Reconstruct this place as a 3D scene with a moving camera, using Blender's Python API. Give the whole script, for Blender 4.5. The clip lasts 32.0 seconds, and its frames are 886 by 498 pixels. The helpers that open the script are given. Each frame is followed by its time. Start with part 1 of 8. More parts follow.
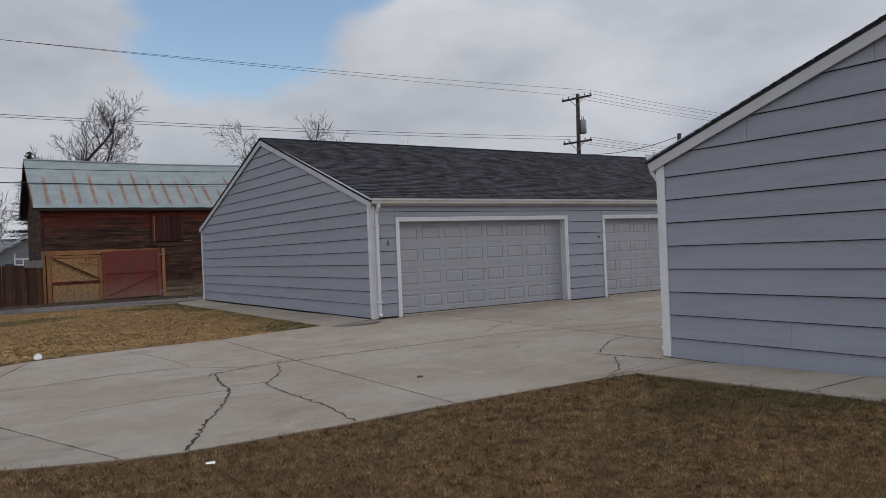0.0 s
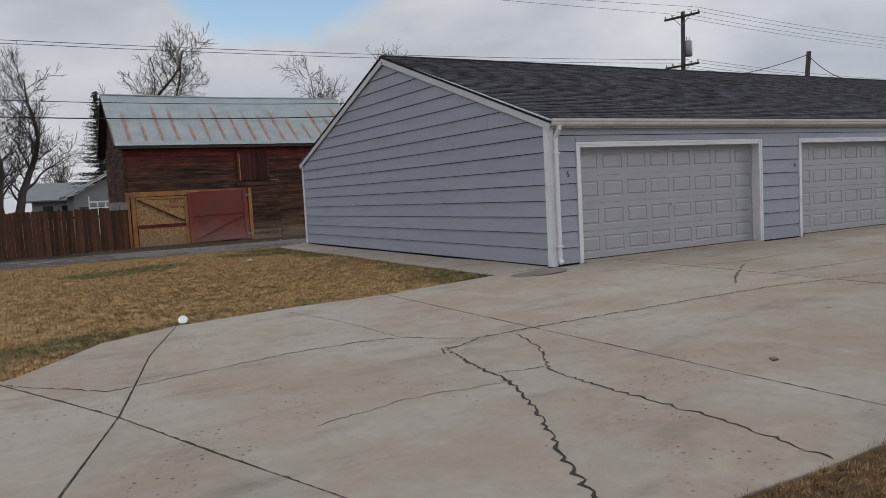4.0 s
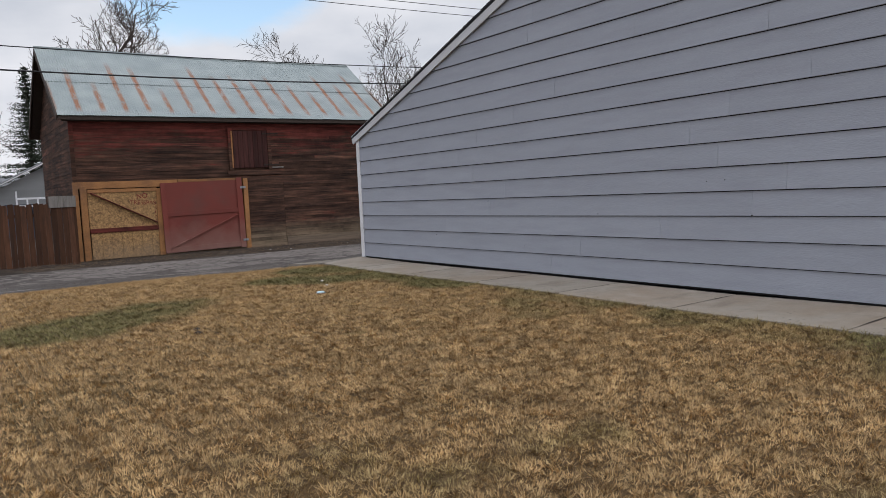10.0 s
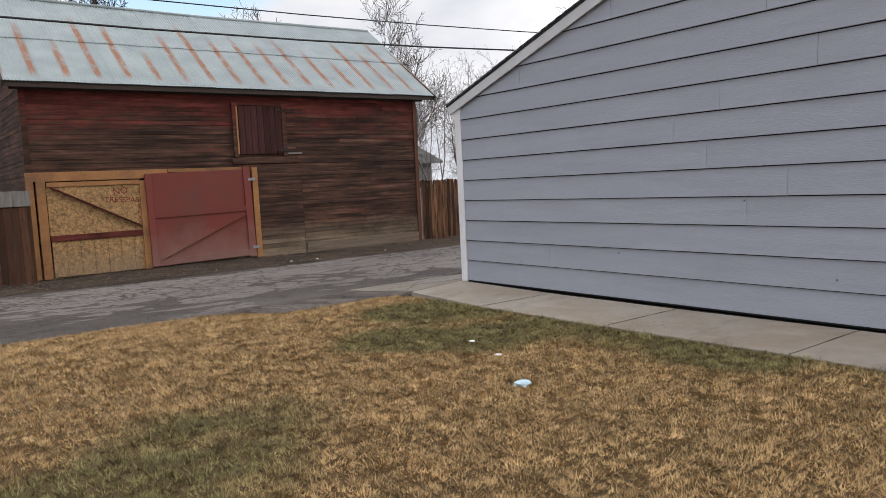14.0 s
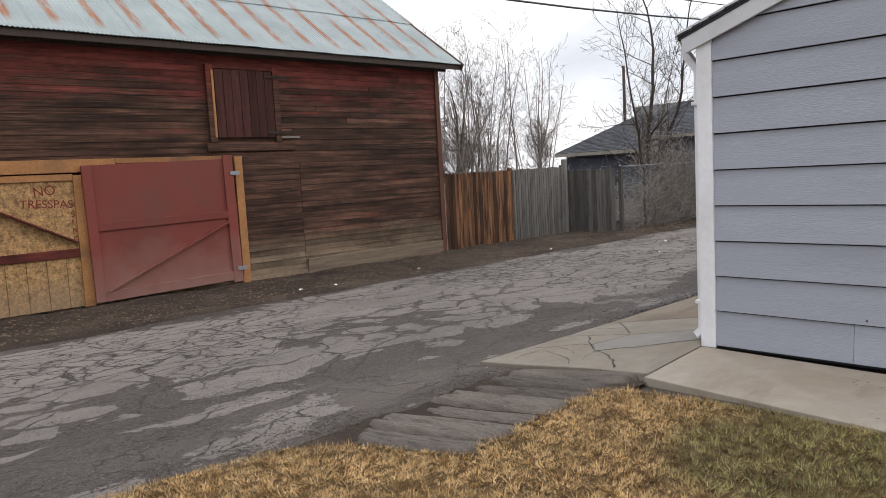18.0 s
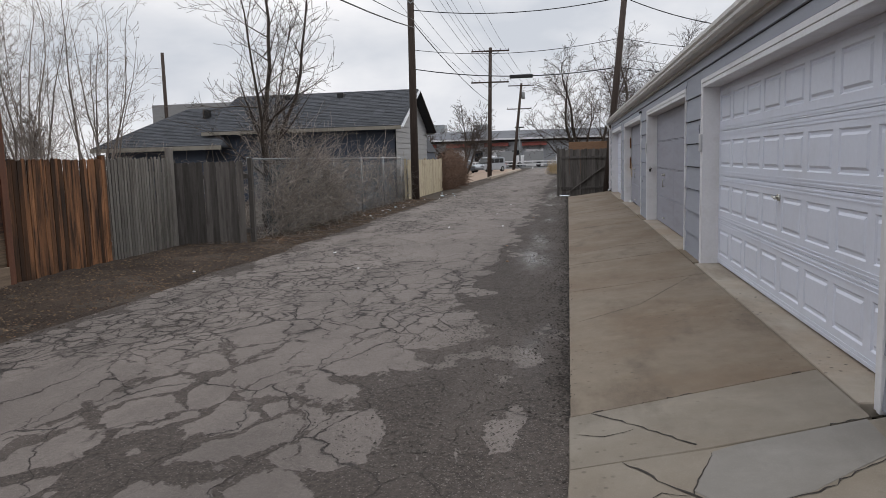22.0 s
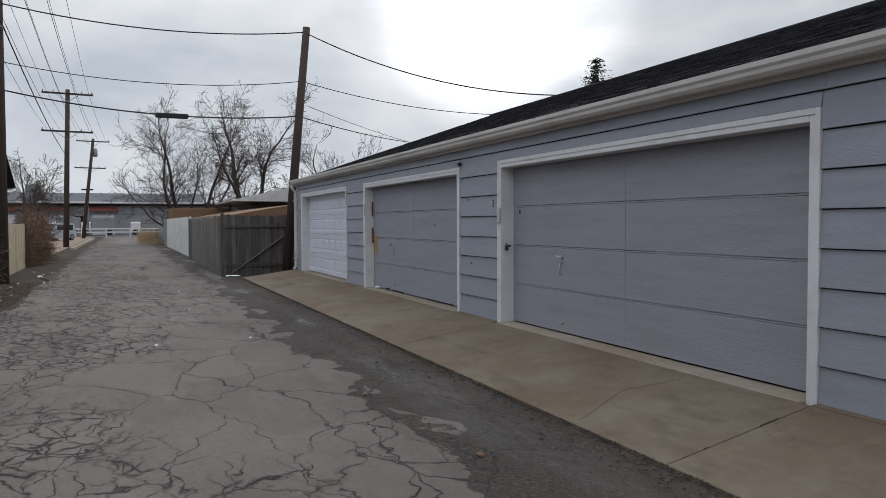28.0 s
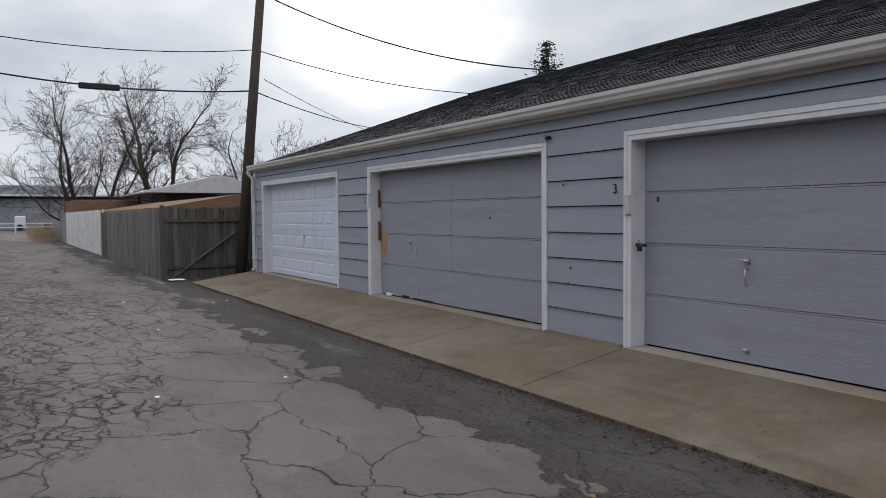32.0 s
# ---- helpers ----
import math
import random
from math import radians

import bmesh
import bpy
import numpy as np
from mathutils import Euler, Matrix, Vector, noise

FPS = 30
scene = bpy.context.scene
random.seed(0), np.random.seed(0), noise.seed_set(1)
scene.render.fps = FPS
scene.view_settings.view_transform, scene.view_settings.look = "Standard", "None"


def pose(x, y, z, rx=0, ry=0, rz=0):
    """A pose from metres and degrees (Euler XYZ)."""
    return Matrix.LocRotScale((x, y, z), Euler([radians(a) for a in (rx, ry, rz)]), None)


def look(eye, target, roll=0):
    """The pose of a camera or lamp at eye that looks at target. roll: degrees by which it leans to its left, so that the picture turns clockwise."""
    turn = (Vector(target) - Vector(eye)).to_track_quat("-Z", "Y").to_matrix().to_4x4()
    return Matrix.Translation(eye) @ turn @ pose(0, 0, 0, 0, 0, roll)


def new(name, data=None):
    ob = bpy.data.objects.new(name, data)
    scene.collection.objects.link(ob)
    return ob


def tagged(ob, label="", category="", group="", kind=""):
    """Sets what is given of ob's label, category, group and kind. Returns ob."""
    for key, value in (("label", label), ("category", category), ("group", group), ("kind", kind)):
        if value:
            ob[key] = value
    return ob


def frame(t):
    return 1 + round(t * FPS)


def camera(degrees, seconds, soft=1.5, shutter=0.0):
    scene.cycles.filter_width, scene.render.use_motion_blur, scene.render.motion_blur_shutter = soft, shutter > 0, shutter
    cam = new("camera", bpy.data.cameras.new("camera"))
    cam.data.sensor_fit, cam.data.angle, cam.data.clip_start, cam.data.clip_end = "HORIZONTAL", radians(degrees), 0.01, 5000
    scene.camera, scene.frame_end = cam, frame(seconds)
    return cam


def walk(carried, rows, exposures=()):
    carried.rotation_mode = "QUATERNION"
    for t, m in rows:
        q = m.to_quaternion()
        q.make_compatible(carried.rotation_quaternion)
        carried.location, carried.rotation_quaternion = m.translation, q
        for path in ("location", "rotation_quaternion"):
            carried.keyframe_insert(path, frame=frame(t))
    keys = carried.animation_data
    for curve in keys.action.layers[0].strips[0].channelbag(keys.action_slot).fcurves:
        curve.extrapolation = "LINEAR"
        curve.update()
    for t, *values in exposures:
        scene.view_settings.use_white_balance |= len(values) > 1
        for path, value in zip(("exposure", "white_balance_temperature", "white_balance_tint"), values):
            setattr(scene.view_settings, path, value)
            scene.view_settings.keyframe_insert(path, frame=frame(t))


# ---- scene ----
cam = camera(61.4, 32.0, soft=0.6)
PATH = [
    (0, (0.15, 0.277, 1.475), (1.258, 1.942, 1.477), -2.3),
    (0.5, (0.165, 0.59, 1.495), (1.086, 2.365, 1.493), -1.6),
    (1, (-0.002, 0.913, 1.522), (0.876, 2.71, 1.505), -2.0),
    (1.5, (-0.024, 1.246, 1.489), (0.902, 3.017, 1.438), -1.9),
    (2, (0.0, 1.635, 1.509), (0.942, 3.398, 1.426), -2.3),
    (2.5, (-0.169, 2.122, 1.463), (0.75, 3.895, 1.335), -2.3),
    (3, (-0.328, 2.69, 1.437), (0.6, 4.453, 1.263), -1.9),
    (3.5, (-0.43, 3.379, 1.457), (0.522, 5.131, 1.293), -2.4),
    (5.5, (-0.545, 6.435, 1.491), (0.602, 8.067, 1.349), -3.7),
    (6, (-0.598, 7.227, 1.444), (0.591, 8.827, 1.294), -3.1),
    (6.5, (-0.616, 8.0, 1.435), (0.596, 9.586, 1.314), -2.8),
    (7, (-0.653, 8.752, 1.462), (0.592, 10.31, 1.31), -2.9),
    (7.5, (-0.47, 9.498, 1.423), (0.802, 11.033, 1.268), -2.6),
    (8, (-0.348, 10.281, 1.394), (0.882, 11.852, 1.244), -2.3),
    (8.5, (-0.237, 11.017, 1.386), (0.943, 12.625, 1.239), -2.4),
    (9, (-0.146, 11.758, 1.353), (0.987, 13.4, 1.214), -2.8),
    (9.5, (-0.011, 12.568, 1.347), (1.121, 14.21, 1.203), -2.6),
    (10, (0.153, 13.352, 1.361), (1.278, 14.998, 1.206), -2.7),
    (10.5, (0.28, 14.213, 1.408), (1.446, 15.83, 1.245), -2.5),
    (11, (0.324, 14.885, 1.457), (1.467, 16.518, 1.302), -2.8),
    (11.5, (0.395, 15.6, 1.48), (1.545, 17.23, 1.335), -2.4),
    (12, (0.545, 16.303, 1.494), (1.669, 17.952, 1.364), -2.9),
    (12.5, (0.644, 17.078, 1.486), (1.774, 18.723, 1.353), -3.2),
    (13, (0.792, 17.774, 1.458), (1.915, 19.423, 1.324), -3.4),
    (13.5, (0.903, 18.515, 1.464), (2.049, 20.147, 1.32), -3.2),
    (14, (1.023, 19.187, 1.493), (2.223, 20.777, 1.313), -2.8),
    (14.5, (1.113, 19.861, 1.52), (2.33, 21.435, 1.322), -3.2),
    (15, (1.217, 20.566, 1.529), (2.45, 22.129, 1.333), -2.9),
    (15.5, (1.378, 21.232, 1.538), (2.611, 22.799, 1.378), -2.9),
    (17.5, (2.014, 24.093, 1.57), (3.378, 25.54, 1.358), -2.8),
    (18, (2.061, 24.827, 1.591), (3.426, 26.274, 1.388), -3.1),
    (18.5, (2.165, 25.525, 1.59), (3.555, 26.951, 1.405), -2.9),
    (19, (2.281, 26.238, 1.582), (3.684, 27.648, 1.375), -3.0),
    (19.5, (2.509, 26.902, 1.551), (4.016, 28.198, 1.327), -2.8),
    (19.8, (2.696, 27.294, 1.532), (4.269, 28.506, 1.297), -2.9),
    (20, (2.83, 27.542, 1.522), (4.442, 28.702, 1.281), -3.1),
    (20.5, (3.151, 28.12, 1.5), (4.889, 29.073, 1.235), -2.8),
    (21, (3.613, 28.56, 1.473), (5.473, 29.245, 1.212), -2.4),
    (21.5, (4.03, 29.051, 1.414), (5.935, 29.604, 1.158), -2.3),
    (22, (4.558, 29.481, 1.383), (6.516, 29.813, 1.145), -1.6),
    (22.5, (5.084, 29.94, 1.423), (7.069, 30.068, 1.22), -0.9),
    (23, (5.534, 30.343, 1.474), (7.526, 30.287, 1.301), -0.1),
    (23.5, (6.088, 30.648, 1.473), (8.069, 30.424, 1.311), -0.1),
    (24, (6.544, 31.037, 1.475), (8.497, 30.63, 1.327), 0.4),
    (24.5, (7.141, 31.258, 1.432), (9.063, 30.725, 1.279), 0.0),
    (26.5, (9.572, 32.073, 1.454), (11.418, 31.314, 1.329), -0.1),
    (27, (10.188, 32.256, 1.418), (12.036, 31.499, 1.308), -0.2),
    (27.5, (10.735, 32.496, 1.416), (12.578, 31.726, 1.322), 0.1),
    (28, (11.333, 32.651, 1.4), (13.169, 31.86, 1.33), -0.2),
    (28.5, (11.903, 32.83, 1.383), (13.734, 32.029, 1.327), -0.4),
    (29, (12.441, 32.994, 1.333), (14.268, 32.186, 1.238), -0.2),
    (29.5, (13.014, 33.13, 1.361), (14.838, 32.315, 1.255), -0.6),
    (30, (13.53, 33.301, 1.379), (15.332, 32.439, 1.272), -0.7),
    (30.5, (14.072, 33.333, 1.363), (15.849, 32.422, 1.253), -0.8),
    (31, (14.474, 33.445, 1.349), (16.222, 32.482, 1.23), -0.7),
    (31.5, (14.733, 33.433, 1.373), (16.455, 32.421, 1.258), -0.5),
    (32, (14.83, 33.448, 1.412), (16.545, 32.423, 1.32), -0.5),
]
walk(cam, [(t, look(eye, target, roll)) for t, eye, target, roll in PATH],
     ((0, -0.56, 6250, 12), (3, -0.4, 6320, 12), (6, -0.5, 6400, 12), (7.5, -0.52, 6500, 12), (9.5, -0.1, 6350, 13), (12, 0.22, 6550, 13), (15.5, 0.30, 6600, 13), (18.5, 0.5, 6650, 12), (20.3, 0.60, 6700, 12), (21.3, 0.36, 6650, 12), (22.2, -0.04, 6600, 12), (23.2, -0.3, 6500, 11), (26.5, -0.28, 6400, 10), (30, -0.1, 6350, 10), (32, -0.1, 6350, 10)))

# world: thin winter overcast with a blue break in the west and the sun behind cloud in the south-east
SUN_AZ, SUN_EL = 118.0, 17.0
sun_way = Vector((math.sin(radians(SUN_AZ)) * math.cos(radians(SUN_EL)), math.cos(radians(SUN_AZ)) * math.cos(radians(SUN_EL)), math.sin(radians(SUN_EL))))
world = bpy.data.worlds.new("overcast_sky")
scene.world = world
world.use_nodes = True
wt = world.node_tree
wt.nodes.clear()


def wnode(kind, **values):
    n = wt.nodes.new(kind)
    for k, v in values.items():
        n.inputs[k].default_value = v
    return n


w_out = wnode("ShaderNodeOutputWorld")
w_bg = wnode("ShaderNodeBackground", Strength=1.0)
w_sky = wt.nodes.new("ShaderNodeTexSky")
w_sky.sky_type = "NISHITA"
w_sky.sun_disc = False
w_sky.sun_elevation, w_sky.sun_rotation = radians(SUN_EL), radians(SUN_AZ)
w_blue = wt.nodes.new("ShaderNodeVectorMath")
w_blue.operation = "SCALE"
w_blue.inputs["Scale"].default_value = 0.27
wt.links.new(w_sky.outputs[0], w_blue.inputs[0])
w_co = wt.nodes.new("ShaderNodeTexCoord")
w_map = wnode("ShaderNodeMapping")
w_map.inputs["Scale"].default_value = (1.0, 1.0, 2.3)
w_map.inputs["Location"].default_value = (3.1, 1.7, 0.4)
wt.links.new(w_co.outputs["Generated"], w_map.inputs[0])
w_n1 = wnode("ShaderNodeTexNoise", Scale=1.9, Detail=7.0, Roughness=0.52, Distortion=0.25)
wt.links.new(w_map.outputs[0], w_n1.inputs["Vector"])
w_n2 = wnode("ShaderNodeTexNoise", Scale=3.3, Detail=6.0, Roughness=0.5, Distortion=0.1)
wt.links.new(w_map.outputs[0], w_n2.inputs["Vector"])
# breaks in the cloud
w_gap = wt.nodes.new("ShaderNodeMapRange")
w_gap.interpolation_type = "SMOOTHSTEP"
w_gap.inputs["From Min"].default_value, w_gap.inputs["From Max"].default_value = 0.33, 0.47
# one ragged break of blue in the north
blue_way = Vector((math.sin(radians(20.0)) * math.cos(radians(22.5)), math.cos(radians(20.0)) * math.cos(radians(22.5)), math.sin(radians(22.5))))
w_bd = wt.nodes.new("ShaderNodeVectorMath")
w_bd.operation = "DOT_PRODUCT"
w_bd.inputs[1].default_value = blue_way
wt.links.new(w_co.outputs["Generated"], w_bd.inputs[0])
w_br = wt.nodes.new("ShaderNodeMapRange")
w_br.inputs["From Min"].default_value, w_br.inputs["From Max"].default_value = 0.970, 1.0
w_br.inputs["To Min"].default_value, w_br.inputs["To Max"].default_value = 0.17, -0.50
wt.links.new(w_bd.outputs["Value"], w_br.inputs["Value"])
w_sum = wt.nodes.new("ShaderNodeMath")
wt.links.new(w_n1.outputs[0], w_sum.inputs[0])
wt.links.new(w_br.outputs[0], w_sum.inputs[1])
wt.links.new(w_sum.outputs[0], w_gap.inputs["Value"])
# cloud shades
w_ramp = wt.nodes.new("ShaderNodeValToRGB")
w_ramp.color_ramp.elements[0].position, w_ramp.color_ramp.elements[0].color = 0.33, (0.54, 0.585, 0.645, 1)
w_ramp.color_ramp.elements[1].position, w_ramp.color_ramp.elements[1].color = 0.64, (0.88, 0.895, 0.915, 1)
wt.links.new(w_n2.outputs[0], w_ramp.inputs[0])
# the sun's glow through the cloud
w_dot = wt.nodes.new("ShaderNodeVectorMath")
w_dot.operation = "DOT_PRODUCT"
w_dot.inputs[1].default_value = sun_way
wt.links.new(w_co.outputs["Generated"], w_dot.inputs[0])
w_glow = wt.nodes.new("ShaderNodeMapRange")
w_glow.interpolation_type = "SMOOTHERSTEP"
w_glow.inputs["From Min"].default_value, w_glow.inputs["From Max"].default_value = 0.980, 1.0
w_glow.inputs["To Max"].default_value = 1.6
wt.links.new(w_dot.outputs["Value"], w_glow.inputs["Value"])
w_veil = wt.nodes.new("ShaderNodeMath")
w_veil.operation = "MULTIPLY"
wt.links.new(w_glow.outputs[0], w_veil.inputs[0])
wt.links.new(w_n2.outputs[0], w_veil.inputs[1])
w_add = wt.nodes.new("ShaderNodeMix")
w_add.data_type, w_add.blend_type = "RGBA", "ADD"
w_add.inputs["B"].default_value = (1.0, 0.97, 0.92, 1)
wt.links.new(w_veil.outputs[0], w_add.inputs["Factor"])
wt.links.new(w_ramp.outputs[0], w_add.inputs["A"])
w_mix = wt.nodes.new("ShaderNodeMix")
w_mix.data_type = "RGBA"
wt.links.new(w_gap.outputs[0], w_mix.inputs["Factor"])
wt.links.new(w_blue.outputs[0], w_mix.inputs["A"])
# an overcast sky is brighter towards the zenith
w_sep = wt.nodes.new("ShaderNodeSeparateXYZ")
wt.links.new(w_co.outputs["Generated"], w_sep.inputs[0])
w_zen = wt.nodes.new("ShaderNodeMapRange")
w_zen.inputs["From Min"].default_value, w_zen.inputs["From Max"].default_value = 0.25, 0.95
w_zen.inputs["To Min"].default_value, w_zen.inputs["To Max"].default_value = 0.95, 2.15
wt.links.new(w_sep.outputs["Z"], w_zen.inputs["Value"])
# thinner cloud towards the sun in the east
w_east = wt.nodes.new("ShaderNodeMapRange")
w_east.inputs["From Min"].default_value, w_east.inputs["From Max"].default_value = 0.55, 0.92
w_east.inputs["To Min"].default_value, w_east.inputs["To Max"].default_value = 1.0, 1.14
wt.links.new(w_sep.outputs["X"], w_east.inputs["Value"])
w_dim = wt.nodes.new("ShaderNodeMath")
w_dim.operation = "MULTIPLY"
wt.links.new(w_zen.outputs[0], w_dim.inputs[0])
wt.links.new(w_east.outputs[0], w_dim.inputs[1])
w_lift = wt.nodes.new("ShaderNodeVectorMath")
w_lift.operation = "SCALE"
wt.links.new(w_add.outputs["Result"], w_lift.inputs[0])
wt.links.new(w_dim.outputs[0], w_lift.inputs["Scale"])
wt.links.new(w_lift.outputs[0], w_mix.inputs["B"])
wt.links.new(w_mix.outputs["Result"], w_bg.inputs["Color"])
wt.links.new(w_bg.outputs[0], w_out.inputs["Surface"])

sun = new("sun", bpy.data.lights.new("sun", "SUN"))
sun.data.energy, sun.data.angle, sun.data.color = 0.55, radians(14), (1.0, 0.95, 0.88)
sun.matrix_world = look(sun_way * 60, (0, 0, 0))


# ---- materials ----
def material(name, base, rough=0.7, metal=0.0, var=0.12, scale=3.0, fine=60.0, bump=0.15, dist=0.01, stretch=(1, 1, 1), stain=None, stain_amt=0.0,
             stain_scale=1.2, island=0.0, piece=0.0, spec=0.35, stain_lo=0.5, stain_hi=0.7, dust=None, dust_z=(0.0, 0.6), dust_amt=0.8):
    """A painted, wooden or mineral surface: base colour varied at two scales, grain bump, optional stains and change from piece to piece."""
    m = bpy.data.materials.new(name)
    m.use_nodes = True
    t = m.node_tree
    n, l = t.nodes, t.links
    b = n["Principled BSDF"]
    b.inputs["Roughness"].default_value, b.inputs["Metallic"].default_value = rough, metal
    b.inputs["Specular IOR Level"].default_value = spec
    mp = n.new("ShaderNodeMapping")
    mp.inputs["Scale"].default_value = stretch
    geo = n.new("ShaderNodeNewGeometry")
    l.new(geo.outputs["Position"], mp.inputs[0])
    n1 = n.new("ShaderNodeTexNoise")
    n1.inputs["Scale"].default_value, n1.inputs["Detail"].default_value = scale, 4
    n2 = n.new("ShaderNodeTexNoise")
    n2.inputs["Scale"].default_value, n2.inputs["Detail"].default_value = fine, 3
    l.new(mp.outputs[0], n1.inputs["Vector"])
    l.new(mp.outputs[0], n2.inputs["Vector"])
    mixn = n.new("ShaderNodeMath")
    mixn.operation = "ADD"
    l.new(n1.outputs[0], mixn.inputs[0])
    l.new(n2.outputs[0], mixn.inputs[1])
    rng = n.new("ShaderNodeMapRange")
    rng.inputs["From Min"].default_value, rng.inputs["From Max"].default_value = 0.6, 1.4
    rng.inputs["To Min"].default_value, rng.inputs["To Max"].default_value = 1 - var, 1 + var
    l.new(mixn.outputs[0], rng.inputs["Value"])
    value = rng.outputs[0]
    for amount, source in ((island, "island"), (piece, "piece")):
        if amount:
            if source == "island":
                rnd = geo.outputs["Random Per Island"]
            else:
                rnd = n.new("ShaderNodeObjectInfo").outputs["Random"]
            r2 = n.new("ShaderNodeMapRange")
            r2.inputs["To Min"].default_value, r2.inputs["To Max"].default_value = 1 - amount, 1 + amount
            l.new(rnd, r2.inputs["Value"])
            mu = n.new("ShaderNodeMath")
            mu.operation = "MULTIPLY"
            l.new(value, mu.inputs[0])
            l.new(r2.outputs[0], mu.inputs[1])
            value = mu.outputs[0]
    sc = n.new("ShaderNodeVectorMath")
    sc.operation = "SCALE"
    sc.inputs[0].default_value = base[:3]
    l.new(value, sc.inputs["Scale"])
    colour = sc.outputs[0]
    if stain:
        n3 = n.new("ShaderNodeTexNoise")
        n3.inputs["Scale"].default_value, n3.inputs["Detail"].default_value, n3.inputs["Roughness"].default_value = stain_scale, 6, 0.62
        l.new(mp.outputs[0], n3.inputs["Vector"])
        r3 = n.new("ShaderNodeMapRange")
        r3.inputs["From Min"].default_value, r3.inputs["From Max"].default_value = stain_lo, stain_hi
        r3.inputs["To Max"].default_value = stain_amt
        l.new(n3.outputs[0], r3.inputs["Value"])
        mx = n.new("ShaderNodeMix")
        mx.data_type = "RGBA"
        mx.inputs["B"].default_value = (*stain[:3], 1)
        l.new(r3.outputs[0], mx.inputs["Factor"])
        l.new(colour, mx.inputs["A"])
        colour = mx.outputs["Result"]
    if dust:
        # dried mud thrown up from the ground
        sp = n.new("ShaderNodeSeparateXYZ")
        l.new(geo.outputs["Position"], sp.inputs[0])
        n4 = n.new("ShaderNodeTexNoise")
        n4.inputs["Scale"].default_value, n4.inputs["Detail"].default_value = 2.6, 5
        l.new(geo.outputs["Position"], n4.inputs["Vector"])
        wob = n.new("ShaderNodeMath")
        wob.operation = "MULTIPLY_ADD"
        wob.inputs[1].default_value = 0.9
        l.new(n4.outputs[0], wob.inputs[0])
        l.new(sp.outputs["Z"], wob.inputs[2])
        r4 = n.new("ShaderNodeMapRange")
        r4.inputs["From Min"].default_value, r4.inputs["From Max"].default_value = dust_z[0] + 0.45, dust_z[1] + 0.45
        r4.inputs["To Min"].default_value, r4.inputs["To Max"].default_value = dust_amt, 0.0
        l.new(wob.outputs[0], r4.inputs["Value"])
        m4 = n.new("ShaderNodeMix")
        m4.data_type = "RGBA"
        m4.inputs["B"].default_value = (*dust[:3], 1)
        l.new(r4.outputs[0], m4.inputs["Factor"])
        l.new(colour, m4.inputs["A"])
        colour = m4.outputs["Result"]
    l.new(colour, b.inputs["Base Color"])
    if bump:
        bp = n.new("ShaderNodeBump")
        bp.inputs["Strength"].default_value, bp.inputs["Distance"].default_value = bump, dist
        l.new(mixn.outputs[0], bp.inputs["Height"])
        l.new(bp.outputs[0], b.inputs["Normal"])
    return m


# ---- building helpers ----
def finish(bm, name, mat):
    me = bpy.data.meshes.new(name)
    bm.to_mesh(me)
    bm.free()
    if mat:
        me.materials.append(mat)
    return me


def part(name, bm, mat, parent=None, label=""):
    ob = new(name, finish(bm, name, mat))
    if parent:
        ob.parent = parent
    return tagged(ob, label)


def piece(name, me, parent, m=None):
    ob = new(name, me)
    ob.parent = parent
    if m is not None:
        ob.matrix_basis = m
    return ob


def thing(name, label, category, group="", kind="", at=(0, 0, 0)):
    ob = new(name)
    ob.location = at
    return tagged(ob, label, category, group, kind)


def raw(name, verts, faces, mat, parent=None, label="", smooth=False):
    me = bpy.data.meshes.new(name)
    me.from_pydata(verts, [], faces)
    if mat:
        me.materials.append(mat)
    if smooth:
        me.shade_smooth()
    ob = new(name, me)
    if parent:
        ob.parent = parent
    return tagged(ob, label)


def box(bm, x0, x1, y0, y1, z0, z1, bevel=0.0, m=None):
    """A box with its edges broken by bevel, into bm."""
    x0, x1, y0, y1, z0, z1 = min(x0, x1), max(x0, x1), min(y0, y1), max(y0, y1), min(z0, z1), max(z0, z1)
    at = [bm.verts.new(p) for p in ((x0, y0, z0), (x1, y0, z0), (x1, y1, z0), (x0, y1, z0), (x0, y0, z1), (x1, y0, z1), (x1, y1, z1), (x0, y1, z1))]
    fs = [bm.faces.new([at[i] for i in f]) for f in ((3, 2, 1, 0), (4, 5, 6, 7), (0, 1, 5, 4), (1, 2, 6, 5), (2, 3, 7, 6), (3, 0, 4, 7))]
    if m is not None:
        for v in at:
            v.co = m @ v.co
    if bevel:
        bmesh.ops.bevel(bm, geom=list({e for f in fs for e in f.edges}), offset=bevel, segments=1, affect="EDGES")
    return bm


def boxed(name, dims, mat, parent=None, label="", bevel=0.004, m=None):
    return part(name, box(bmesh.new(), *dims, bevel=bevel, m=m), mat, parent, label)


def beam(bm, a, b, w, h, bevel=0.003, up=(0, 0, 1)):
    """A squared timber from a to b, w wide and h high."""
    a, b = Vector(a), Vector(b)
    y = (b - a).normalized()
    x = y.cross(Vector(up)).normalized()
    z = x.cross(y)
    m = Matrix((x, y, z)).transposed().to_4x4()
    m.translation = a
    return box(bm, -w / 2, w / 2, 0, (b - a).length, -h / 2, h / 2, bevel, m)


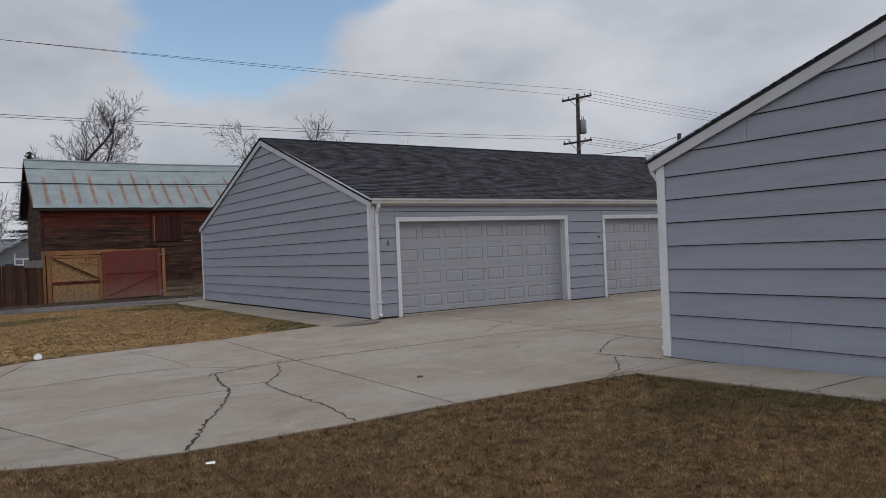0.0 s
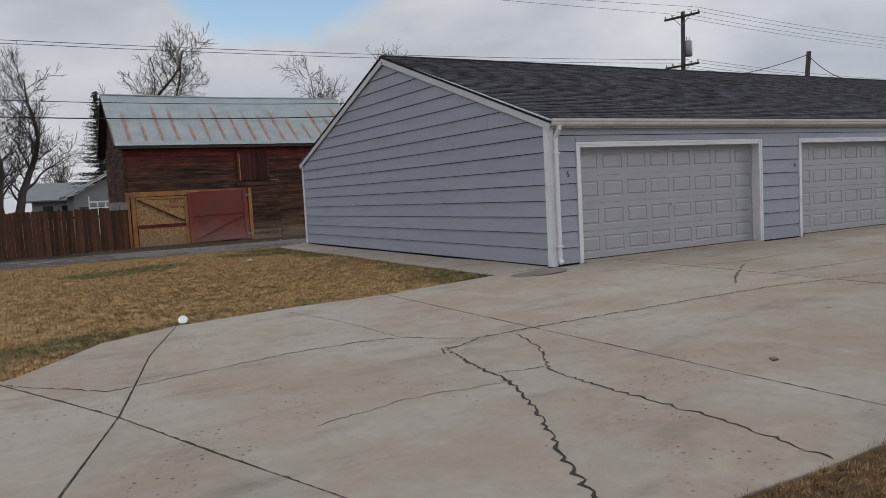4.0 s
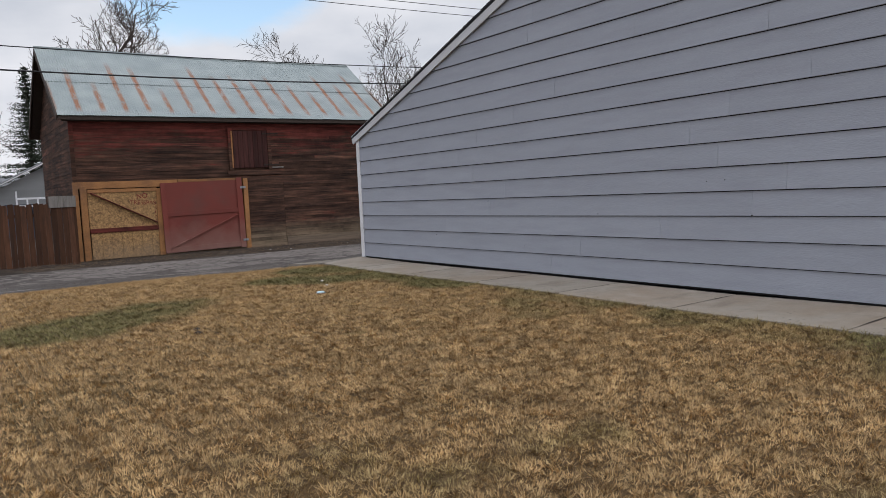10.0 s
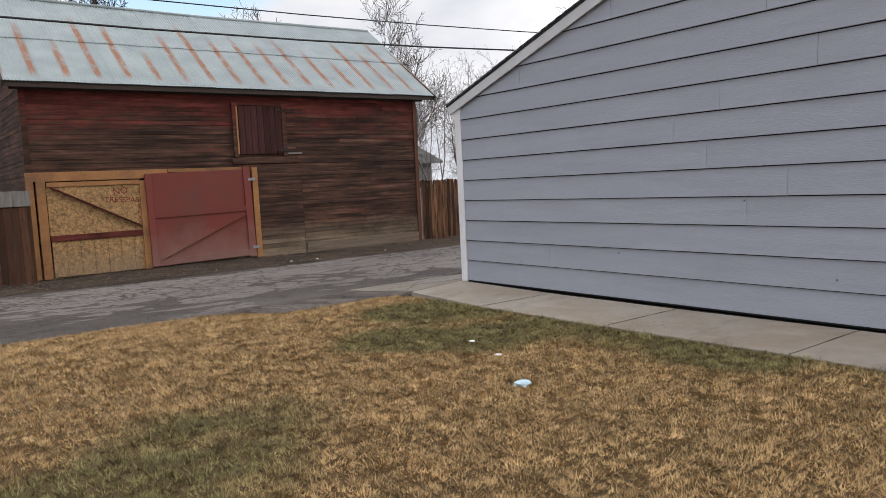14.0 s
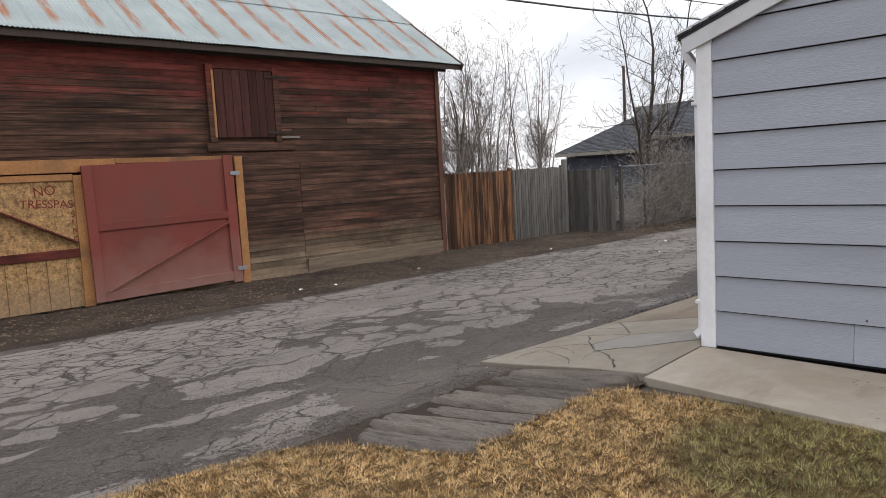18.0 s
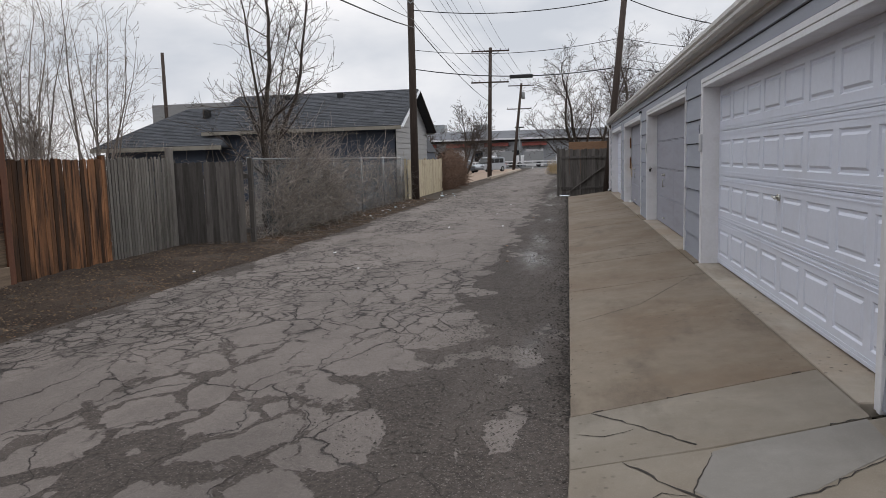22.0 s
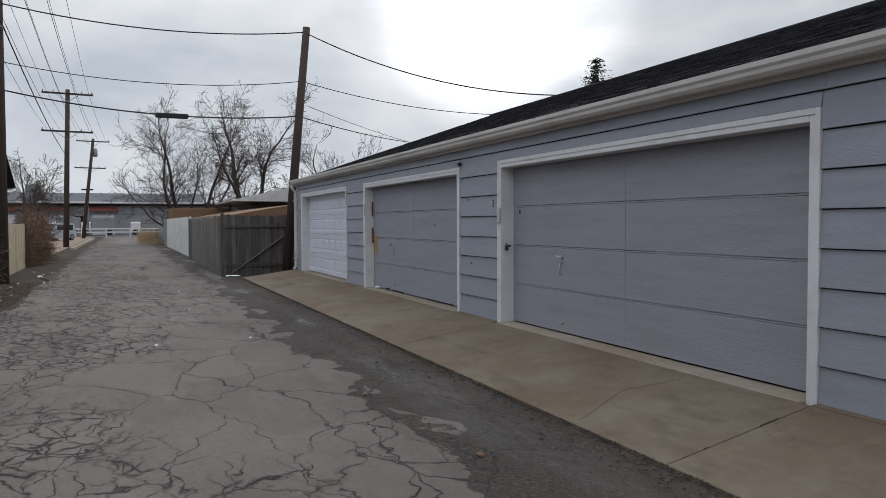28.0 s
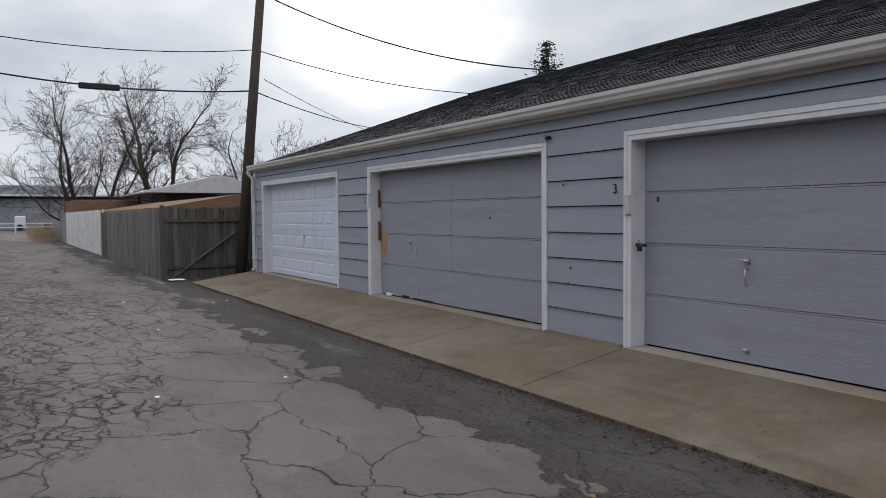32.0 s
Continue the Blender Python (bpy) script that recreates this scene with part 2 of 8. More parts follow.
def tube(bm, pts, radii, sides=8, cap=True):
    """A round tapered bar along pts."""
    rings = []
    pts = [Vector(p) for p in pts]
    for i, p in enumerate(pts):
        d = (pts[min(i + 1, len(pts) - 1)] - pts[max(i - 1, 0)]).normalized()
        u = d.orthogonal().normalized() if i == 0 else (rings_u - d * rings_u.dot(d)).normalized()
        rings_u = u
        v = d.cross(u)
        r = radii[i] if hasattr(radii, "__len__") else radii
        rings.append([bm.verts.new(p + (u * math.cos(2 * math.pi * k / sides) + v * math.sin(2 * math.pi * k / sides)) * r) for k in range(sides)])
    for a, b in zip(rings, rings[1:]):
        for k in range(sides):
            f = bm.faces.new((a[k], a[(k + 1) % sides], b[(k + 1) % sides], b[k]))
            f.smooth = sides > 4
    if cap:
        bm.faces.new(rings[0][::-1])
        bm.faces.new(rings[-1])
    return bm


def prism(bm, outline, axis, a, b):
    """Extrudes a closed outline (pairs) along axis from a to b. Axis x: pairs are (y, z); axis y: (x, z); axis z: (x, y)."""
    def at(p, t):
        return {"x": (t, p[0], p[1]), "y": (p[0], t, p[1]), "z": (p[0], p[1], t)}[axis]
    lo = [bm.verts.new(at(p, a)) for p in outline]
    hi = [bm.verts.new(at(p, b)) for p in outline]
    n = len(outline)
    bm.faces.new(lo[::-1])
    bm.faces.new(hi)
    for i in range(n):
        bm.faces.new((lo[i], lo[(i + 1) % n], hi[(i + 1) % n], hi[i]))
    bmesh.ops.recalc_face_normals(bm, faces=bm.faces[:])
    return bm


SIDING = material("grey_blue_painted_hardboard_siding", (0.296, 0.313, 0.358), 0.62, var=0.07, scale=1.1, fine=16, bump=0.35, dist=0.006, stretch=(1.2, 1.2, 9), piece=0.035,
                  stain=(0.2, 0.2, 0.24), stain_amt=0.25, stain_scale=0.7)
TRIM = material("white_painted_trim", (0.70, 0.70, 0.72), 0.5, var=0.06, scale=2, fine=30, bump=0.1, dist=0.003, stain=(0.42, 0.40, 0.38), stain_amt=0.35, stain_scale=2.2)
RAKE = material("pale_grey_rake_paint", (0.52, 0.53, 0.55), 0.55, var=0.06, scale=2, fine=30, bump=0.12, dist=0.003, stain=(0.35, 0.34, 0.33), stain_amt=0.25, stain_scale=2.2)
GUTTER = material("weathered_cream_metal_gutter", (0.55, 0.53, 0.50), 0.45, var=0.07, scale=2, fine=25, bump=0.05, dist=0.003, stain=(0.25, 0.23, 0.21), stain_amt=0.35, stain_scale=1.6)
SPOUT = material("white_metal_downspout", (0.68, 0.68, 0.70), 0.4, var=0.06, scale=3, fine=30, bump=0.05, dist=0.002, stain=(0.36, 0.34, 0.32), stain_amt=0.35, stain_scale=3)
SHINGLE = material("charcoal_asphalt_shingle", (0.033, 0.032, 0.037), 0.9, var=0.5, scale=6, fine=60, bump=0.5, dist=0.004, island=0.75, spec=0.2)
DOOR_GREY = material("grey_painted_steel_door", (0.36, 0.365, 0.39), 0.5, var=0.05, scale=1.3, fine=22, bump=0.08, dist=0.003, stain=(0.26, 0.26, 0.28), stain_amt=0.3, stain_scale=1.4)
DOOR_WHITE = material("white_enamel_steel_door", (0.66, 0.69, 0.78), 0.42, var=0.04, scale=1.3, fine=22, bump=0.05, dist=0.003, stain=(0.45, 0.45, 0.47), stain_amt=0.3, stain_scale=1.3)
DOOR_WOOD = material("grey_painted_hardboard_door", (0.30, 0.305, 0.35), 0.6, var=0.08, scale=1.1, fine=14, bump=0.3, dist=0.006, stretch=(1.1, 1.1, 9), stain=(0.235, 0.23, 0.25), stain_amt=0.5, stain_scale=0.9)
DARK = material("dark_shadow_gap", (0.02, 0.02, 0.02), 0.9, var=0.2)
METAL = material("dull_chrome_hardware", (0.55, 0.54, 0.5), 0.3, 0.9, var=0.1)
BLACKMETAL = material("black_iron_hardware", (0.03, 0.03, 0.03), 0.5, 0.4, var=0.2)
IRON = material("dark_rusted_iron", (0.035, 0.026, 0.022), 0.85, var=0.4, scale=9, spec=0.2)
RUST = material("rust", (0.18, 0.075, 0.03), 0.85, var=0.3, scale=8)


def concrete_material(name, base, brown, dark, pits=0.6):
    """Old concrete: brown and grey blotches, faint trowel streaks, pitted patches."""
    m = bpy.data.materials.new(name)
    m.use_nodes = True
    n, l = m.node_tree.nodes, m.node_tree.links
    b = n["Principled BSDF"]
    b.inputs["Roughness"].default_value, b.inputs["Specular IOR Level"].default_value = 0.85, 0.3
    geo = n.new("ShaderNodeNewGeometry")

    def nz(scale, detail=5, rough=0.6, stretch=(1, 1, 1)):
        mp = n.new("ShaderNodeMapping")
        mp.inputs["Scale"].default_value = stretch
        l.new(geo.outputs["Position"], mp.inputs[0])
        t = n.new("ShaderNodeTexNoise")
        t.inputs["Scale"].default_value, t.inputs["Detail"].default_value, t.inputs["Roughness"].default_value = scale, detail, rough
        l.new(mp.outputs[0], t.inputs["Vector"])
        return t.outputs[0]

    def rg(s_, a_, b_, lo=0.0, hi=1.0):
        t = n.new("ShaderNodeMapRange")
        t.inputs["From Min"].default_value, t.inputs["From Max"].default_value, t.inputs["To Min"].default_value, t.inputs["To Max"].default_value = a_, b_, lo, hi
        l.new(s_, t.inputs["Value"])
        return t.outputs[0]

    def mul(a_, b_):
        t = n.new("ShaderNodeMath")
        t.operation = "MULTIPLY"
        for i, s_ in enumerate((a_, b_)):
            if isinstance(s_, float):
                t.inputs[i].default_value = s_
            else:
                l.new(s_, t.inputs[i])
        return t.outputs[0]

    def mix(f, a_, b_):
        t = n.new("ShaderNodeMix")
        t.data_type = "RGBA"
        l.new(f, t.inputs["Factor"])
        for k, s_ in (("A", a_), ("B", b_)):
            if isinstance(s_, tuple):
                t.inputs[k].default_value = (*s_, 1)
            else:
                l.new(s_, t.inputs[k])
        return t.outputs["Result"]
    col = mix(rg(nz(0.55, 7, 0.66), 0.42, 0.60), base, brown)
    col = mix(rg(nz(1.7, 6, 0.7, (1, 0.5, 1)), 0.54, 0.70, 0.0, 0.55), col, tuple(c * 1.22 for c in base))
    col = mix(rg(nz(0.8, 6, 0.65, (1, 2.4, 1)), 0.54, 0.72, 0.0, 0.75), col, dark)
    col = mix(rg(nz(6, 5, 0.7), 0.35, 0.75, 0.0, 0.35), col, dark)
    grain = nz(140, 3, 0.7)
    col = mix(rg(grain, 0.52, 0.75, 0.0, 0.30), col, tuple(c * 1.35 for c in base))
    vo = n.new("ShaderNodeTexVoronoi")
    vo.inputs["Scale"].default_value = 13
    l.new(geo.outputs["Position"], vo.inputs["Vector"])
    spot = mul(rg(vo.outputs["Distance"], 0.10, 0.20, 1.0, 0.0), rg(nz(0.9, 4), 0.50, 0.60))
    spot = mul(spot, pits)
    col = mix(spot, col, tuple(c * 0.3 for c in dark))
    info = n.new("ShaderNodeObjectInfo")
    sc = n.new("ShaderNodeVectorMath")
    sc.operation = "SCALE"
    l.new(col, sc.inputs[0])
    l.new(rg(info.outputs["Random"], 0.0, 1.0, 0.93, 1.07), sc.inputs["Scale"])
    l.new(sc.outputs[0], b.inputs["Base Color"])
    sub = n.new("ShaderNodeMath")
    sub.operation = "SUBTRACT"
    l.new(mul(grain, 0.4), sub.inputs[0])
    l.new(spot, sub.inputs[1])
    bp = n.new("ShaderNodeBump")
    bp.inputs["Strength"].default_value, bp.inputs["Distance"].default_value = 0.4, 0.006
    l.new(sub.outputs[0], bp.inputs["Height"])
    l.new(bp.outputs[0], b.inputs["Normal"])
    return m


CONCRETE = concrete_material("weathered_concrete", (0.315, 0.278, 0.230), (0.280, 0.222, 0.168), (0.165, 0.134, 0.106), 0.8)
APRON = concrete_material("brown_stained_concrete_apron", (0.190, 0.156, 0.118), (0.146, 0.106, 0.071), (0.078, 0.059, 0.043), 0.4)
PLATE = concrete_material("grey_broken_concrete_plate", (0.212, 0.188, 0.154), (0.175, 0.148, 0.115), (0.112, 0.095, 0.076), 0.4)
PLATE_BLUE = concrete_material("blue_grey_concrete_plate", (0.215, 0.203, 0.186), (0.19, 0.176, 0.157), (0.14, 0.13, 0.115), 0.4)
CRACK = material("soil_filled_crack", (0.035, 0.03, 0.026), 0.95, var=0.3, scale=20)
DIRT = material("dark_damp_dirt", (0.07, 0.056, 0.045), 0.95, var=0.35, scale=2.2, fine=60, bump=0.8, dist=0.03, stain=(0.045, 0.036, 0.03), stain_amt=0.8, stain_scale=0.6, spec=0.2)
SOIL = material("lawn_thatch", (0.105, 0.064, 0.028), 0.95, var=0.45, scale=4, fine=90, bump=0.8, dist=0.03, stain=(0.062, 0.050, 0.021), stain_amt=0.7, stain_scale=0.4, spec=0.2)


def barn_material(name, low, high, mud=0.0):
    """Old horizontal boards: black weather streaks and grey-brown wood along the grain, red paint surviving better towards the top."""
    m = bpy.data.materials.new(name)
    m.use_nodes = True
    n, l = m.node_tree.nodes, m.node_tree.links
    b = n["Principled BSDF"]
    b.inputs["Roughness"].default_value, b.inputs["Specular IOR Level"].default_value = 0.88, 0.2
    geo = n.new("ShaderNodeNewGeometry")
    sep = n.new("ShaderNodeSeparateXYZ")
    l.new(geo.outputs["Position"], sep.inputs[0])
    info = n.new("ShaderNodeObjectInfo")
    off = n.new("ShaderNodeVectorMath")
    off.operation = "MULTIPLY_ADD"
    off.inputs[1].default_value = (9.0, 5.0, 0.0)
    cmb = n.new("ShaderNodeCombineXYZ")
    for k in ("X", "Y"):
        l.new(info.outputs["Random"], cmb.inputs[k])
    l.new(cmb.outputs[0], off.inputs[0])
    l.new(geo.outputs["Position"], off.inputs[2])

    def nz(scale, stretch, detail=5, rough=0.6, src=None):
        mp = n.new("ShaderNodeMapping")
        mp.inputs["Scale"].default_value = stretch
        l.new(src or off.outputs[0], mp.inputs[0])
        t = n.new("ShaderNodeTexNoise")
        t.inputs["Scale"].default_value, t.inputs["Detail"].default_value, t.inputs["Roughness"].default_value = scale, detail, rough
        l.new(mp.outputs[0], t.inputs["Vector"])
        return t.outputs[0]

    def rg(s_, a_, b_, lo=0.0, hi=1.0):
        t = n.new("ShaderNodeMapRange")
        t.inputs["From Min"].default_value, t.inputs["From Max"].default_value, t.inputs["To Min"].default_value, t.inputs["To Max"].default_value = a_, b_, lo, hi
        l.new(s_, t.inputs["Value"])
        return t.outputs[0]

    def m2(op, a_, b_):
        t = n.new("ShaderNodeMath")
        t.operation = op
        for i, s_ in enumerate((a_, b_)):
            if isinstance(s_, (int, float)):
                t.inputs[i].default_value = s_
            else:
                l.new(s_, t.inputs[i])
        return t.outputs[0]

    def mix(f, a_, b_):
        t = n.new("ShaderNodeMix")
        t.data_type = "RGBA"
        l.new(f, t.inputs["Factor"])
        for k, s_ in (("A", a_), ("B", b_)):
            if isinstance(s_, tuple):
                t.inputs[k].default_value = (*s_, 1)
            else:
                l.new(s_, t.inputs[k])
        return t.outputs["Result"]
    whole = geo.outputs["Position"]
    grain = nz(1.6, (1, 1, 62), 6, 0.72)
    streak = nz(0.9, (1, 1, 14), 6, 0.65)
    patch = nz(0.9, (0.6, 1, 1.6), 5, 0.6, whole)
    col = mix(rg(streak, 0.32, 0.68), (0.026, 0.015, 0.012), (0.150, 0.074, 0.047))
    # paint left on the boards
    keep = m2("ADD", rg(sep.outputs["Z"], low, high, -0.14, 0.34), m2("MULTIPLY", m2("SUBTRACT", patch, 0.5), 0.7))
    keep = m2("ADD", keep, m2("MULTIPLY", m2("SUBTRACT", info.outputs["Random"], 0.5), 0.11))
    red = rg(m2("ADD", keep, nz(1.1, (1, 1, 20), 6, 0.7)), 0.52, 0.68, 0.0, 0.92)
    col = mix(red, col, mix(rg(nz(2.2, (1, 1, 9)), 0.35, 0.65), (0.085, 0.020, 0.016), (0.170, 0.038, 0.029)))
    # black weathering in the grain
    col = mix(m2("MULTIPLY", rg(grain, 0.42, 0.55, 0.0, 0.92), rg(m2("ADD", patch, rg(sep.outputs["Z"], high - 0.7, high, 0.0, 0.35)), 0.35, 0.70, 1.0, 0.12)), col, (0.013, 0.010, 0.009))
    if mud:
        f = m2("MULTIPLY", rg(m2("ADD", sep.outputs["Z"], m2("MULTIPLY", m2("SUBTRACT", nz(2.0, (1, 1, 3)), 0.5), 0.5)), 0.05, 0.62, mud, 0.0), rg(grain, 0.35, 0.6, 1.0, 0.55))
        col = mix(f, col, (0.245, 0.185, 0.125))
    br = n.new("ShaderNodeVectorMath")
    br.operation = "SCALE"
    l.new(col, br.inputs[0])
    l.new(m2("MULTIPLY", rg(info.outputs["Random"], 0, 1, 0.80, 1.22), rg(nz(0.55, (1, 1, 0.0), 6, 0.65), 0.36, 0.64, 0.50, 1.45)), br.inputs["Scale"])
    l.new(br.outputs[0], b.inputs["Base Color"])
    bp = n.new("ShaderNodeBump")
    bp.inputs["Strength"].default_value, bp.inputs["Distance"].default_value = 0.6, 0.006
    l.new(grain, bp.inputs["Height"])
    l.new(bp.outputs[0], b.inputs["Normal"])
    return m


BARN = barn_material("weathered_red_barn_board", 2.5, 3.85, 0.9)
BARN_SIDE = barn_material("weathered_bare_barn_board", 7.0, 12.0, 0.5)
BARN_RED = barn_material("red_painted_barn_board", -3.0, 0.6)
BARN_GREY = material("mud_splashed_grey_board", (0.165, 0.125, 0.092), 0.9, var=0.3, scale=1.2, fine=26, bump=0.5, dist=0.006, stretch=(1.0, 1, 18), stain=(0.09, 0.065, 0.05), stain_amt=0.7, stain_scale=0.9, piece=0.3, spec=0.2)
NEWWOOD = material("orange_stained_lumber", (0.30, 0.14, 0.052), 0.75, var=0.3, scale=2, fine=30, bump=0.25, dist=0.004, stretch=(1, 1, 1), stain=(0.14, 0.07, 0.04), stain_amt=0.7, stain_scale=1.5, piece=0.2)
CORNERWOOD = material("dark_red_brown_corner_board", (0.11, 0.045, 0.026), 0.85, var=0.35, scale=3, fine=30, bump=0.3, dist=0.004, stretch=(6, 6, 0.8), stain=(0.05, 0.03, 0.022), stain_amt=0.8, stain_scale=1.5)
PLY = material("bare_splintered_plywood", (0.40, 0.27, 0.12), 0.8, var=0.3, scale=5, fine=40, bump=0.3, dist=0.003, stretch=(6, 6, 1), stain=(0.2, 0.11, 0.05), stain_amt=0.7, stain_scale=6)
EAVE = material("faded_tan_eave_paint", (0.27, 0.25, 0.21), 0.75, var=0.12, scale=2, fine=20, bump=0.1, stain=(0.14, 0.12, 0.1), stain_amt=0.5)
OSB = material("oriented_strand_board", (0.34, 0.200, 0.085), 0.8, var=0.75, scale=16, fine=38, bump=0.3, dist=0.003, stain=(0.12, 0.066, 0.034), stain_amt=0.9, stain_scale=9, dust=(0.24, 0.17, 0.11), dust_z=(-0.2, 0.5), dust_amt=0.6)
HAY = material("dark_maroon_plank", (0.058, 0.022, 0.019), 0.88, var=0.4, scale=2, fine=26, bump=0.4, dist=0.005, stretch=(9, 9, 0.8), stain=(0.02, 0.012, 0.011), stain_amt=0.7, stain_scale=1.5, piece=0.3, spec=0.2)
GATE_RED = material("dusty_red_brown_paint", (0.17, 0.038, 0.028), 0.75, var=0.12, scale=1.4, fine=30, bump=0.12, dist=0.004, stain=(0.12, 0.05, 0.04), stain_amt=0.6, stain_scale=0.9, piece=0.1, dust=(0.27, 0.17, 0.14), dust_z=(-0.15, 0.75), dust_amt=0.55)
FENCE_BROWN = material("red_brown_stained_picket", (0.070, 0.032, 0.018), 0.85, var=0.35, scale=2, fine=40, bump=0.4, dist=0.005, stretch=(9, 9, 0.8), stain=(0.032, 0.022, 0.018), stain_amt=0.85, stain_scale=1.5, piece=0.5, spec=0.2)
FENCE_ORANGE = material("two_tone_weathered_picket", (0.165, 0.078, 0.038), 0.85, var=0.4, scale=2, fine=40, bump=0.4, dist=0.005, stretch=(9, 9, 0.8), stain=(0.022, 0.015, 0.012), stain_amt=0.95, stain_scale=1.1, piece=0.75, stain_lo=0.42, stain_hi=0.62, spec=0.2)
FENCE_GREY = material("silver_grey_weathered_picket", (0.175, 0.162, 0.148), 0.88, var=0.35, scale=2, fine=40, bump=0.45, dist=0.005, stretch=(9, 9, 0.8), stain=(0.055, 0.047, 0.04), stain_amt=0.7, stain_scale=1.5, piece=0.3, spec=0.2)
FENCE_DARK = material("dark_grey_weathered_picket", (0.108, 0.099, 0.092), 0.88, var=0.35, scale=2, fine=40, bump=0.45, dist=0.005, stretch=(9, 9, 0.8), stain=(0.035, 0.03, 0.026), stain_amt=0.7, stain_scale=1.5, piece=0.3, spec=0.2)
FENCE_WHITE = material("peeling_white_fence_paint", (0.62, 0.62, 0.60), 0.75, var=0.1, scale=2, fine=30, bump=0.2, dist=0.004, stain=(0.2, 0.17, 0.14), stain_amt=0.6, stain_scale=2.5, piece=0.08)
FENCE_TAN = material("peeling_tan_fence_paint", (0.42, 0.36, 0.25), 0.8, var=0.15, scale=2, fine=30, bump=0.2, dist=0.004, stain=(0.2, 0.15, 0.1), stain_amt=0.7, stain_scale=2.0, piece=0.15)
POLE = material("creosoted_pole", (0.055, 0.040, 0.033), 0.85, var=0.35, scale=3, fine=50, bump=0.4, dist=0.006, stretch=(6, 6, 0.5))
WIRE = material("black_cable", (0.02, 0.02, 0.022), 0.6, var=0.1, bump=0)
STEEL = material("galvanised_grey_steel", (0.26, 0.275, 0.285), 0.5, 0.5, var=0.1, bump=0.05)
BARK = material("grey_brown_bark", (0.075, 0.061, 0.052), 0.9, var=0.35, scale=5, fine=40, bump=0.5, dist=0.01, stretch=(1, 1, 0.3), spec=0.2)
SAPLING = material("grey_tan_sapling_bark", (0.19, 0.162, 0.143), 0.9, var=0.25, scale=2, fine=20, bump=0, spec=0.2)
VINE = material("dry_grey_vine", (0.28, 0.245, 0.215), 0.9, var=0.35, scale=1.5, fine=20, bump=0, island=0.35, spec=0.2)
NEEDLE = material("dark_spruce_needles", (0.04, 0.05, 0.034), 0.9, var=0.4, scale=2, fine=20, bump=0, island=0.4, spec=0.2)
HOUSE_BLUE = material("slate_blue_siding", (0.055, 0.068, 0.095), 0.7, var=0.12, scale=1, fine=20, bump=0.2, dist=0.005, stretch=(1, 1, 6), piece=0.08)
HOUSE_GREY = material("pale_grey_siding", (0.24, 0.245, 0.25), 0.7, var=0.1, scale=1, fine=20, bump=0.2, dist=0.005, stretch=(1, 1, 6), piece=0.05)
ROOFDARK = material("grey_roof_shingle", (0.06, 0.064, 0.072), 0.9, var=0.3, scale=3, fine=30, bump=0.4, dist=0.01, stretch=(3, 1, 7), island=0.25, spec=0.2)
TIMBER = material("weathered_landscape_timber", (0.12, 0.102, 0.088), 0.9, var=0.55, scale=2, fine=30, bump=0.6, dist=0.01, stretch=(9, 0.8, 8), stain=(0.03, 0.025, 0.021), stain_amt=0.9, stain_scale=2.0, piece=0.2, spec=0.2)
LEAFLITTER = material("dry_leaf_litter", (0.125, 0.075, 0.045), 0.9, var=0.4, scale=3, bump=0, island=0.6)
PAPER = material("crumpled_white_litter", (0.75, 0.76, 0.76), 0.6, var=0.08, scale=10, bump=0.2, island=0.15)
BLUEPAPER = material("pale_blue_litter", (0.5, 0.66, 0.74), 0.6, var=0.08, scale=10, bump=0.2)
PAINTRED = material("dark_red_lettering", (0.16, 0.02, 0.015), 0.8, var=0.2)
GLASS_DARK = material("dark_window_glass", (0.02, 0.023, 0.027), 0.08, var=0.1, bump=0, spec=0.6)


# ---- ground ----
def ease(a, b, v):
    k = min(1.0, max(0.0, (v - a) / (b - a)))
    return k * k * (3 - 2 * k)


def gz(x, y):
    """Height of the finished ground."""
    z = -0.09 * ease(3, 7, y) * (1 - ease(15, 23, y))
    z += 0.09 * ease(4.5, 8.6, x) * ease(10, 13.5, y) * (1 - ease(16, 20, y)) - 0.03 * ease(20, 24, y)
    z += (-0.17 - z) * ease(26.8, 29.4, y)
    return z - 0.03 * ease(29.4, 31, y)


def curve_y(points, x):
    for (x0, y0), (x1, y1) in zip(points, points[1:]):
        if x0 <= x <= x1:
            return y0 + (y1 - y0) * (x - x0) / (x1 - x0)
    return points[0][1] if x < points[0][0] else points[-1][1]


DRIVE_N = [(-26, 11.5), (-2, 11.5), (-0.55, 12.3), (0.3, 13.6), (1.3, 14.2), (2.9, 14.5), (4.65, 14.6), (6.7, 14.9)]
DRIVE_S = [(-26, 7.3), (-1, 7.4), (0.45, 6.95), (1.25, 6.6), (1.7, 6.5), (3.2, 6.45), (4.4, 6.5), (6.4, 6.45), (6.95, 6.4)]
LAWN_N = [(-26, 29.0), (0, 29.2), (2.2, 29.2), (3.4, 29.25), (4.5, 29.08), (4.85, 28.7), (5.05, 28.0), (5.7, 27.98), (6.25, 28.05), (6.7, 28.0)]


def grid_sheet(name, xs, rows, mat, zoff=0.0, bump=0.0):
    """A sheet over columns xs; rows(x) gives the y values of a column."""
    verts, faces = [], []
    for x in xs:
        ys = rows(x)
        n = len(ys)
        for y in ys:
            verts.append((x, y, gz(x, y) + zoff + bump * noise.noise(Vector((x * 1.3, y * 1.3, 3.0)))))
    for i in range(len(xs) - 1):
        for j in range(n - 1):
            a = i * n + j
            faces.append((a, a + n, a + n + 1, a + 1))
    return raw(name, verts, faces, mat, smooth=True)


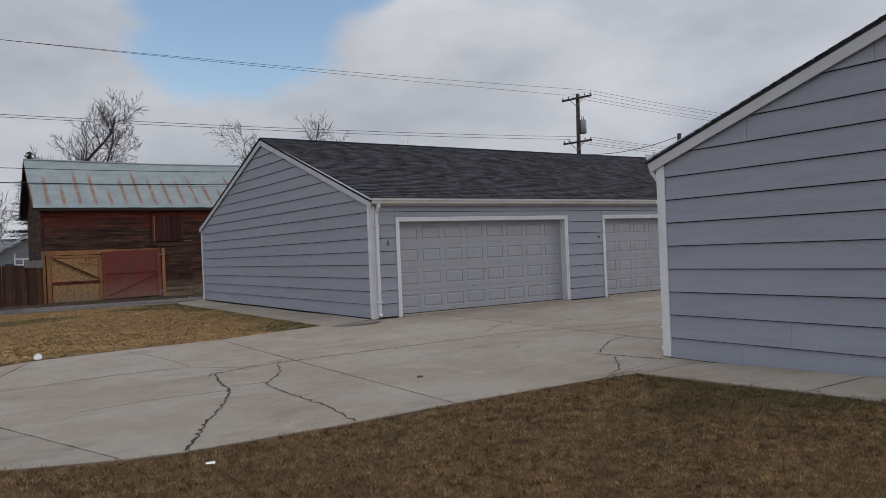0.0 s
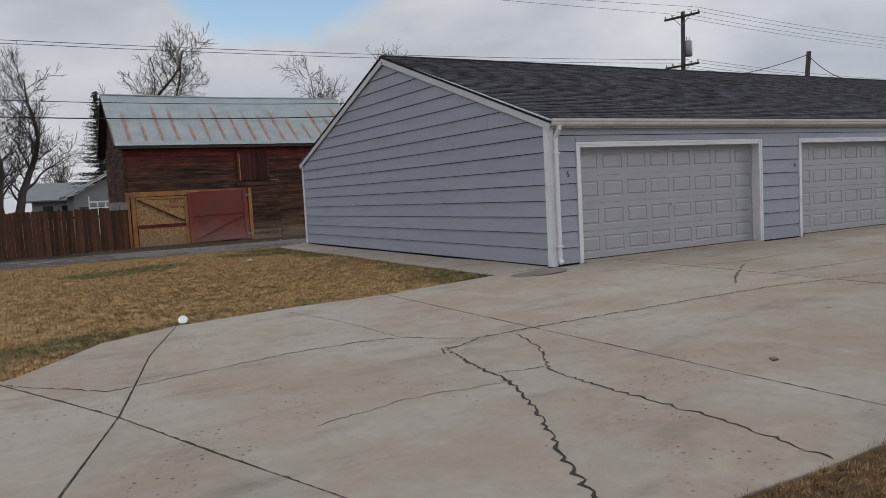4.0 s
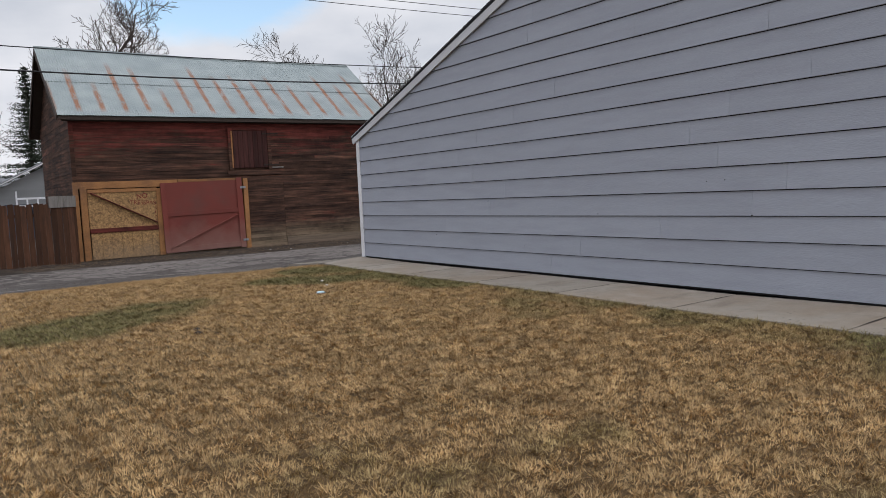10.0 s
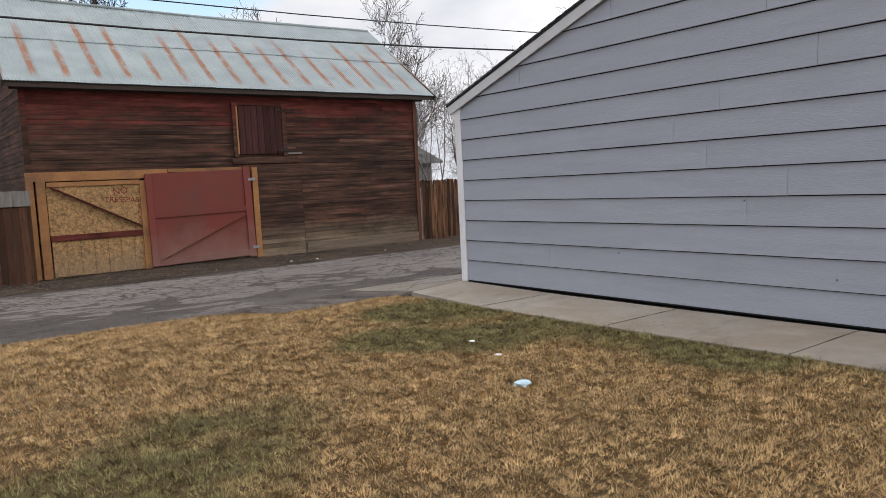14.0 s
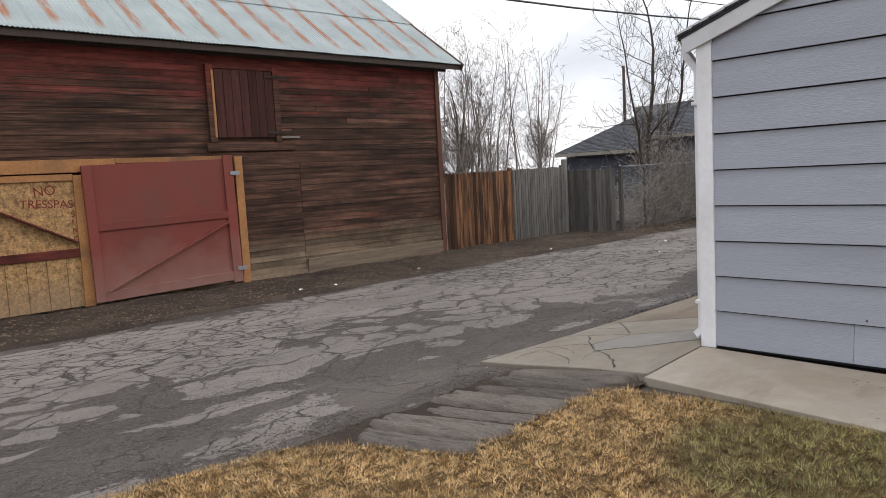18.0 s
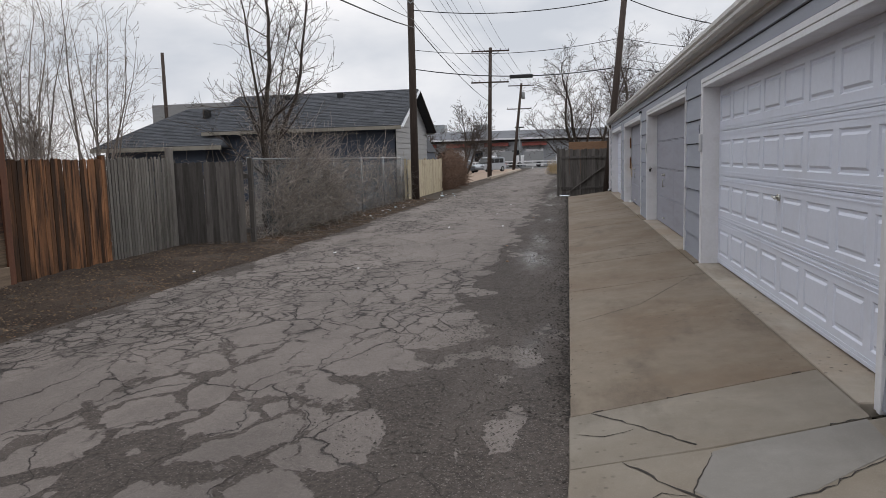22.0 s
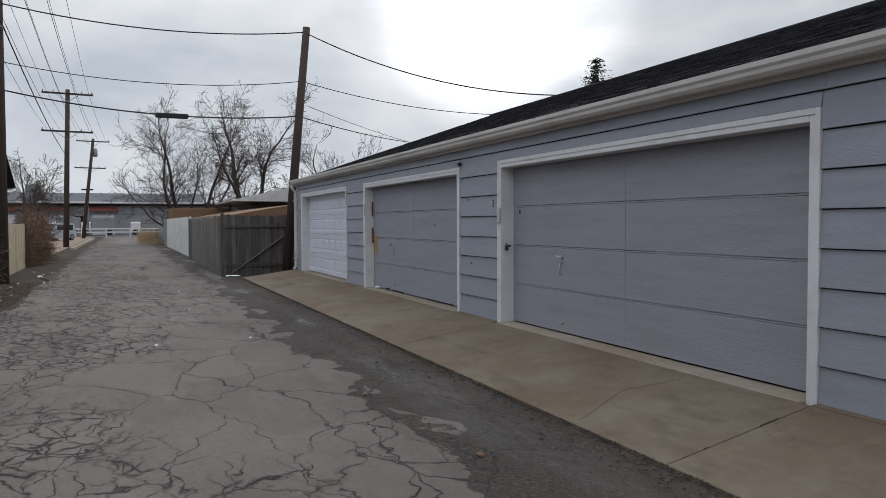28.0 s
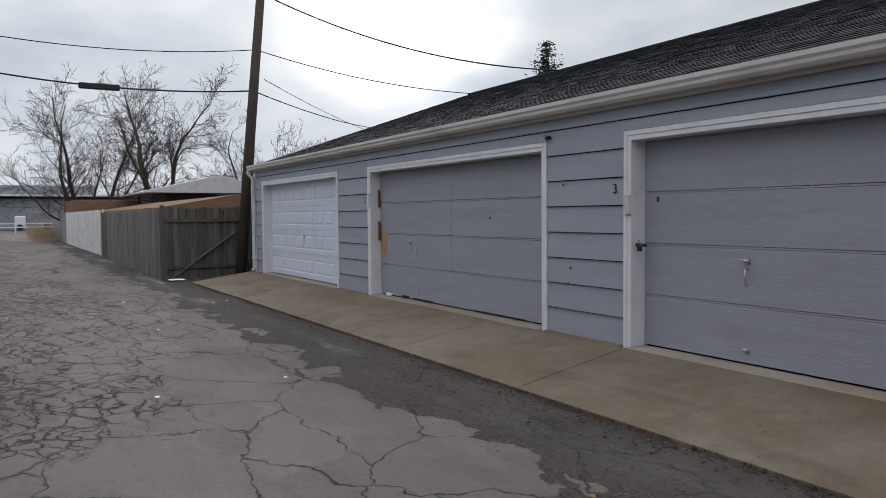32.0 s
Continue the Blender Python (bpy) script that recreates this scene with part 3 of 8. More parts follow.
far_x = [-1500, -400, -120, -60] + [-30 + 2 * i for i in range(71)] + [160, 240, 500, 1500]
far_y = [-1500, -400, -120, -50] + [-20 + 1.0 * i for i in range(81)] + [90, 150, 400, 1500]
ground = grid_sheet("ground", far_x, lambda x: far_y, DIRT, -0.035)
tagged(ground, "bare dark damp dirt and trodden soil", "ground", kind="structure")

lawn_cols = [-26 + 0.5 * i for i in range(40)] + [-6 + 0.2 * i for i in range(64)] + [6.7]
lawn_west = grid_sheet("lawn_west", lawn_cols, lambda x: [curve_y(DRIVE_N, x) + (curve_y(LAWN_N, x) + 0.06 * math.sin(7 * x) - curve_y(DRIVE_N, x)) * j / 70 for j in range(71)], SOIL, -0.006, 0.005)
tagged(lawn_west, "short dormant tan lawn with green patches", "lawn", kind="structure")
lawn_south = grid_sheet("lawn_south", [-26 + 0.6 * i for i in range(55)] + [6.95], lambda x: [-14 + (curve_y(DRIVE_S, x) + 14) * j / 50 for j in range(51)], SOIL, -0.006, 0.005)
tagged(lawn_south, "short dormant brown lawn beside the driveway", "lawn", kind="structure")


def slab(poly, parent, mat, name="slab", drop=0.14, inset=0.006, lift=0.012, hz=gz):
    """A concrete slab over an outline, its edge broken, standing a little proud."""
    c = Vector((sum(p[0] for p in poly) / len(poly), sum(p[1] for p in poly) / len(poly)))
    bm = bmesh.new()

    def ring(k, dz):
        out = []
        for x, y in poly:
            d = (c - Vector((x, y))).normalized() * k
            out.append(bm.verts.new((x + d.x, y + d.y, hz(x, y) + lift + dz)))
        return out
    r0, r1, r2 = ring(inset, -drop), ring(inset, -0.006), ring(inset + 0.006, 0)
    n = len(poly)
    for a, b in ((r0, r1), (r1, r2)):
        for i in range(n):
            bm.faces.new((a[i], a[(i + 1) % n], b[(i + 1) % n], b[i]))
    bm.faces.new(r2)
    bmesh.ops.recalc_face_normals(bm, faces=bm.faces[:])
    return part(name, bm, mat, parent)


def slab_top(parent):
    """Gives the height of the highest slab of parent at a place."""
    tris = []
    for ob in parent.children:
        if ob.name.startswith("slab"):
            me = ob.data
            me.calc_loop_triangles()
            for t in me.loop_triangles:
                p = [me.vertices[i].co for i in t.vertices]
                den = (p[1].y - p[2].y) * (p[0].x - p[2].x) + (p[2].x - p[1].x) * (p[0].y - p[2].y)
                if abs(den) > 1e-6:
                    tris.append((p, den))

    def height(x, y):
        best = None
        for p, den in tris:
            a = ((p[1].y - p[2].y) * (x - p[2].x) + (p[2].x - p[1].x) * (y - p[2].y)) / den
            b = ((p[2].y - p[0].y) * (x - p[2].x) + (p[0].x - p[2].x) * (y - p[2].y)) / den
            if a >= -0.002 and b >= -0.002 and a + b <= 1.002:
                z = a * p[0].z + b * p[1].z + (1 - a - b) * p[2].z
                best = z if best is None or z > best else best
        return gz(x, y) + 0.012 if best is None else best
    return height


def wobble(points, amount=0.03, steps=9, seed=1, taper=True):
    """A jagged line through points."""
    r = random.Random(seed)
    out = []
    for (a, b) in zip(points, points[1:]):
        a, b = Vector(a), Vector(b)
        nrm = (b - a).normalized()
        nrm = Vector((-nrm.y, nrm.x))
        length_ = (b - a).length
        k_ = max(2, min(60, int(length_ / 0.05))) if steps != 8 or amount > 0.006 else steps
        for i in range(k_):
            out.append(a + (b - a) * (i / k_) + nrm * r.uniform(-amount, amount) * min(1.0, 0.3 + length_) * (1 if i else 0.3))
    out.append(Vector(points[-1]))
    return out


def crack(points, parent, width=0.016, amount=0.035, steps=8, seed=1, hz=gz, lift=0.0145, name="crack"):
    """A soil-filled crack: a thin ragged ribbon with a sunken middle."""
    r = random.Random(seed)
    line = wobble(points, amount, steps, seed)
    verts, faces = [], []
    for i, p in enumerate(line):
        d = (line[min(i + 1, len(line) - 1)] - line[max(i - 1, 0)]).normalized()
        q = Vector((-d.y, d.x)) * width * r.uniform(0.15, 0.8) * (0.3 if i in (0, len(line) - 1) else 1)
        z = hz(p.x, p.y) + lift
        verts += [(p.x - q.x, p.y - q.y, z), (p.x, p.y, z - 0.001), (p.x + q.x, p.y + q.y, z)]
    for i in range(len(line) - 1):
        a = 3 * i
        faces += [(a, a + 1, a + 4, a + 3), (a + 1, a + 2, a + 5, a + 4)]
    return raw(name, verts, faces, CRACK, parent)


driveway = thing("driveway", "stained cracked concrete driveway court between the garages", "driveway", kind="structure")
slab([(1.25, 14.18), (0.65, 12.4), (0.08, 10.1), (0.5, 8.8), (1.25, 6.6), (1.7, 6.5), (3.2, 6.45), (4.36, 6.5), (4.4, 10.3), (4.45, 14.59), (2.9, 14.5)], driveway, CONCRETE)
slab([(0.08, 10.1), (-0.4, 8.6), (-0.75, 7.38), (0.45, 6.95), (1.25, 6.6), (0.5, 8.8)], driveway, CONCRETE)
slab([(-0.75, 12.1), (-0.2, 10.8), (0.08, 10.1), (-0.4, 8.6), (-0.75, 7.38), (-5, 7.35), (-5, 11.5), (-2, 11.5)], driveway, CONCRETE)
slab([(-5.0, 11.5), (-26, 11.5), (-26, 7.3), (-5, 7.35)], driveway, CONCRETE)
slab([(-0.75, 12.1), (-0.55, 12.3), (0.3, 13.6), (1.25, 14.18), (0.65, 12.4), (0.08, 10.1), (-0.2, 10.8)], driveway, CONCRETE)
slab([(4.45, 14.59), (4.4, 10.3), (4.36, 6.5), (6.4, 6.45), (8.05, 6.9), (9.4, 6.95), (9.4, 14.75), (6.7, 14.9)], driveway, CONCRETE)
slab([(6.42, 6.44), (6.92, 6.36), (8.1, 6.36), (8.12, 6.93), (8.05, 6.9)], driveway, CONCRETE)
for a, b in ((9.4, 14.5), (14.5, 20.6), (20.6, 27.0), (27.0, 34.0)):
    slab([(a, 6.95), (b, 6.95), (b, 14.75), (a, 14.75)], driveway, CONCRETE)
for i, (pts, w) in enumerate((
        ([(1.72, 6.52), (1.89, 6.86), (2.15, 7.46), (2.53, 8.19), (2.88, 9.0), (2.95, 9.6), (3.1, 10.4), (3.63, 10.65)], 0.022),
        ([(4.05, 10.55), (3.85, 9.9), (3.6, 9.5), (3.35, 9.1), (3.3, 8.5), (3.34, 7.3), (3.24, 6.5)], 0.016), ([(2.88, 9.34), (3.11, 9.25), (3.4, 9.2)], 0.010),
        ([(-0.7, 11.95), (-0.2, 11.4), (0.1, 11.0), (0.92, 11.2), (1.88, 11.4), (2.6, 11.4), (3.06, 11.3), (3.35, 10.95), (3.63, 10.68)], 0.013),
        ([(3.63, 10.68), (4.4, 10.72), (5.2, 10.7), (6.0, 10.66), (7.0, 10.66), (8.3, 10.6), (10.0, 10.3), (12.2, 9.8), (15, 9.9)], 0.018),
        ([(2.7, 14.1), (2.85, 13.4), (2.98, 12.7), (3.02, 12.0), (3.05, 11.35)], 0.008), ([(8.2, 11.1), (9.0, 11.7), (10.2, 12.5)], 0.014), ([(9.4, 8.8), (8.8, 8.65), (8.2, 8.2), (7.8, 7.9)], 0.014),
        ([(7.7, 7.9), (7.8, 7.5), (7.95, 6.9)], 0.03), ([(7.7, 7.5), (7.0, 6.75), (6.6, 6.55), (7.1, 6.45)], 0.014), ([(8.2, 13.1), (9.3, 13.05), (10.2, 12.7), (12.5, 12.9)], 0.010),
        ([(9.0, 9.9), (11.0, 9.4), (13.5, 9.2), (17, 9.6)], 0.014), ([(3.4, 10.45), (3.1, 10.5), (2.98, 10.25)], 0.012), ([(9.4, 11.4), (12.0, 11.3), (15.5, 11.6), (20, 11.2)], 0.013), ([(1.2, 8.9), (2.0, 9.1), (2.9, 9.0)], 0.006))):
    crack(pts, driveway, w * 1.05, 0.028, seed=i + 20, hz=slab_top(driveway), lift=0.003)
seam = ([(1.25, 14.18), (0.65, 12.4), (0.08, 10.1), (-0.4, 8.6), (-0.75, 7.38)], [(-0.75, 12.1), (-0.2, 10.8), (0.08, 10.1), (0.5, 8.8), (1.25, 6.6)], [(4.45, 14.59), (4.4, 10.3), (4.36, 6.5)], [(9.4, 14.7), (9.4, 7)])
for i, pts in enumerate(seam):
    crack(pts, driveway, 0.012, 0.006, 12, seed=i + 60, hz=slab_top(driveway), lift=0.003, name="joint")

walkway_south = thing("walkway_south", "narrow concrete walk beside the southern garage", "walkway", kind="structure")
for a, b in ((6.35, 4.3), (4.3, 2.2), (2.2, 0.1), (0.1, -4)):
    slab([(6.9, b), (8.06, b), (8.06, a), (6.9, a)], walkway_south, CONCRETE)
    crack([(6.9, b), (8.06, b)], walkway_south, 0.012, 0.004, 8, seed=int(b * 10) + 90, name="joint")


def apron_z(x, y):
    k = min(1.0, max(0.0, (x - 6.7) / 1.8))
    return (0.03 - 0.19 * min(1.0, max(0.0, (y - 27.9) / 1.57))) * k + (1 - k) * (gz(x, y) + 0.005)


def walk_z(x, y):
    k = ease(26.0, 27.88, y)
    return gz(x, y) * (1 - k) + apron_z(x, y) * k


walkway = thing("walkway", "narrow concrete walk along the garage gable", "walkway", kind="structure")
cuts = [14.9, 16.7, 18.6, 20.4, 22.2, 24.1, 26.0, 27.88]
for a, b in zip(cuts, cuts[1:]):
    slab([(6.68, a), (7.9, a), (7.9, b), (6.68 if b < 27 else 6.98, b)], walkway, CONCRETE, hz=walk_z)
for b in cuts[1:-1]:
    crack([(6.68, b), (7.9, b)], walkway, 0.012, 0.004, 8, seed=int(b * 10), hz=slab_top(walkway), lift=0.003, name="joint")
apron = thing("garage_apron", "brown-stained concrete apron sloping from the garage doors to the alley", "concrete apron", kind="structure")
slab([(6.88, 29.53), (6.98, 29.12), (7.08, 28.5), (7.06, 27.885), (7.95, 27.885), (8.5, 27.885), (8.28, 28.8), (8.12, 29.49)], apron, PLATE, hz=apron_z)
slab([(7.84, 28.95), (8.24, 28.8), (8.31, 28.66), (8.48, 28.0), (8.12, 28.0), (7.98, 28.2), (7.79, 28.45), (7.74, 28.58), (7.6, 28.77)], apron, PLATE_BLUE, hz=apron_z, lift=0.015, drop=0.02)
slab([(8.12, 29.49), (8.28, 28.8), (8.5, 27.97), (9.36, 27.97), (8.87, 29.49)], apron, PLATE, hz=apron_z)
edges = [8.87, 13.0, 15.1, 20.2, 22.6, 26.9, 30.0, 33.2]
for i, (a, b) in enumerate(zip(edges, edges[1:])):
    slab([(a, 29.48), (a + (0.2 if i else 0.49), 27.97), (b + 0.2, 27.97), (b, 29.48)], apron, APRON, hz=apron_z)
for a, b in ((14.10, 15.32), (20.49, 21.75), (26.68, 28.0), (32.7, 33.4)):
    slab([(a, 27.965), (a, 27.87), (b, 27.87), (b, 27.965)], apron, APRON, hz=apron_z)
for i, (pts, w) in enumerate((([(8.17, 29.23), (7.84, 28.98), (7.64, 28.79), (7.55, 28.62), (7.36, 28.41), (7.12, 28.24)], 0.022), ([(7.56, 29.42), (7.68, 29.26), (7.84, 29.08), (7.8, 28.95), (8.24, 28.8)], 0.012),
                             ([(7.58, 28.77), (7.74, 28.58), (7.78, 28.44), (7.97, 28.2), (8.1, 27.98)], 0.012), ([(7.5, 29.28), (7.42, 29.08), (7.35, 28.92), (7.26, 28.8), (7.1, 28.67)], 0.012), ([(7.52, 29.3), (7.3, 29.34), (7.1, 29.3)], 0.007),
                             ([(8.9, 29.36), (8.66, 29.12), (8.38, 28.9), (8.28, 28.82)], 0.018), ([(8.58, 29.45), (8.52, 29.3), (8.6, 29.14)], 0.012), ([(7.66, 29.2), (7.58, 29.0), (7.46, 28.9)], 0.007), ([(7.6, 28.72), (7.44, 28.74), (7.3, 28.68)], 0.006),
                             ([(8.87, 29.48), (9.36, 27.98)], 0.013), ([(8.12, 29.48), (8.28, 28.8), (8.5, 27.98)], 0.016), ([(7.0, 27.883), (7.93, 27.883)], 0.014), ([(11.4, 29.4), (11.9, 28.8), (13.2, 28.1)], 0.009), ([(16.2, 29.4), (16.6, 28.7), (16.5, 28.1)], 0.006), ([(24.0, 29.4), (24.3, 28.6), (24.9, 28.1)], 0.006))):
    crack(pts, apron, w * 0.6, 0.020 if i < 9 else 0.004, 15, seed=i + 130, hz=slab_top(apron), lift=0.003)
for i, a in enumerate(edges[1:-1]):
    crack([(a, 29.46), (a + 0.2, 27.98)], apron, 0.010, 0.004, 8, seed=i + 150, hz=slab_top(apron), lift=0.003, name="joint")

# ---- alley ----
def asphalt_material():
    m = bpy.data.materials.new("patched_cracked_asphalt")
    m.use_nodes = True
    n, l = m.node_tree.nodes, m.node_tree.links
    b = n["Principled BSDF"]
    geo = n.new("ShaderNodeNewGeometry")
    pos = geo.outputs["Position"]

    def noise_at(scale, detail, rough=0.55, stretch=None):
        t = n.new("ShaderNodeTexNoise")
        t.inputs["Scale"].default_value, t.inputs["Detail"].default_value, t.inputs["Roughness"].default_value = scale, detail, rough
        if stretch:
            mp = n.new("ShaderNodeMapping")
            mp.inputs["Scale"].default_value = stretch
            l.new(pos, mp.inputs[0])
            l.new(mp.outputs[0], t.inputs["Vector"])
        else:
            l.new(pos, t.inputs["Vector"])
        return t

    def ranged(socket, a, b_, lo=0.0, hi=1.0):
        r = n.new("ShaderNodeMapRange")
        r.inputs["From Min"].default_value, r.inputs["From Max"].default_value = a, b_
        r.inputs["To Min"].default_value, r.inputs["To Max"].default_value = lo, hi
        l.new(socket, r.inputs["Value"])
        return r.outputs[0]

    def math2(op, a, b_):
        t = n.new("ShaderNodeMath")
        t.operation = op
        for i, s in enumerate((a, b_)):
            if isinstance(s, (int, float)):
                t.inputs[i].default_value = s
            else:
                l.new(s, t.inputs[i])
        return t.outputs[0]

    def mixed(f, a, b_):
        t = n.new("ShaderNodeMix")
        t.data_type = "RGBA"
        l.new(f, t.inputs["Factor"])
        for k, s in (("A", a), ("B", b_)):
            if isinstance(s, tuple):
                t.inputs[k].default_value = (*s, 1)
            else:
                l.new(s, t.inputs[k])
        return t.outputs["Result"]
    # worn top course, broken into islands over a darker gravelly base
    sep = n.new("ShaderNodeSeparateXYZ")
    l.new(pos, sep.inputs[0])
    wob = math2("MULTIPLY", math2("SUBTRACT", noise_at(0.5, 4).outputs[0], 0.5), 1.9)
    yy = math2("ADD", sep.outputs["Y"], wob)
    west = ranged(sep.outputs["X"], 8.0, 17.0, 1.0, 0.0)
    warp, warp2 = noise_at(0.9, 4, 0.6), noise_at(6.0, 6, 0.7)
    vec = pos
    for w_, amp in ((warp, 0.8), (warp2, 0.15)):
        wv = n.new("ShaderNodeVectorMath")
        wv.operation = "MULTIPLY_ADD"
        wv.inputs[1].default_value = (amp, amp, 0)
        l.new(w_.outputs["Color"], wv.inputs[0])
        l.new(vec, wv.inputs[2])
        vec = wv.outputs[0]
    flat = n.new("ShaderNodeVectorMath")
    flat.operation = "MULTIPLY"
    flat.inputs[1].default_value = (0.62, 1.25, 0)
    l.new(vec, flat.inputs[0])
    dists = []
    for sc in (0.95, 2.3, 4.0):
        v = n.new("ShaderNodeTexVoronoi")
        v.feature = "DISTANCE_TO_EDGE"
        v.inputs["Scale"].default_value = sc
        l.new(flat.outputs[0], v.inputs["Vector"])
        dists.append(v.outputs["Distance"])
    cell = n.new("ShaderNodeTexVoronoi")
    cell.inputs["Scale"].default_value = 0.85
    l.new(flat.outputs[0], cell.inputs["Vector"])
    tone = n.new("ShaderNodeSeparateXYZ")
    l.new(cell.outputs["Color"], tone.inputs[0])
    # gap between islands: wide beside the apron, closing towards the far side
    start = math2("ADD", math2("MULTIPLY", west, 1.35), 30.15)
    fade = math2("ADD", math2("MULTIPLY", west, 1.6), 0.6)
    rel = math2("DIVIDE", math2("SUBTRACT", yy, start), fade)
    gap = ranged(rel, -0.9, 0.75, 0.34, -0.06)
    gap = math2("ADD", gap, math2("MULTIPLY", math2("SUBTRACT", noise_at(0.55, 7, 0.68, (0.45, 1.1, 1)).outputs[0], 0.56), math2("ADD", math2("MULTIPLY", west, -0.15), 1.25)))
    gap = math2("MAXIMUM", gap, ranged(yy, 34.2, 35.0, -0.1, 0.4))
    # a smooth dark strip beside the apron, and loose dirt in the far west
    strip = math2("MULTIPLY", ranged(math2("ADD", sep.outputs["Y"], math2("MULTIPLY", wob, 0.7)), 30.0, 30.8, 0.55, -0.05), ranged(sep.outputs["X"], 10.5, 14.5))
    gap = math2("MAXIMUM", gap, strip)
    gap = math2("ADD", gap, ranged(sep.outputs["X"], -2.0, 4.0, 0.22, 0.0))
    small = ranged(noise_at(0.5, 4, 0.5, (0.6, 1, 1)).outputs[0], 0.43, 0.50)
    pick = n.new("ShaderNodeMix")
    l.new(small, pick.inputs["Factor"])
    l.new(dists[0], pick.inputs["A"])
    l.new(math2("MULTIPLY", dists[1], 0.8), pick.inputs["B"])
    rag = math2("MULTIPLY", math2("SUBTRACT", noise_at(9, 5, 0.75).outputs[0], 0.5), 0.16)
    top = ranged(math2("ADD", math2("SUBTRACT", pick.outputs["Result"], gap), rag), -0.004, 0.012)
    # crack network: a thin black core, and grime worked into its edges in the worn stretches
    zone = ranged(math2("ADD", noise_at(0.5, 5, 0.6, (0.35, 0.9, 1)).outputs[0], ranged(yy, 31.6, 33.4, 0.0, 0.10)), 0.47, 0.52)
    zone2 = ranged(math2("ADD", noise_at(0.8, 5, 0.6, (0.4, 0.9, 1)).outputs[0], ranged(yy, 32.0, 33.6, 0.0, 0.12)), 0.54, 0.58)
    gate = ranged(noise_at(1.7, 4, 0.6).outputs[0], 0.36, 0.46)
    thick = ranged(noise_at(3.0, 5, 0.7).outputs[0], 0.36, 0.68, 0.2, 1.9)
    cores, halos = [], []
    for d, core, halo in ((dists[0], 0.0065, 0.014), (dists[1], 0.013, 0.034), (dists[2], 0.024, 0.085)):
        cores.append(ranged(math2("DIVIDE", d, thick), core * 0.25, core, 1.0, 0.0))
        halos.append(ranged(math2("ADD", d, rag), 0.0, halo, 1.0, 0.0))
    core = math2("MAXIMUM", math2("MULTIPLY", cores[0], ranged(gate, 0, 1, 0.45, 1.0)), math2("MULTIPLY", math2("MAXIMUM", cores[1], math2("MULTIPLY", cores[2], zone2)), math2("MULTIPLY", zone, gate)))
    halo = math2("MAXIMUM", math2("MULTIPLY", halos[0], ranged(zone, 0, 1, 0.25, 0.8)), math2("MULTIPLY", math2("MAXIMUM", halos[1], math2("MULTIPLY", math2("MULTIPLY", halos[2], zone2), 1.33)), math2("MULTIPLY", zone, 0.75)))
    grit = noise_at(130, 3, 0.75)
    grit2 = noise_at(30, 5, 0.7)
    gv = n.new("ShaderNodeTexVoronoi")
    gv.inputs["Scale"].default_value = 48
    l.new(pos, gv.inputs["Vector"])
    streak = noise_at(0.9, 6, 0.65, (0.22, 1.0, 1))
    top_c = mixed(ranged(noise_at(1.1, 6, 0.65).outputs[0], 0.33, 0.68), (0.180, 0.155, 0.140), (0.138, 0.117, 0.105))
    top_c = mixed(ranged(streak.outputs[0], 0.50, 0.66, 0.0, 0.55), top_c, (0.095, 0.080, 0.072))
    top_c = mixed(ranged(grit.outputs[0], 0.50, 0.66, 0.0, 0.55), top_c, (0.26, 0.235, 0.215))
    top_c = mixed(ranged(grit2.outputs[0], 0.50, 0.66, 0.0, 0.4), top_c, (0.085, 0.072, 0.065))
    base_c = mixed(ranged(grit2.outputs[0], 0.35, 0.68), (0.034, 0.027, 0.023), (0.086, 0.070, 0.060))
    base_c = mixed(ranged(noise_at(0.8, 5, 0.6, (0.4, 1, 1)).outputs[0], 0.48, 0.66, 0.0, 0.8), base_c, (0.098, 0.082, 0.072))
    base_c = mixed(ranged(gv.outputs["Distance"], 0.06, 0.26, 0.8, 0.0), base_c, (0.25, 0.222, 0.2))
    col = mixed(top, base_c, top_c)
    col = mixed(math2("MULTIPLY", halo, ranged(top, 0, 1, 0.0, 0.9)), col, (0.052, 0.043, 0.038))
    col = mixed(math2("MULTIPLY", core, ranged(top, 0, 1, 0.3, 0.92)), col, (0.024, 0.020, 0.018))
    val = n.new("ShaderNodeVectorMath")
    val.operation = "SCALE"
    l.new(col, val.inputs[0])
    l.new(ranged(tone.outputs["X"], 0.0, 1.0, 0.90, 1.10), val.inputs["Scale"])
    l.new(val.outputs[0], b.inputs["Base Color"])
    # damp strip along the apron
    wet_y = math2("MULTIPLY", ranged(sep.outputs["Y"], 29.6, 30.0), ranged(sep.outputs["Y"], 30.05, 30.4, 1.0, 0.0))
    wet = math2("MULTIPLY", wet_y, ranged(noise_at(0.7, 5, 0.6, (0.3, 1, 1)).outputs[0], 0.50, 0.60))
    l.new(ranged(wet, 0.0, 1.0, 0.88, 0.22), b.inputs["Roughness"])
    b.inputs["Specular IOR Level"].default_value = 0.35
    hgt = math2("ADD", math2("MULTIPLY", top, 0.7), math2("MULTIPLY", core, -1.2))
    hgt = math2("ADD", hgt, math2("MULTIPLY", grit2.outputs[0], 0.7))
    hgt = math2("ADD", hgt, math2("MULTIPLY", grit.outputs[0], 0.35))
    bp = n.new("ShaderNodeBump")
    bp.inputs["Strength"].default_value, bp.inputs["Distance"].default_value = 0.8, 0.02
    l.new(hgt, bp.inputs["Height"])
    l.new(bp.outputs[0], b.inputs["Normal"])
    return m


ASPHALT = asphalt_material()


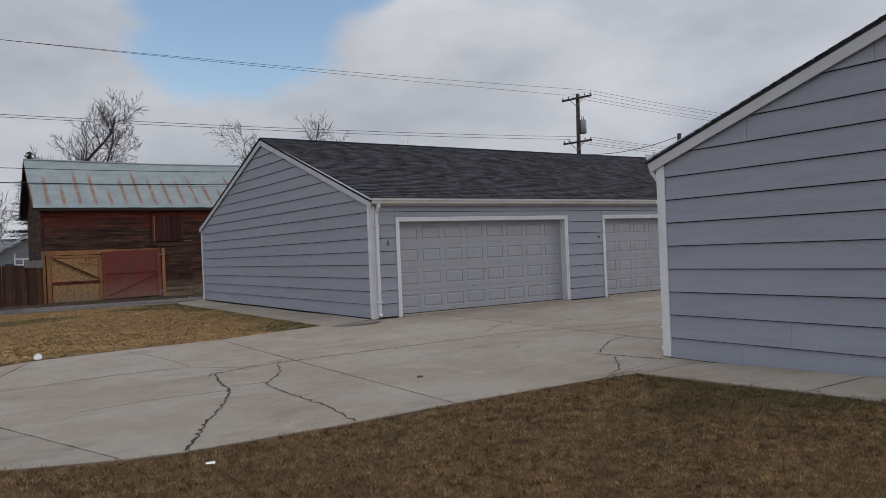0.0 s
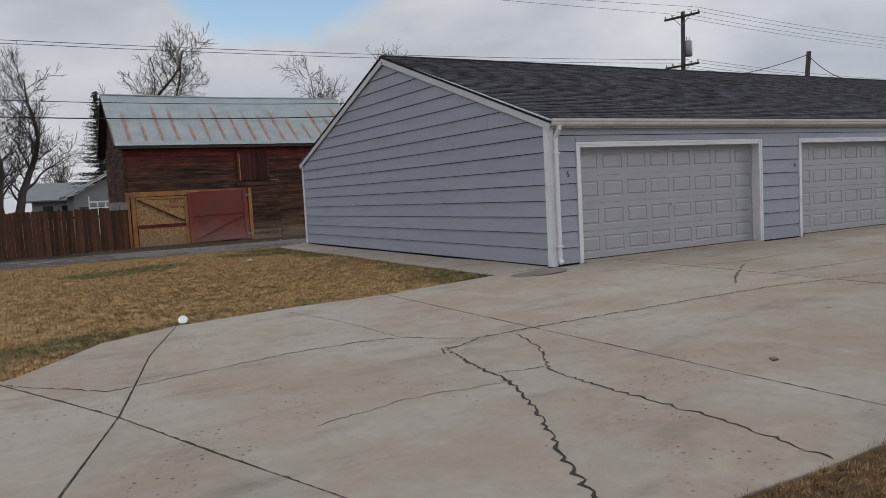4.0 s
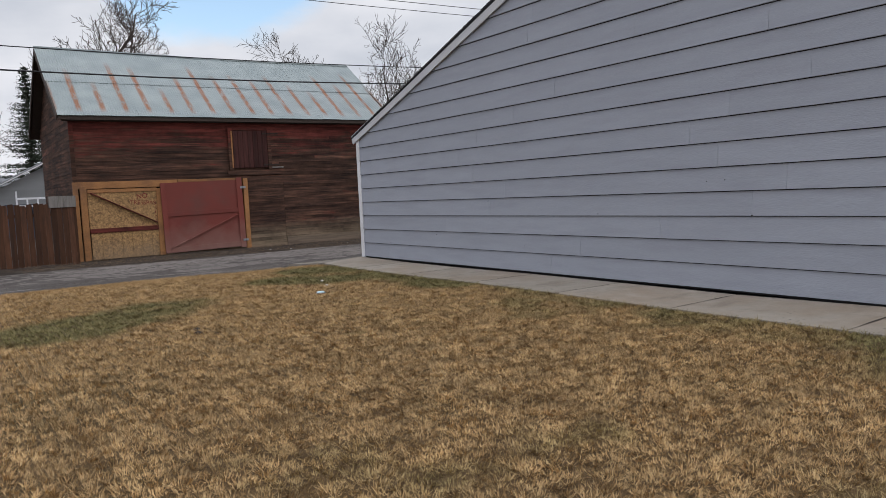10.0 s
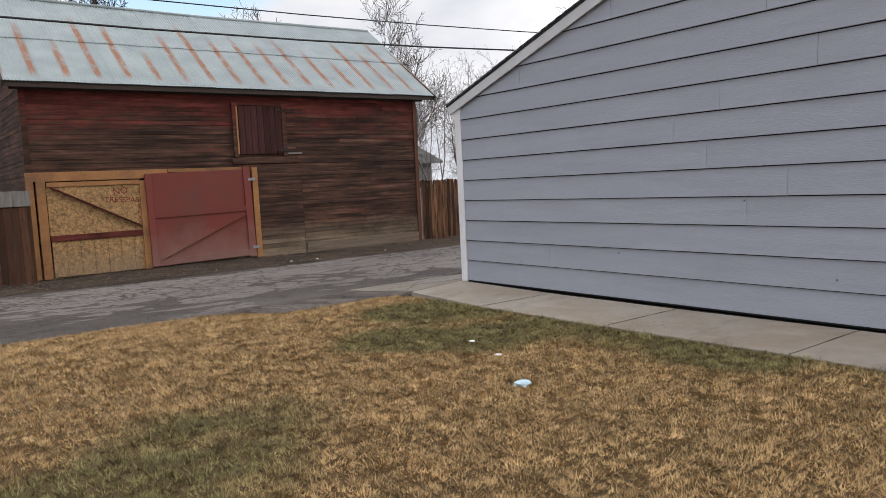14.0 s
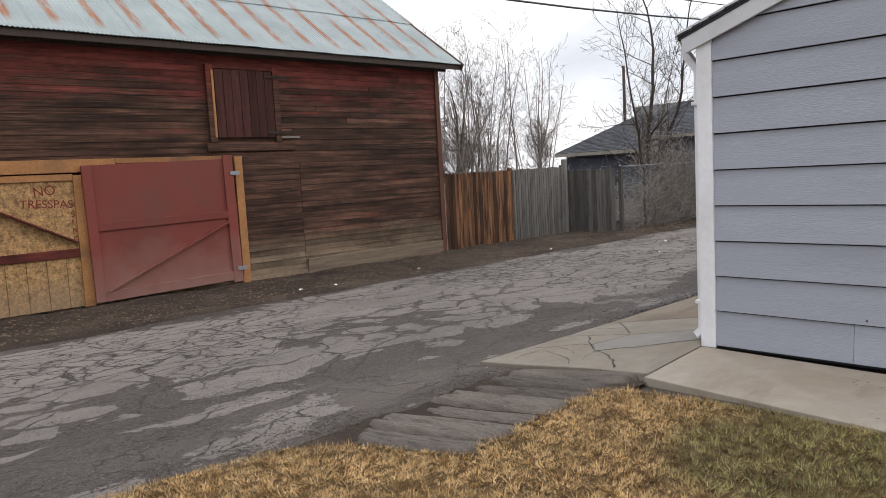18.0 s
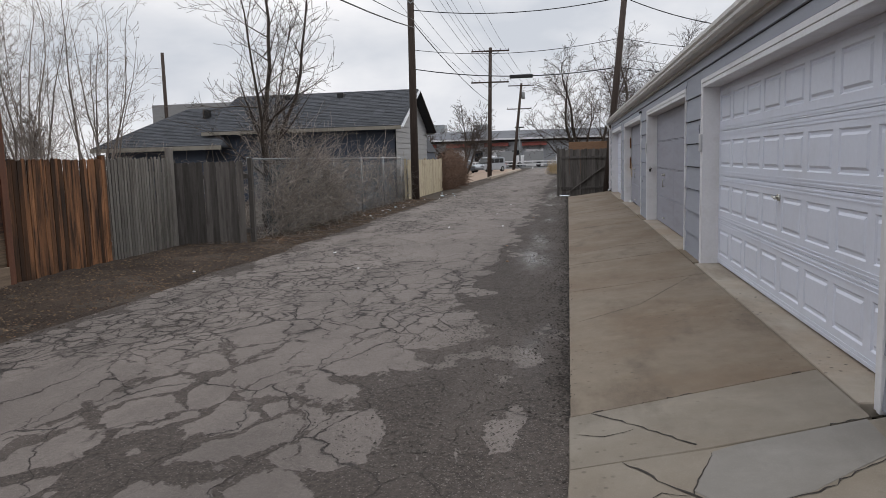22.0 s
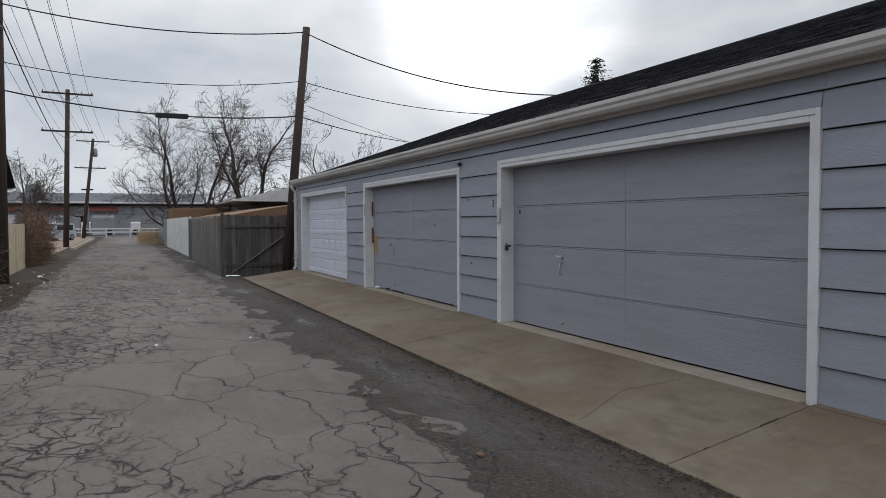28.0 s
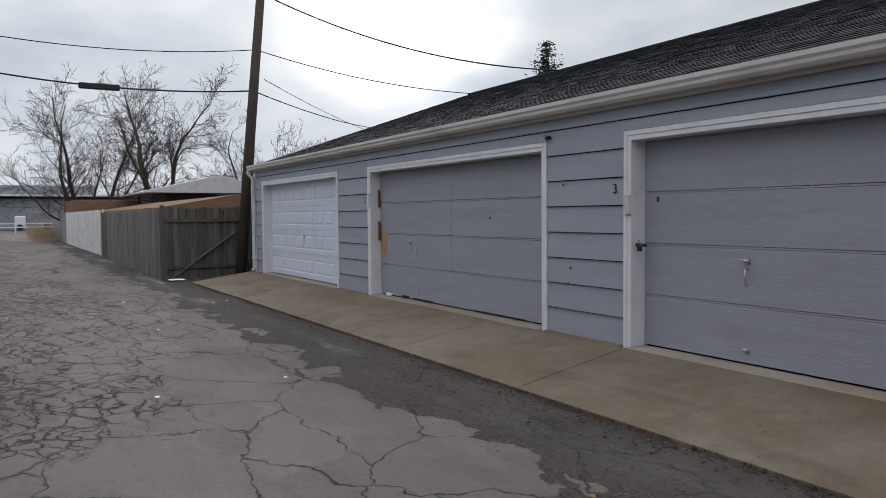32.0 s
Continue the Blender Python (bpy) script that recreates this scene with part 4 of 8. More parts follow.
def alley_rows(x):
    lo = 29.40 if x > 7 else 29.05 + 0.12 * noise.noise(Vector((x * 0.9, 0, 5)))
    hi = 34.7 + 0.25 * noise.noise(Vector((x * 0.5, 0, 9))) + 0.10 * noise.noise(Vector((x * 2.1, 0, 9)))
    return [lo + (hi - lo) * j / 24 for j in range(25)]


alley = grid_sheet("road", [-120, -80, -50, -30] + [-20 + 0.5 * i for i in range(200)] + [82, 90, 100, 114], alley_rows, ASPHALT, -0.012, 0.02)
tagged(alley, "broken grey asphalt alley with worn patches and alligator cracks", "alley road", kind="structure")

# banked dirt between the alley and the barn and fences
def verge_rows(x):
    lo = 34.45 + 0.25 * noise.noise(Vector((x * 0.7, 0, 4)))
    return [lo + (37.3 - lo) * j / 26 for j in range(27)]


verge_cols = [-16 + 0.5 * i for i in range(36)] + [2 + 0.13 * i for i in range(254)]
VERGE = material("brown_trodden_verge", (0.064, 0.048, 0.037), 0.95, var=0.4, scale=3.0, fine=70, bump=0.9, dist=0.03, stain=(0.034, 0.026, 0.021), stain_amt=0.85, stain_scale=0.8, spec=0.15, stain_lo=0.42, stain_hi=0.62)
verts, faces = [], []
for x in verge_cols:
    for j, y in enumerate(verge_rows(x)):
        k = ease(34.6, 37.2, y)
        q = Vector((x * 1.1, y * 1.1, 2.0))
        verts.append((x, y, gz(x, y) - 0.03 + 0.02 * k + (0.05 * noise.noise(q) + 0.022 * noise.noise(q * 4.3) + 0.012 * noise.noise(q * 11.0)) * min(1.0, 0.25 + k * 2) - (0.03 if j == 0 else 0)))
nr = 27
for i in range(len(verge_cols) - 1):
    for j in range(nr - 1):
        a = i * nr + j
        faces.append((a, a + nr, a + nr + 1, a + 1))
verge = raw("dirt_verge", verts, faces, VERGE, smooth=True)
tagged(verge, "banked brown dirt verge with straw and crumbs", "dirt verge", kind="structure")


def corner_rows(x):
    return [27.85 + 1.85 * j / 24 for j in range(25)]


verts, faces = [], []
corner_cols = [3.6 + 0.09 * i for i in range(39)]
for x in corner_cols:
    for j, y in enumerate(corner_rows(x)):
        q = Vector((x * 2.1, y * 2.1, 6.0))
        verts.append((x, y, gz(x, y) - 0.012 - 0.03 * ease(29.1, 29.7, y) - 0.03 * (1 - ease(3.6, 4.6, x)) + 0.014 * noise.noise(q) + 0.008 * noise.noise(q * 5)))
for i in range(len(corner_cols) - 1):
    for j in range(24):
        a = i * 25 + j
        faces.append((a, a + 25, a + 26, a + 1))
tagged(raw("dirt_corner", verts, faces, VERGE, smooth=True), "trodden dark dirt round the railway ties", "dirt", kind="structure")


# ---- garages ----
def lap(u0b, u1b, u0t, u1t, z0, z1, tb=0.026, tt=0.004):
    """A lap board in (u, n, z): its lower edge tb and its upper edge tt proud."""
    bm = bmesh.new()
    v = [bm.verts.new(p) for p in ((u0b, 0, z0), (u1b, 0, z0), (u1b, tb, z0), (u0b, tb, z0), (u0b, tb, z0 + 0.004), (u1b, tb, z0 + 0.004),
                                   (u0t, 0, z1), (u1t, 0, z1), (u1t, tt, z1), (u0t, tt, z1))]
    for f in ((0, 1, 2, 3), (3, 2, 5, 4), (4, 5, 8, 9), (9, 8, 7, 6), (1, 0, 6, 7), (0, 3, 4, 9, 6), (2, 1, 7, 8, 5)):
        bm.faces.new([v[i] for i in f])
    return bm


def side_matrix(side, c):
    """Turns (u, n, z) to the world for a wall that faces side."""
    out = Matrix.Identity(4)
    if side in "WE":
        out[0][0], out[0][1] = 0, (-1 if side == "W" else 1)
        out[1][0], out[1][1] = 1, 0
        out[0][3] = c
    else:
        out[0][0], out[0][1] = 1, 0
        out[1][0], out[1][1] = 0, (-1 if side == "S" else 1)
        out[1][3] = c
    return out


def put(bm, m):
    bm.transform(m)
    if m.to_3x3().determinant() < 0:
        bmesh.ops.reverse_faces(bm, faces=bm.faces[:])
    return bm


EXPOSE = 0.2935


def siding(parent, side, c, u0, u1, z0, top, holes=(), seed=1, roof=None, mat=None, length=4.88, expose=EXPOSE, drop=0.0):
    """Rows of lap boards; holes are (u0, u1, top) openings from the ground; roof(z) gives the span left under a gable."""
    r = random.Random(seed)
    m = side_matrix(side, c)
    row, z = 0, z0
    while z < top - 0.02:
        z1 = min(z + expose, top)
        spans = [(u0, u1)]
        for h0, h1, ht in holes:
            if z < ht - 0.01:
                spans = [s for a, b in spans for s in ((a, min(b, h0)), (max(a, h1), b)) if s[1] - s[0] > 0.02]
        work = [(a, b, z) for a, b in spans] + [(max(u0, h0), min(u1, h1), ht) for h0, h1, ht in holes if z < ht < z1 - 0.02]
        for a, b, zlow in work:
            if roof:
                ab, bb = max(a, roof(z)[0]), min(b, roof(z)[1])
                at, bt = max(a, roof(z1)[0]), min(b, roof(z1)[1])
                if bb - ab < 0.1:
                    continue
                at, bt = (at, bt) if bt > at else ((at + bt) / 2, (at + bt) / 2 + 0.01)
            else:
                ab, bb, at, bt = a, b, a, b
            cut = [ab]
            p = ab + r.uniform(1.2, length)
            while p < bb - 0.8:
                cut.append(p)
                p += length
            cut.append(bb)
            for i in range(len(cut) - 1):
                b0, b1 = cut[i], cut[i + 1]
                t0 = at if i == 0 else min(max(b0, at), bt)
                t1 = bt if i == len(cut) - 2 else min(max(b1, at), bt)
                if t1 - t0 < 0.005:
                    continue
                g = 0.0015
                bm = put(lap(b0 + g, b1 - g, t0 + g, t1 - g, (zlow if row else z0 - drop) + 0.005 + r.uniform(-0.001, 0.001), z1 - 0.006), m)
                part("siding_board", bm, mat or SIDING, parent)
        z = z1
        row += 1


def raised_panel_door(parent, side, c, u0, u1, z0, z1, mat, cols=8, ribs=False):
    """A sectional door with embossed panels in four sections."""
    m = side_matrix(side, c)
    rows = 4
    hgt = (z1 - z0) / rows
    w = (u1 - u0) / cols
    for r_ in range(rows):
        bm = bmesh.new()
        b0, b1 = z0 + r_ * hgt + 0.002, z0 + (r_ + 1) * hgt - 0.002
        us = [u0]
        zs = [b0, b0 + hgt * 0.21, b0 + hgt * 0.79, b1]
        for k in range(cols):
            us += [u0 + w * k + w * 0.09, u0 + w * k + w * 0.91]
        us.append(u1)
        grid = [[bm.verts.new((u, 0.03, z)) for z in zs] for u in us]
        for i in range(len(us) - 1):
            for j in range(3):
                q = (grid[i][j], grid[i + 1][j], grid[i + 1][j + 1], grid[i][j + 1])
                if i % 2 == 1 and j == 1:
                    a, b = us[i], us[i + 1]
                    e, f = zs[1], zs[2]
                    last = q
                    for d, n_ in ((0.012, 0.018), (0.03, 0.018), (0.05, 0.031)):
                        nq = [bm.verts.new(p) for p in ((a + d, n_, e + d), (b - d, n_, e + d), (b - d, n_, f - d), (a + d, n_, f - d))]
                        for k in range(4):
                            bm.faces.new((last[k], last[(k + 1) % 4], nq[(k + 1) % 4], nq[k]))
                        last = nq
                    bm.faces.new(last)
                else:
                    bm.faces.new(q)
        # rim and back
        lo = [bm.verts.new(p) for p in ((u0, 0, b0), (u1, 0, b0), (u1, 0, b1), (u0, 0, b1))]
        bm.faces.new(lo[::-1])
        bm.faces.new([g_[0] for g_ in grid[::-1]] + [lo[0], lo[1]])
        bm.faces.new([g_[-1] for g_ in grid] + [lo[2], lo[3]])
        bm.faces.new(grid[0] + [lo[3], lo[0]])
        bm.faces.new(grid[-1][::-1] + [lo[1], lo[2]])
        if ribs:
            for zz in (b0 + 0.022, b0 + 0.05, b1 - 0.05, b1 - 0.022):
                box(bm, u0 + 0.01, u1 - 0.01, 0.028, 0.034, zz - 0.006, zz + 0.006)
        bmesh.ops.recalc_face_normals(bm, faces=bm.faces[:])
        part("section", put(bm, m), mat, parent)


def flush_door(parent, side, c, u0, u1, z0, z1, mat, seam=0.52):
    """A flat hardboard door of four sections, each in two sheets."""
    m = side_matrix(side, c)
    hgt = (z1 - z0) / 4
    s = u0 + (u1 - u0) * seam
    for r_ in range(4):
        for a, b in ((u0, s - 0.002), (s + 0.002, u1)):
            bm = bmesh.new()
            box(bm, a, b, 0, 0.03, z0 + r_ * hgt + 0.003, z0 + (r_ + 1) * hgt - 0.022, 0.003)
            box(bm, a, b, 0, 0.026, z0 + (r_ + 1) * hgt - 0.019, z0 + (r_ + 1) * hgt - 0.001, 0.003)
            part("section", put(bm, m), mat, parent)


def opening(parent, side, c, u0, u1, top, mat_trim, base=0.0, w=0.10, deep=0.22, jambs=None):
    """White casing and jambs round a garage opening; u0 and u1 are the casing's outer edges."""
    m = side_matrix(side, c)
    for name, d in (("casing", (u0, u0 + 0.045, 0.0, 0.034, base, top)), ("casing", (u1 - 0.045, u1, 0.0, 0.034, base, top)), ("casing", (u0 + 0.045, u1 - 0.045, 0.0, 0.034, top - 0.05, top)),
                    ("jamb", (u0 + 0.045, u0 + w, -deep, 0.026, base, top - 0.05)), ("jamb", (u1 - w, u1 - 0.045, -deep, 0.026, base, top - 0.05)), ("jamb", (u0 + w, u1 - w, -deep, 0.026, top - w, top - 0.05))):
        part(name, put(box(bmesh.new(), *d, bevel=0.003), m), mat_trim, parent)


def handle(parent, side, c, u, z):
    m = side_matrix(side, c)
    bm = bmesh.new()
    tube(bm, [(u, 0.0, z), (u, 0.02, z)], 0.03, 12)
    tube(bm, [(u, 0.02, z), (u, 0.05, z)], 0.012, 8)
    tube(bm, [(u - 0.05, 0.05, z - 0.008), (u + 0.05, 0.05, z + 0.008)], 0.009, 8)
    part("door_handle", put(bm, m), METAL, parent, "chrome T handle")


def roof_span(y0, y1, ze, slope):
    def span(z):
        d = max(0.0, (z - ze) / slope)
        return (y0 + d, y1 - d)
    return span


def downspout(parent, x, y, side, ztop, zbot, out=-1):
    """A square pipe with an offset at the gutter and a kicked outlet."""
    s = -1 if side == "S" else 1
    bm = bmesh.new()
    pts = [(x, y + s * 0.16, ztop), (x, y + s * 0.16, ztop - 0.06), (x, y + s * 0.045, ztop - 0.22), (x, y + s * 0.045, zbot + 0.16), (x, y + s * 0.055, zbot + 0.11), (x, y + s * 0.105, zbot + 0.06)]
    tube(bm, pts, 0.046, 4)
    part("downspout", bm, SPOUT, parent, "white metal downspout with kicked outlet")
    for z in (zbot + 0.35, ztop - 0.5):
        part("strap", box(bmesh.new(), x - 0.06, x + 0.06, y + s * 0.0, y + s * 0.092, z, z + 0.03, 0.003), SPOUT, parent)


def gutter(parent, x0, x1, y, side, z):
    s = -1 if side == "S" else 1
    prof = [(0, 0), (0.09, 0), (0.115, 0.03), (0.118, 0.06), (0.135, 0.085), (0.135, 0.125), (0.128, 0.125), (0.12, 0.09), (0.105, 0.062), (0.10, 0.034), (0.085, 0.008), (0.008, 0.008), (0.008, 0.125), (0, 0.125)]
    bm = prism(bmesh.new(), [(y + s * a, z + b) for a, b in prof], "x", x0, x1)
    part("gutter", bm, GUTTER, parent, "weathered cream metal gutter")


def shingles(parent, x0, x1, ya, za, yb, zb, seed, mat=None, course=0.142, tab=0.30):
    """Overlapping shingle tabs on a slope from the eave (ya, za) to the ridge (yb, zb)."""
    r = random.Random(seed)
    n_c = int(math.hypot(yb - ya, zb - za) / course)
    up = Vector((0, yb - ya, zb - za)).normalized()
    nrm = Vector((1, 0, 0)).cross(up)
    if nrm.z < 0:
        nrm = -nrm
    verts, faces = [], []
    for i in range(n_c + 1):
        o = Vector((0, ya, za)) + up * (i * course)
        x = x0 - r.uniform(0, tab)
        while x < x1:
            w = tab * r.choice((0.5, 0.8, 1.0, 1.2))
            a, b = max(x, x0), min(x + w - 0.004, x1)
            x += w
            if b - a < 0.02:
                continue
            lift = 0.011 + r.uniform(0, 0.006)
            low = o + up * r.choice((0, 0, 0, 0.012))
            k = len(verts)
            for p, h in ((low, lift), (o + up * course * 1.25, 0.003)):
                for xx in (a, b):
                    q = p + nrm * h
                    verts.append((xx, q.y, q.z))
            q = low + nrm * -0.004
            verts += [(a, q.y, q.z), (b, q.y, q.z)]
            faces += [(k, k + 1, k + 3, k + 2), (k + 4, k + 5, k + 1, k), (k, k + 2, k + 4), (k + 1, k + 5, k + 3)]
    ob = raw("shingles", verts, faces, mat or SHINGLE, parent, "charcoal asphalt shingles")
    tagged(ob, kind="stuff")


def garage(name, label, x0, x1, y0, y1, base, eave, apex, fronts, lap_z=0.025, expose=EXPOSE):
    """A long gabled garage. fronts: side, then (u0, u1, kind) for each door."""
    g = thing(name, label, "garage building")
    ym = (y0 + y1) / 2
    slope = (apex - eave) / (ym - y0)
    ztop = 2.56
    # structural walls behind the boards, with the doorways left open
    # coloured near-black to draw the shadow lines between and below the boards
    for side, c, inner in (("S", y0, y0 + 0.14), ("N", y1, y1 - 0.14)):
        doors = [(a + 0.05, b - 0.05) for s, a, b, k in fronts if s == side]
        cut = [x0] + [v for d in sorted(doors) for v in d] + [x1]
        for a, b in zip(cut[::2], cut[1::2]):
            boxed("wall", (a, b, c, inner, base, ztop), DARK, g, bevel=0)
        for a, b in doors:
            boxed("wall", (a, b, c, inner, 2.24 + base, ztop), DARK, g, bevel=0)
    for xa, xb in ((x0, x0 + 0.14), (x1 - 0.14, x1)):
        prism_bm = prism(bmesh.new(), [(y0 + 0.14, base), (y1 - 0.14, base), (y1 - 0.14, eave + 0.05 * slope), (ym, apex - 0.09), (y0 + 0.14, eave + 0.05 * slope)], "x", xa, xb)
        part("wall", prism_bm, DARK, g)
    # footing colour darkened too, for the shade beneath the lowest board
    boxed("foundation", (x0 + 0.02, x1 - 0.02, y0 + 0.02, y1 - 0.02, base - 0.3, base - 0.03), CRACK, g, "concrete footing, darkened as the shade under the siding", bevel=0)
    span = roof_span(y0, y1, eave - 0.06, slope)
    siding(g, "W", x0, y0 + 0.02, y1 - 0.02, base + lap_z, apex - 0.06, seed=3, roof=span, drop=0.006 if lap_z > 0 else -0.04, expose=expose)
    for side, c in (("S", y0), ("N", y1)):
        holes = [(a, b, 2.25 + base) for s, a, b, k in fronts if s == side]
        siding(g, side, c, x0 + 0.1, x1 - 0.1, base + 0.025, 2.55, holes, seed=5)
    # corner boards
    for y, s in ((y0, -1), (y1, 1)):
        boxed("corner_board", (x0 - 0.03, x0 + 0.001, y - s * 0.1, y + s * 0.031, base, eave - 0.03), TRIM, g, bevel=0.003)
        boxed("corner_board", (x0 + 0.003, x0 + 0.1, y, y + s * 0.03, base, eave - 0.03), TRIM, g, bevel=0.003)
        boxed("corner_board", (x1 - 0.1, x1, y, y + s * 0.03, base, eave - 0.03), TRIM, g, bevel=0.003)
        boxed("fascia", (x0 - 0.03, x1 + 0.03, y + s * 0.004, y + s * 0.06, 2.50, 2.64), GUTTER, g, bevel=0.003)
        gutter(g, x0 - 0.04, x1 + 0.04, y + s * 0.062, "S" if s < 0 else "N", 2.535)
        # rake boards
        bm = bmesh.new()
        beam(bm, (x0 - 0.045, y + s * 0.14, eave - 0.05 * slope - 0.09), (x0 - 0.045, ym, apex - 0.10), 0.028, 0.19, 0.003)
        part("rake_board", bm, RAKE, g, "pale painted rake board")
        bm = bmesh.new()
        beam(bm, (x1 + 0.045, y + s * 0.14, eave - 0.05 * slope - 0.09), (x1 + 0.045, ym, apex - 0.10), 0.028, 0.19, 0.003)
        part("rake_board", bm, RAKE, g)
        # roof deck
        ye = y + s * 0.17
        ze = eave - slope * 0.17
        prism(bm := bmesh.new(), [(ye, ze - 0.03), (ye, ze), (ym, apex), (ym, apex - 0.05)], "x", x0 - 0.065, x1 + 0.065)
        part("roof_deck", bm, SHINGLE, g)
        shingles(g, x0 - 0.075, x1 + 0.075, ye - 0.0, ze + 0.004, ym, apex + 0.004, 11)
    boxed("ridge_cap", (x0 - 0.07, x1 + 0.07, ym - 0.1, ym + 0.1, apex - 0.02, apex + 0.022), SHINGLE, g, "shingled ridge cap", bevel=0.01)
    return g


GX0, GX1, GY0, GY1 = 7.95, 33.35, 14.84, 27.86
south_doors = [(8.57, 13.8), (15.08, 20.3), (21.6, 26.8), (28.1, 33.0 - 0.1)]
north_doors = [(8.62, 14.10), (15.32, 20.49), (21.75, 26.68), (28.0, 32.7)]
garage_b = garage("garage", "long grey-blue sided garage with white trim and dark shingle roof", GX0, GX1, GY0, GY1, 0.0, 2.66, 4.94,
                  [("S", a, b, 0) for a, b in south_doors] + [("N", a, b, 0) for a, b in north_doors])
garage_a = garage("garage", "grey-blue sided garage with a pale rake board, across the driveway", 8.13, 33.4, -6.05, 6.97, -0.06, 2.60, 4.88,
                  [("N", a + 0.2, b + 0.2, 0) for a, b in south_doors], lap_z=-0.054, expose=0.3035)
downspout(garage_b, 8.06, GY0 - 0.031, "S", 2.54, 0.0)
downspout(garage_b, 8.06, GY1 + 0.031, "N", 2.54, 0.0)
downspout(garage_b, 33.28, GY1 + 0.031, "N", 2.54, 0.0)
downspout(garage_a, 8.24, 6.97 + 0.031, "N", 2.48, -0.06)

door_no = 0
for side, c, doors, owner in (("S", GY0, south_doors, garage_b), ("N", GY1, north_doors, garage_b), ("N", 6.97, [(a + 0.2, b + 0.2) for a, b in south_doors], garage_a)):
    for i, (a, b) in enumerate(doors):
        wooden = side == "N" and owner is garage_b and i in (1, 2)
        white = side == "N" and owner is garage_b and i in (0, 3)
        label = "grey hardboard overhead garage door, scuffed" if wooden else "white raised-panel overhead garage door" if white else "grey raised-panel overhead garage door"
        door_no += 1
        base = -0.06 if owner is garage_a else 0.0
        d = thing(f"door_{door_no}", label, "garage door", "garage doors", "structure")
        opening(d, side, c, a, b, 2.25 + base, TRIM, base)
        s = -1 if side == "S" else 1
        cc = c - s * 0.20
        if wooden:
            flush_door(d, side, cc, a + 0.1, b - 0.1, 0.05, 2.15, DOOR_WOOD, 0.5)
        else:
            raised_panel_door(d, side, cc, a + 0.1, b - 0.1, 0.05 + base, 2.15 + base, DOOR_WHITE if white else DOOR_GREY, 8, white)
        boxed("threshold", (a + 0.1, b - 0.1, c - s * 0.21, c + s * 0.10, base - 0.05, base + 0.035), CONCRETE, d, "raised concrete sill", bevel=0.006)
        handle(d, side, cc + s * 0.03, (a + b) / 2 + (0 if not wooden else 1.25), 0.98 + base)


# ---- barn ----
BX0, BX1, BY, BZ = 3.66, 13.85, 37.25, -0.24
BEAVE, BRIDGE_Y, BRIDGE_Z, BBACK = 4.06, 40.45, 6.50, 43.6
barn = thing("barn", "old weathered dark red wooden barn with a rusted metal roof", "barn")
boxed("wall", (BX0, BX1, BY, BY + 0.1, BZ, BEAVE), BARN, barn, bevel=0)
boxed("wall", (BX0, BX1, BBACK - 0.1, BBACK, BZ, BEAVE), BARN, barn, bevel=0)
for xa in (BX0, BX1 - 0.1):
    part("wall", prism(bmesh.new(), [(BY + 0.1, BZ), (BBACK - 0.1, BZ), (BBACK - 0.1, BEAVE), (BRIDGE_Y, BRIDGE_Z - 0.08), (BY + 0.1, BEAVE)], "x", xa, xa + 0.1), BARN, barn)
r = random.Random(5)
z, row = BZ + 0.02, 0
while z < BEAVE - 0.06:
    h = 0.108
    cuts = sorted([BX0, BX1] + ([10.08] if z < 1.85 else []) + [BX0 + r.uniform(0.8, 9.6) for _ in range(row % 2)])
    for a, b in zip(cuts, cuts[1:]):
        if b - a < 0.12:
            continue
        if z < 1.9 and a > 3.5 and b < 8.9:
            continue
        tilt = r.uniform(-0.006, 0.006)
        bm = bmesh.new()
        t = r.uniform(0.012, 0.019)
        vs = [bm.verts.new(p) for p in ((a + 0.003, BY, z), (b - 0.003, BY, z + tilt), (b - 0.003, BY - t, z + tilt + 0.002), (a + 0.003, BY - t, z + 0.002),
                                        (a + 0.003, BY - 0.007, z + h + 0.002), (b - 0.003, BY - 0.007, z + h + 0.002 + tilt), (b - 0.003, BY, z + h + tilt), (a + 0.003, BY, z + h))]
        for f in ((0, 1, 2, 3), (3, 2, 5, 4), (4, 5, 6, 7), (0, 3, 4, 7), (1, 6, 5, 2)):
            bm.faces.new([vs[i] for i in f])
        bmesh.ops.recalc_face_normals(bm, faces=bm.faces[:])
        part("wall_board", bm, BARN, barn)
    # west side boards
    bm = bmesh.new()
    box(bm, BX0 - r.uniform(0.014, 0.024), BX0, BY, BBACK, z, z + h - 0.006)
    part("wall_board", bm, BARN_SIDE, barn)
    z += h
    row += 1
while z < BRIDGE_Z - 0.2:
    k = (z + 0.1 - BEAVE) / (BRIDGE_Z - BEAVE)
    bm = box(bmesh.new(), BX0 - r.uniform(0.014, 0.024), BX0, BY + (BRIDGE_Y - BY) * k, BBACK + (BRIDGE_Y - BBACK) * k, z, z + 0.1)
    part("wall_board", bm, BARN_SIDE, barn)
    z += 0.108
for x in (BX0 - 0.03, BX1 - 0.09):
    boxed("corner_board", (x, x + 0.12, BY - 0.045, BY - 0.005, BZ, BEAVE), CORNERWOOD if x > 8 else BARN, barn, bevel=0.004)
boxed("eave_board", (BX0 - 0.2, BX1 + 0.25, BY - 0.075, BY - 0.035, BEAVE - 0.20, BEAVE - 0.03), POLE, barn, bevel=0.004)
boxed("sill_board", (10.1, BX1 - 0.1, BY - 0.06, BY - 0.028, BZ - 0.02, BZ + 0.3), BARN_GREY, barn, "mud-splashed grey sill board", bevel=0.004)


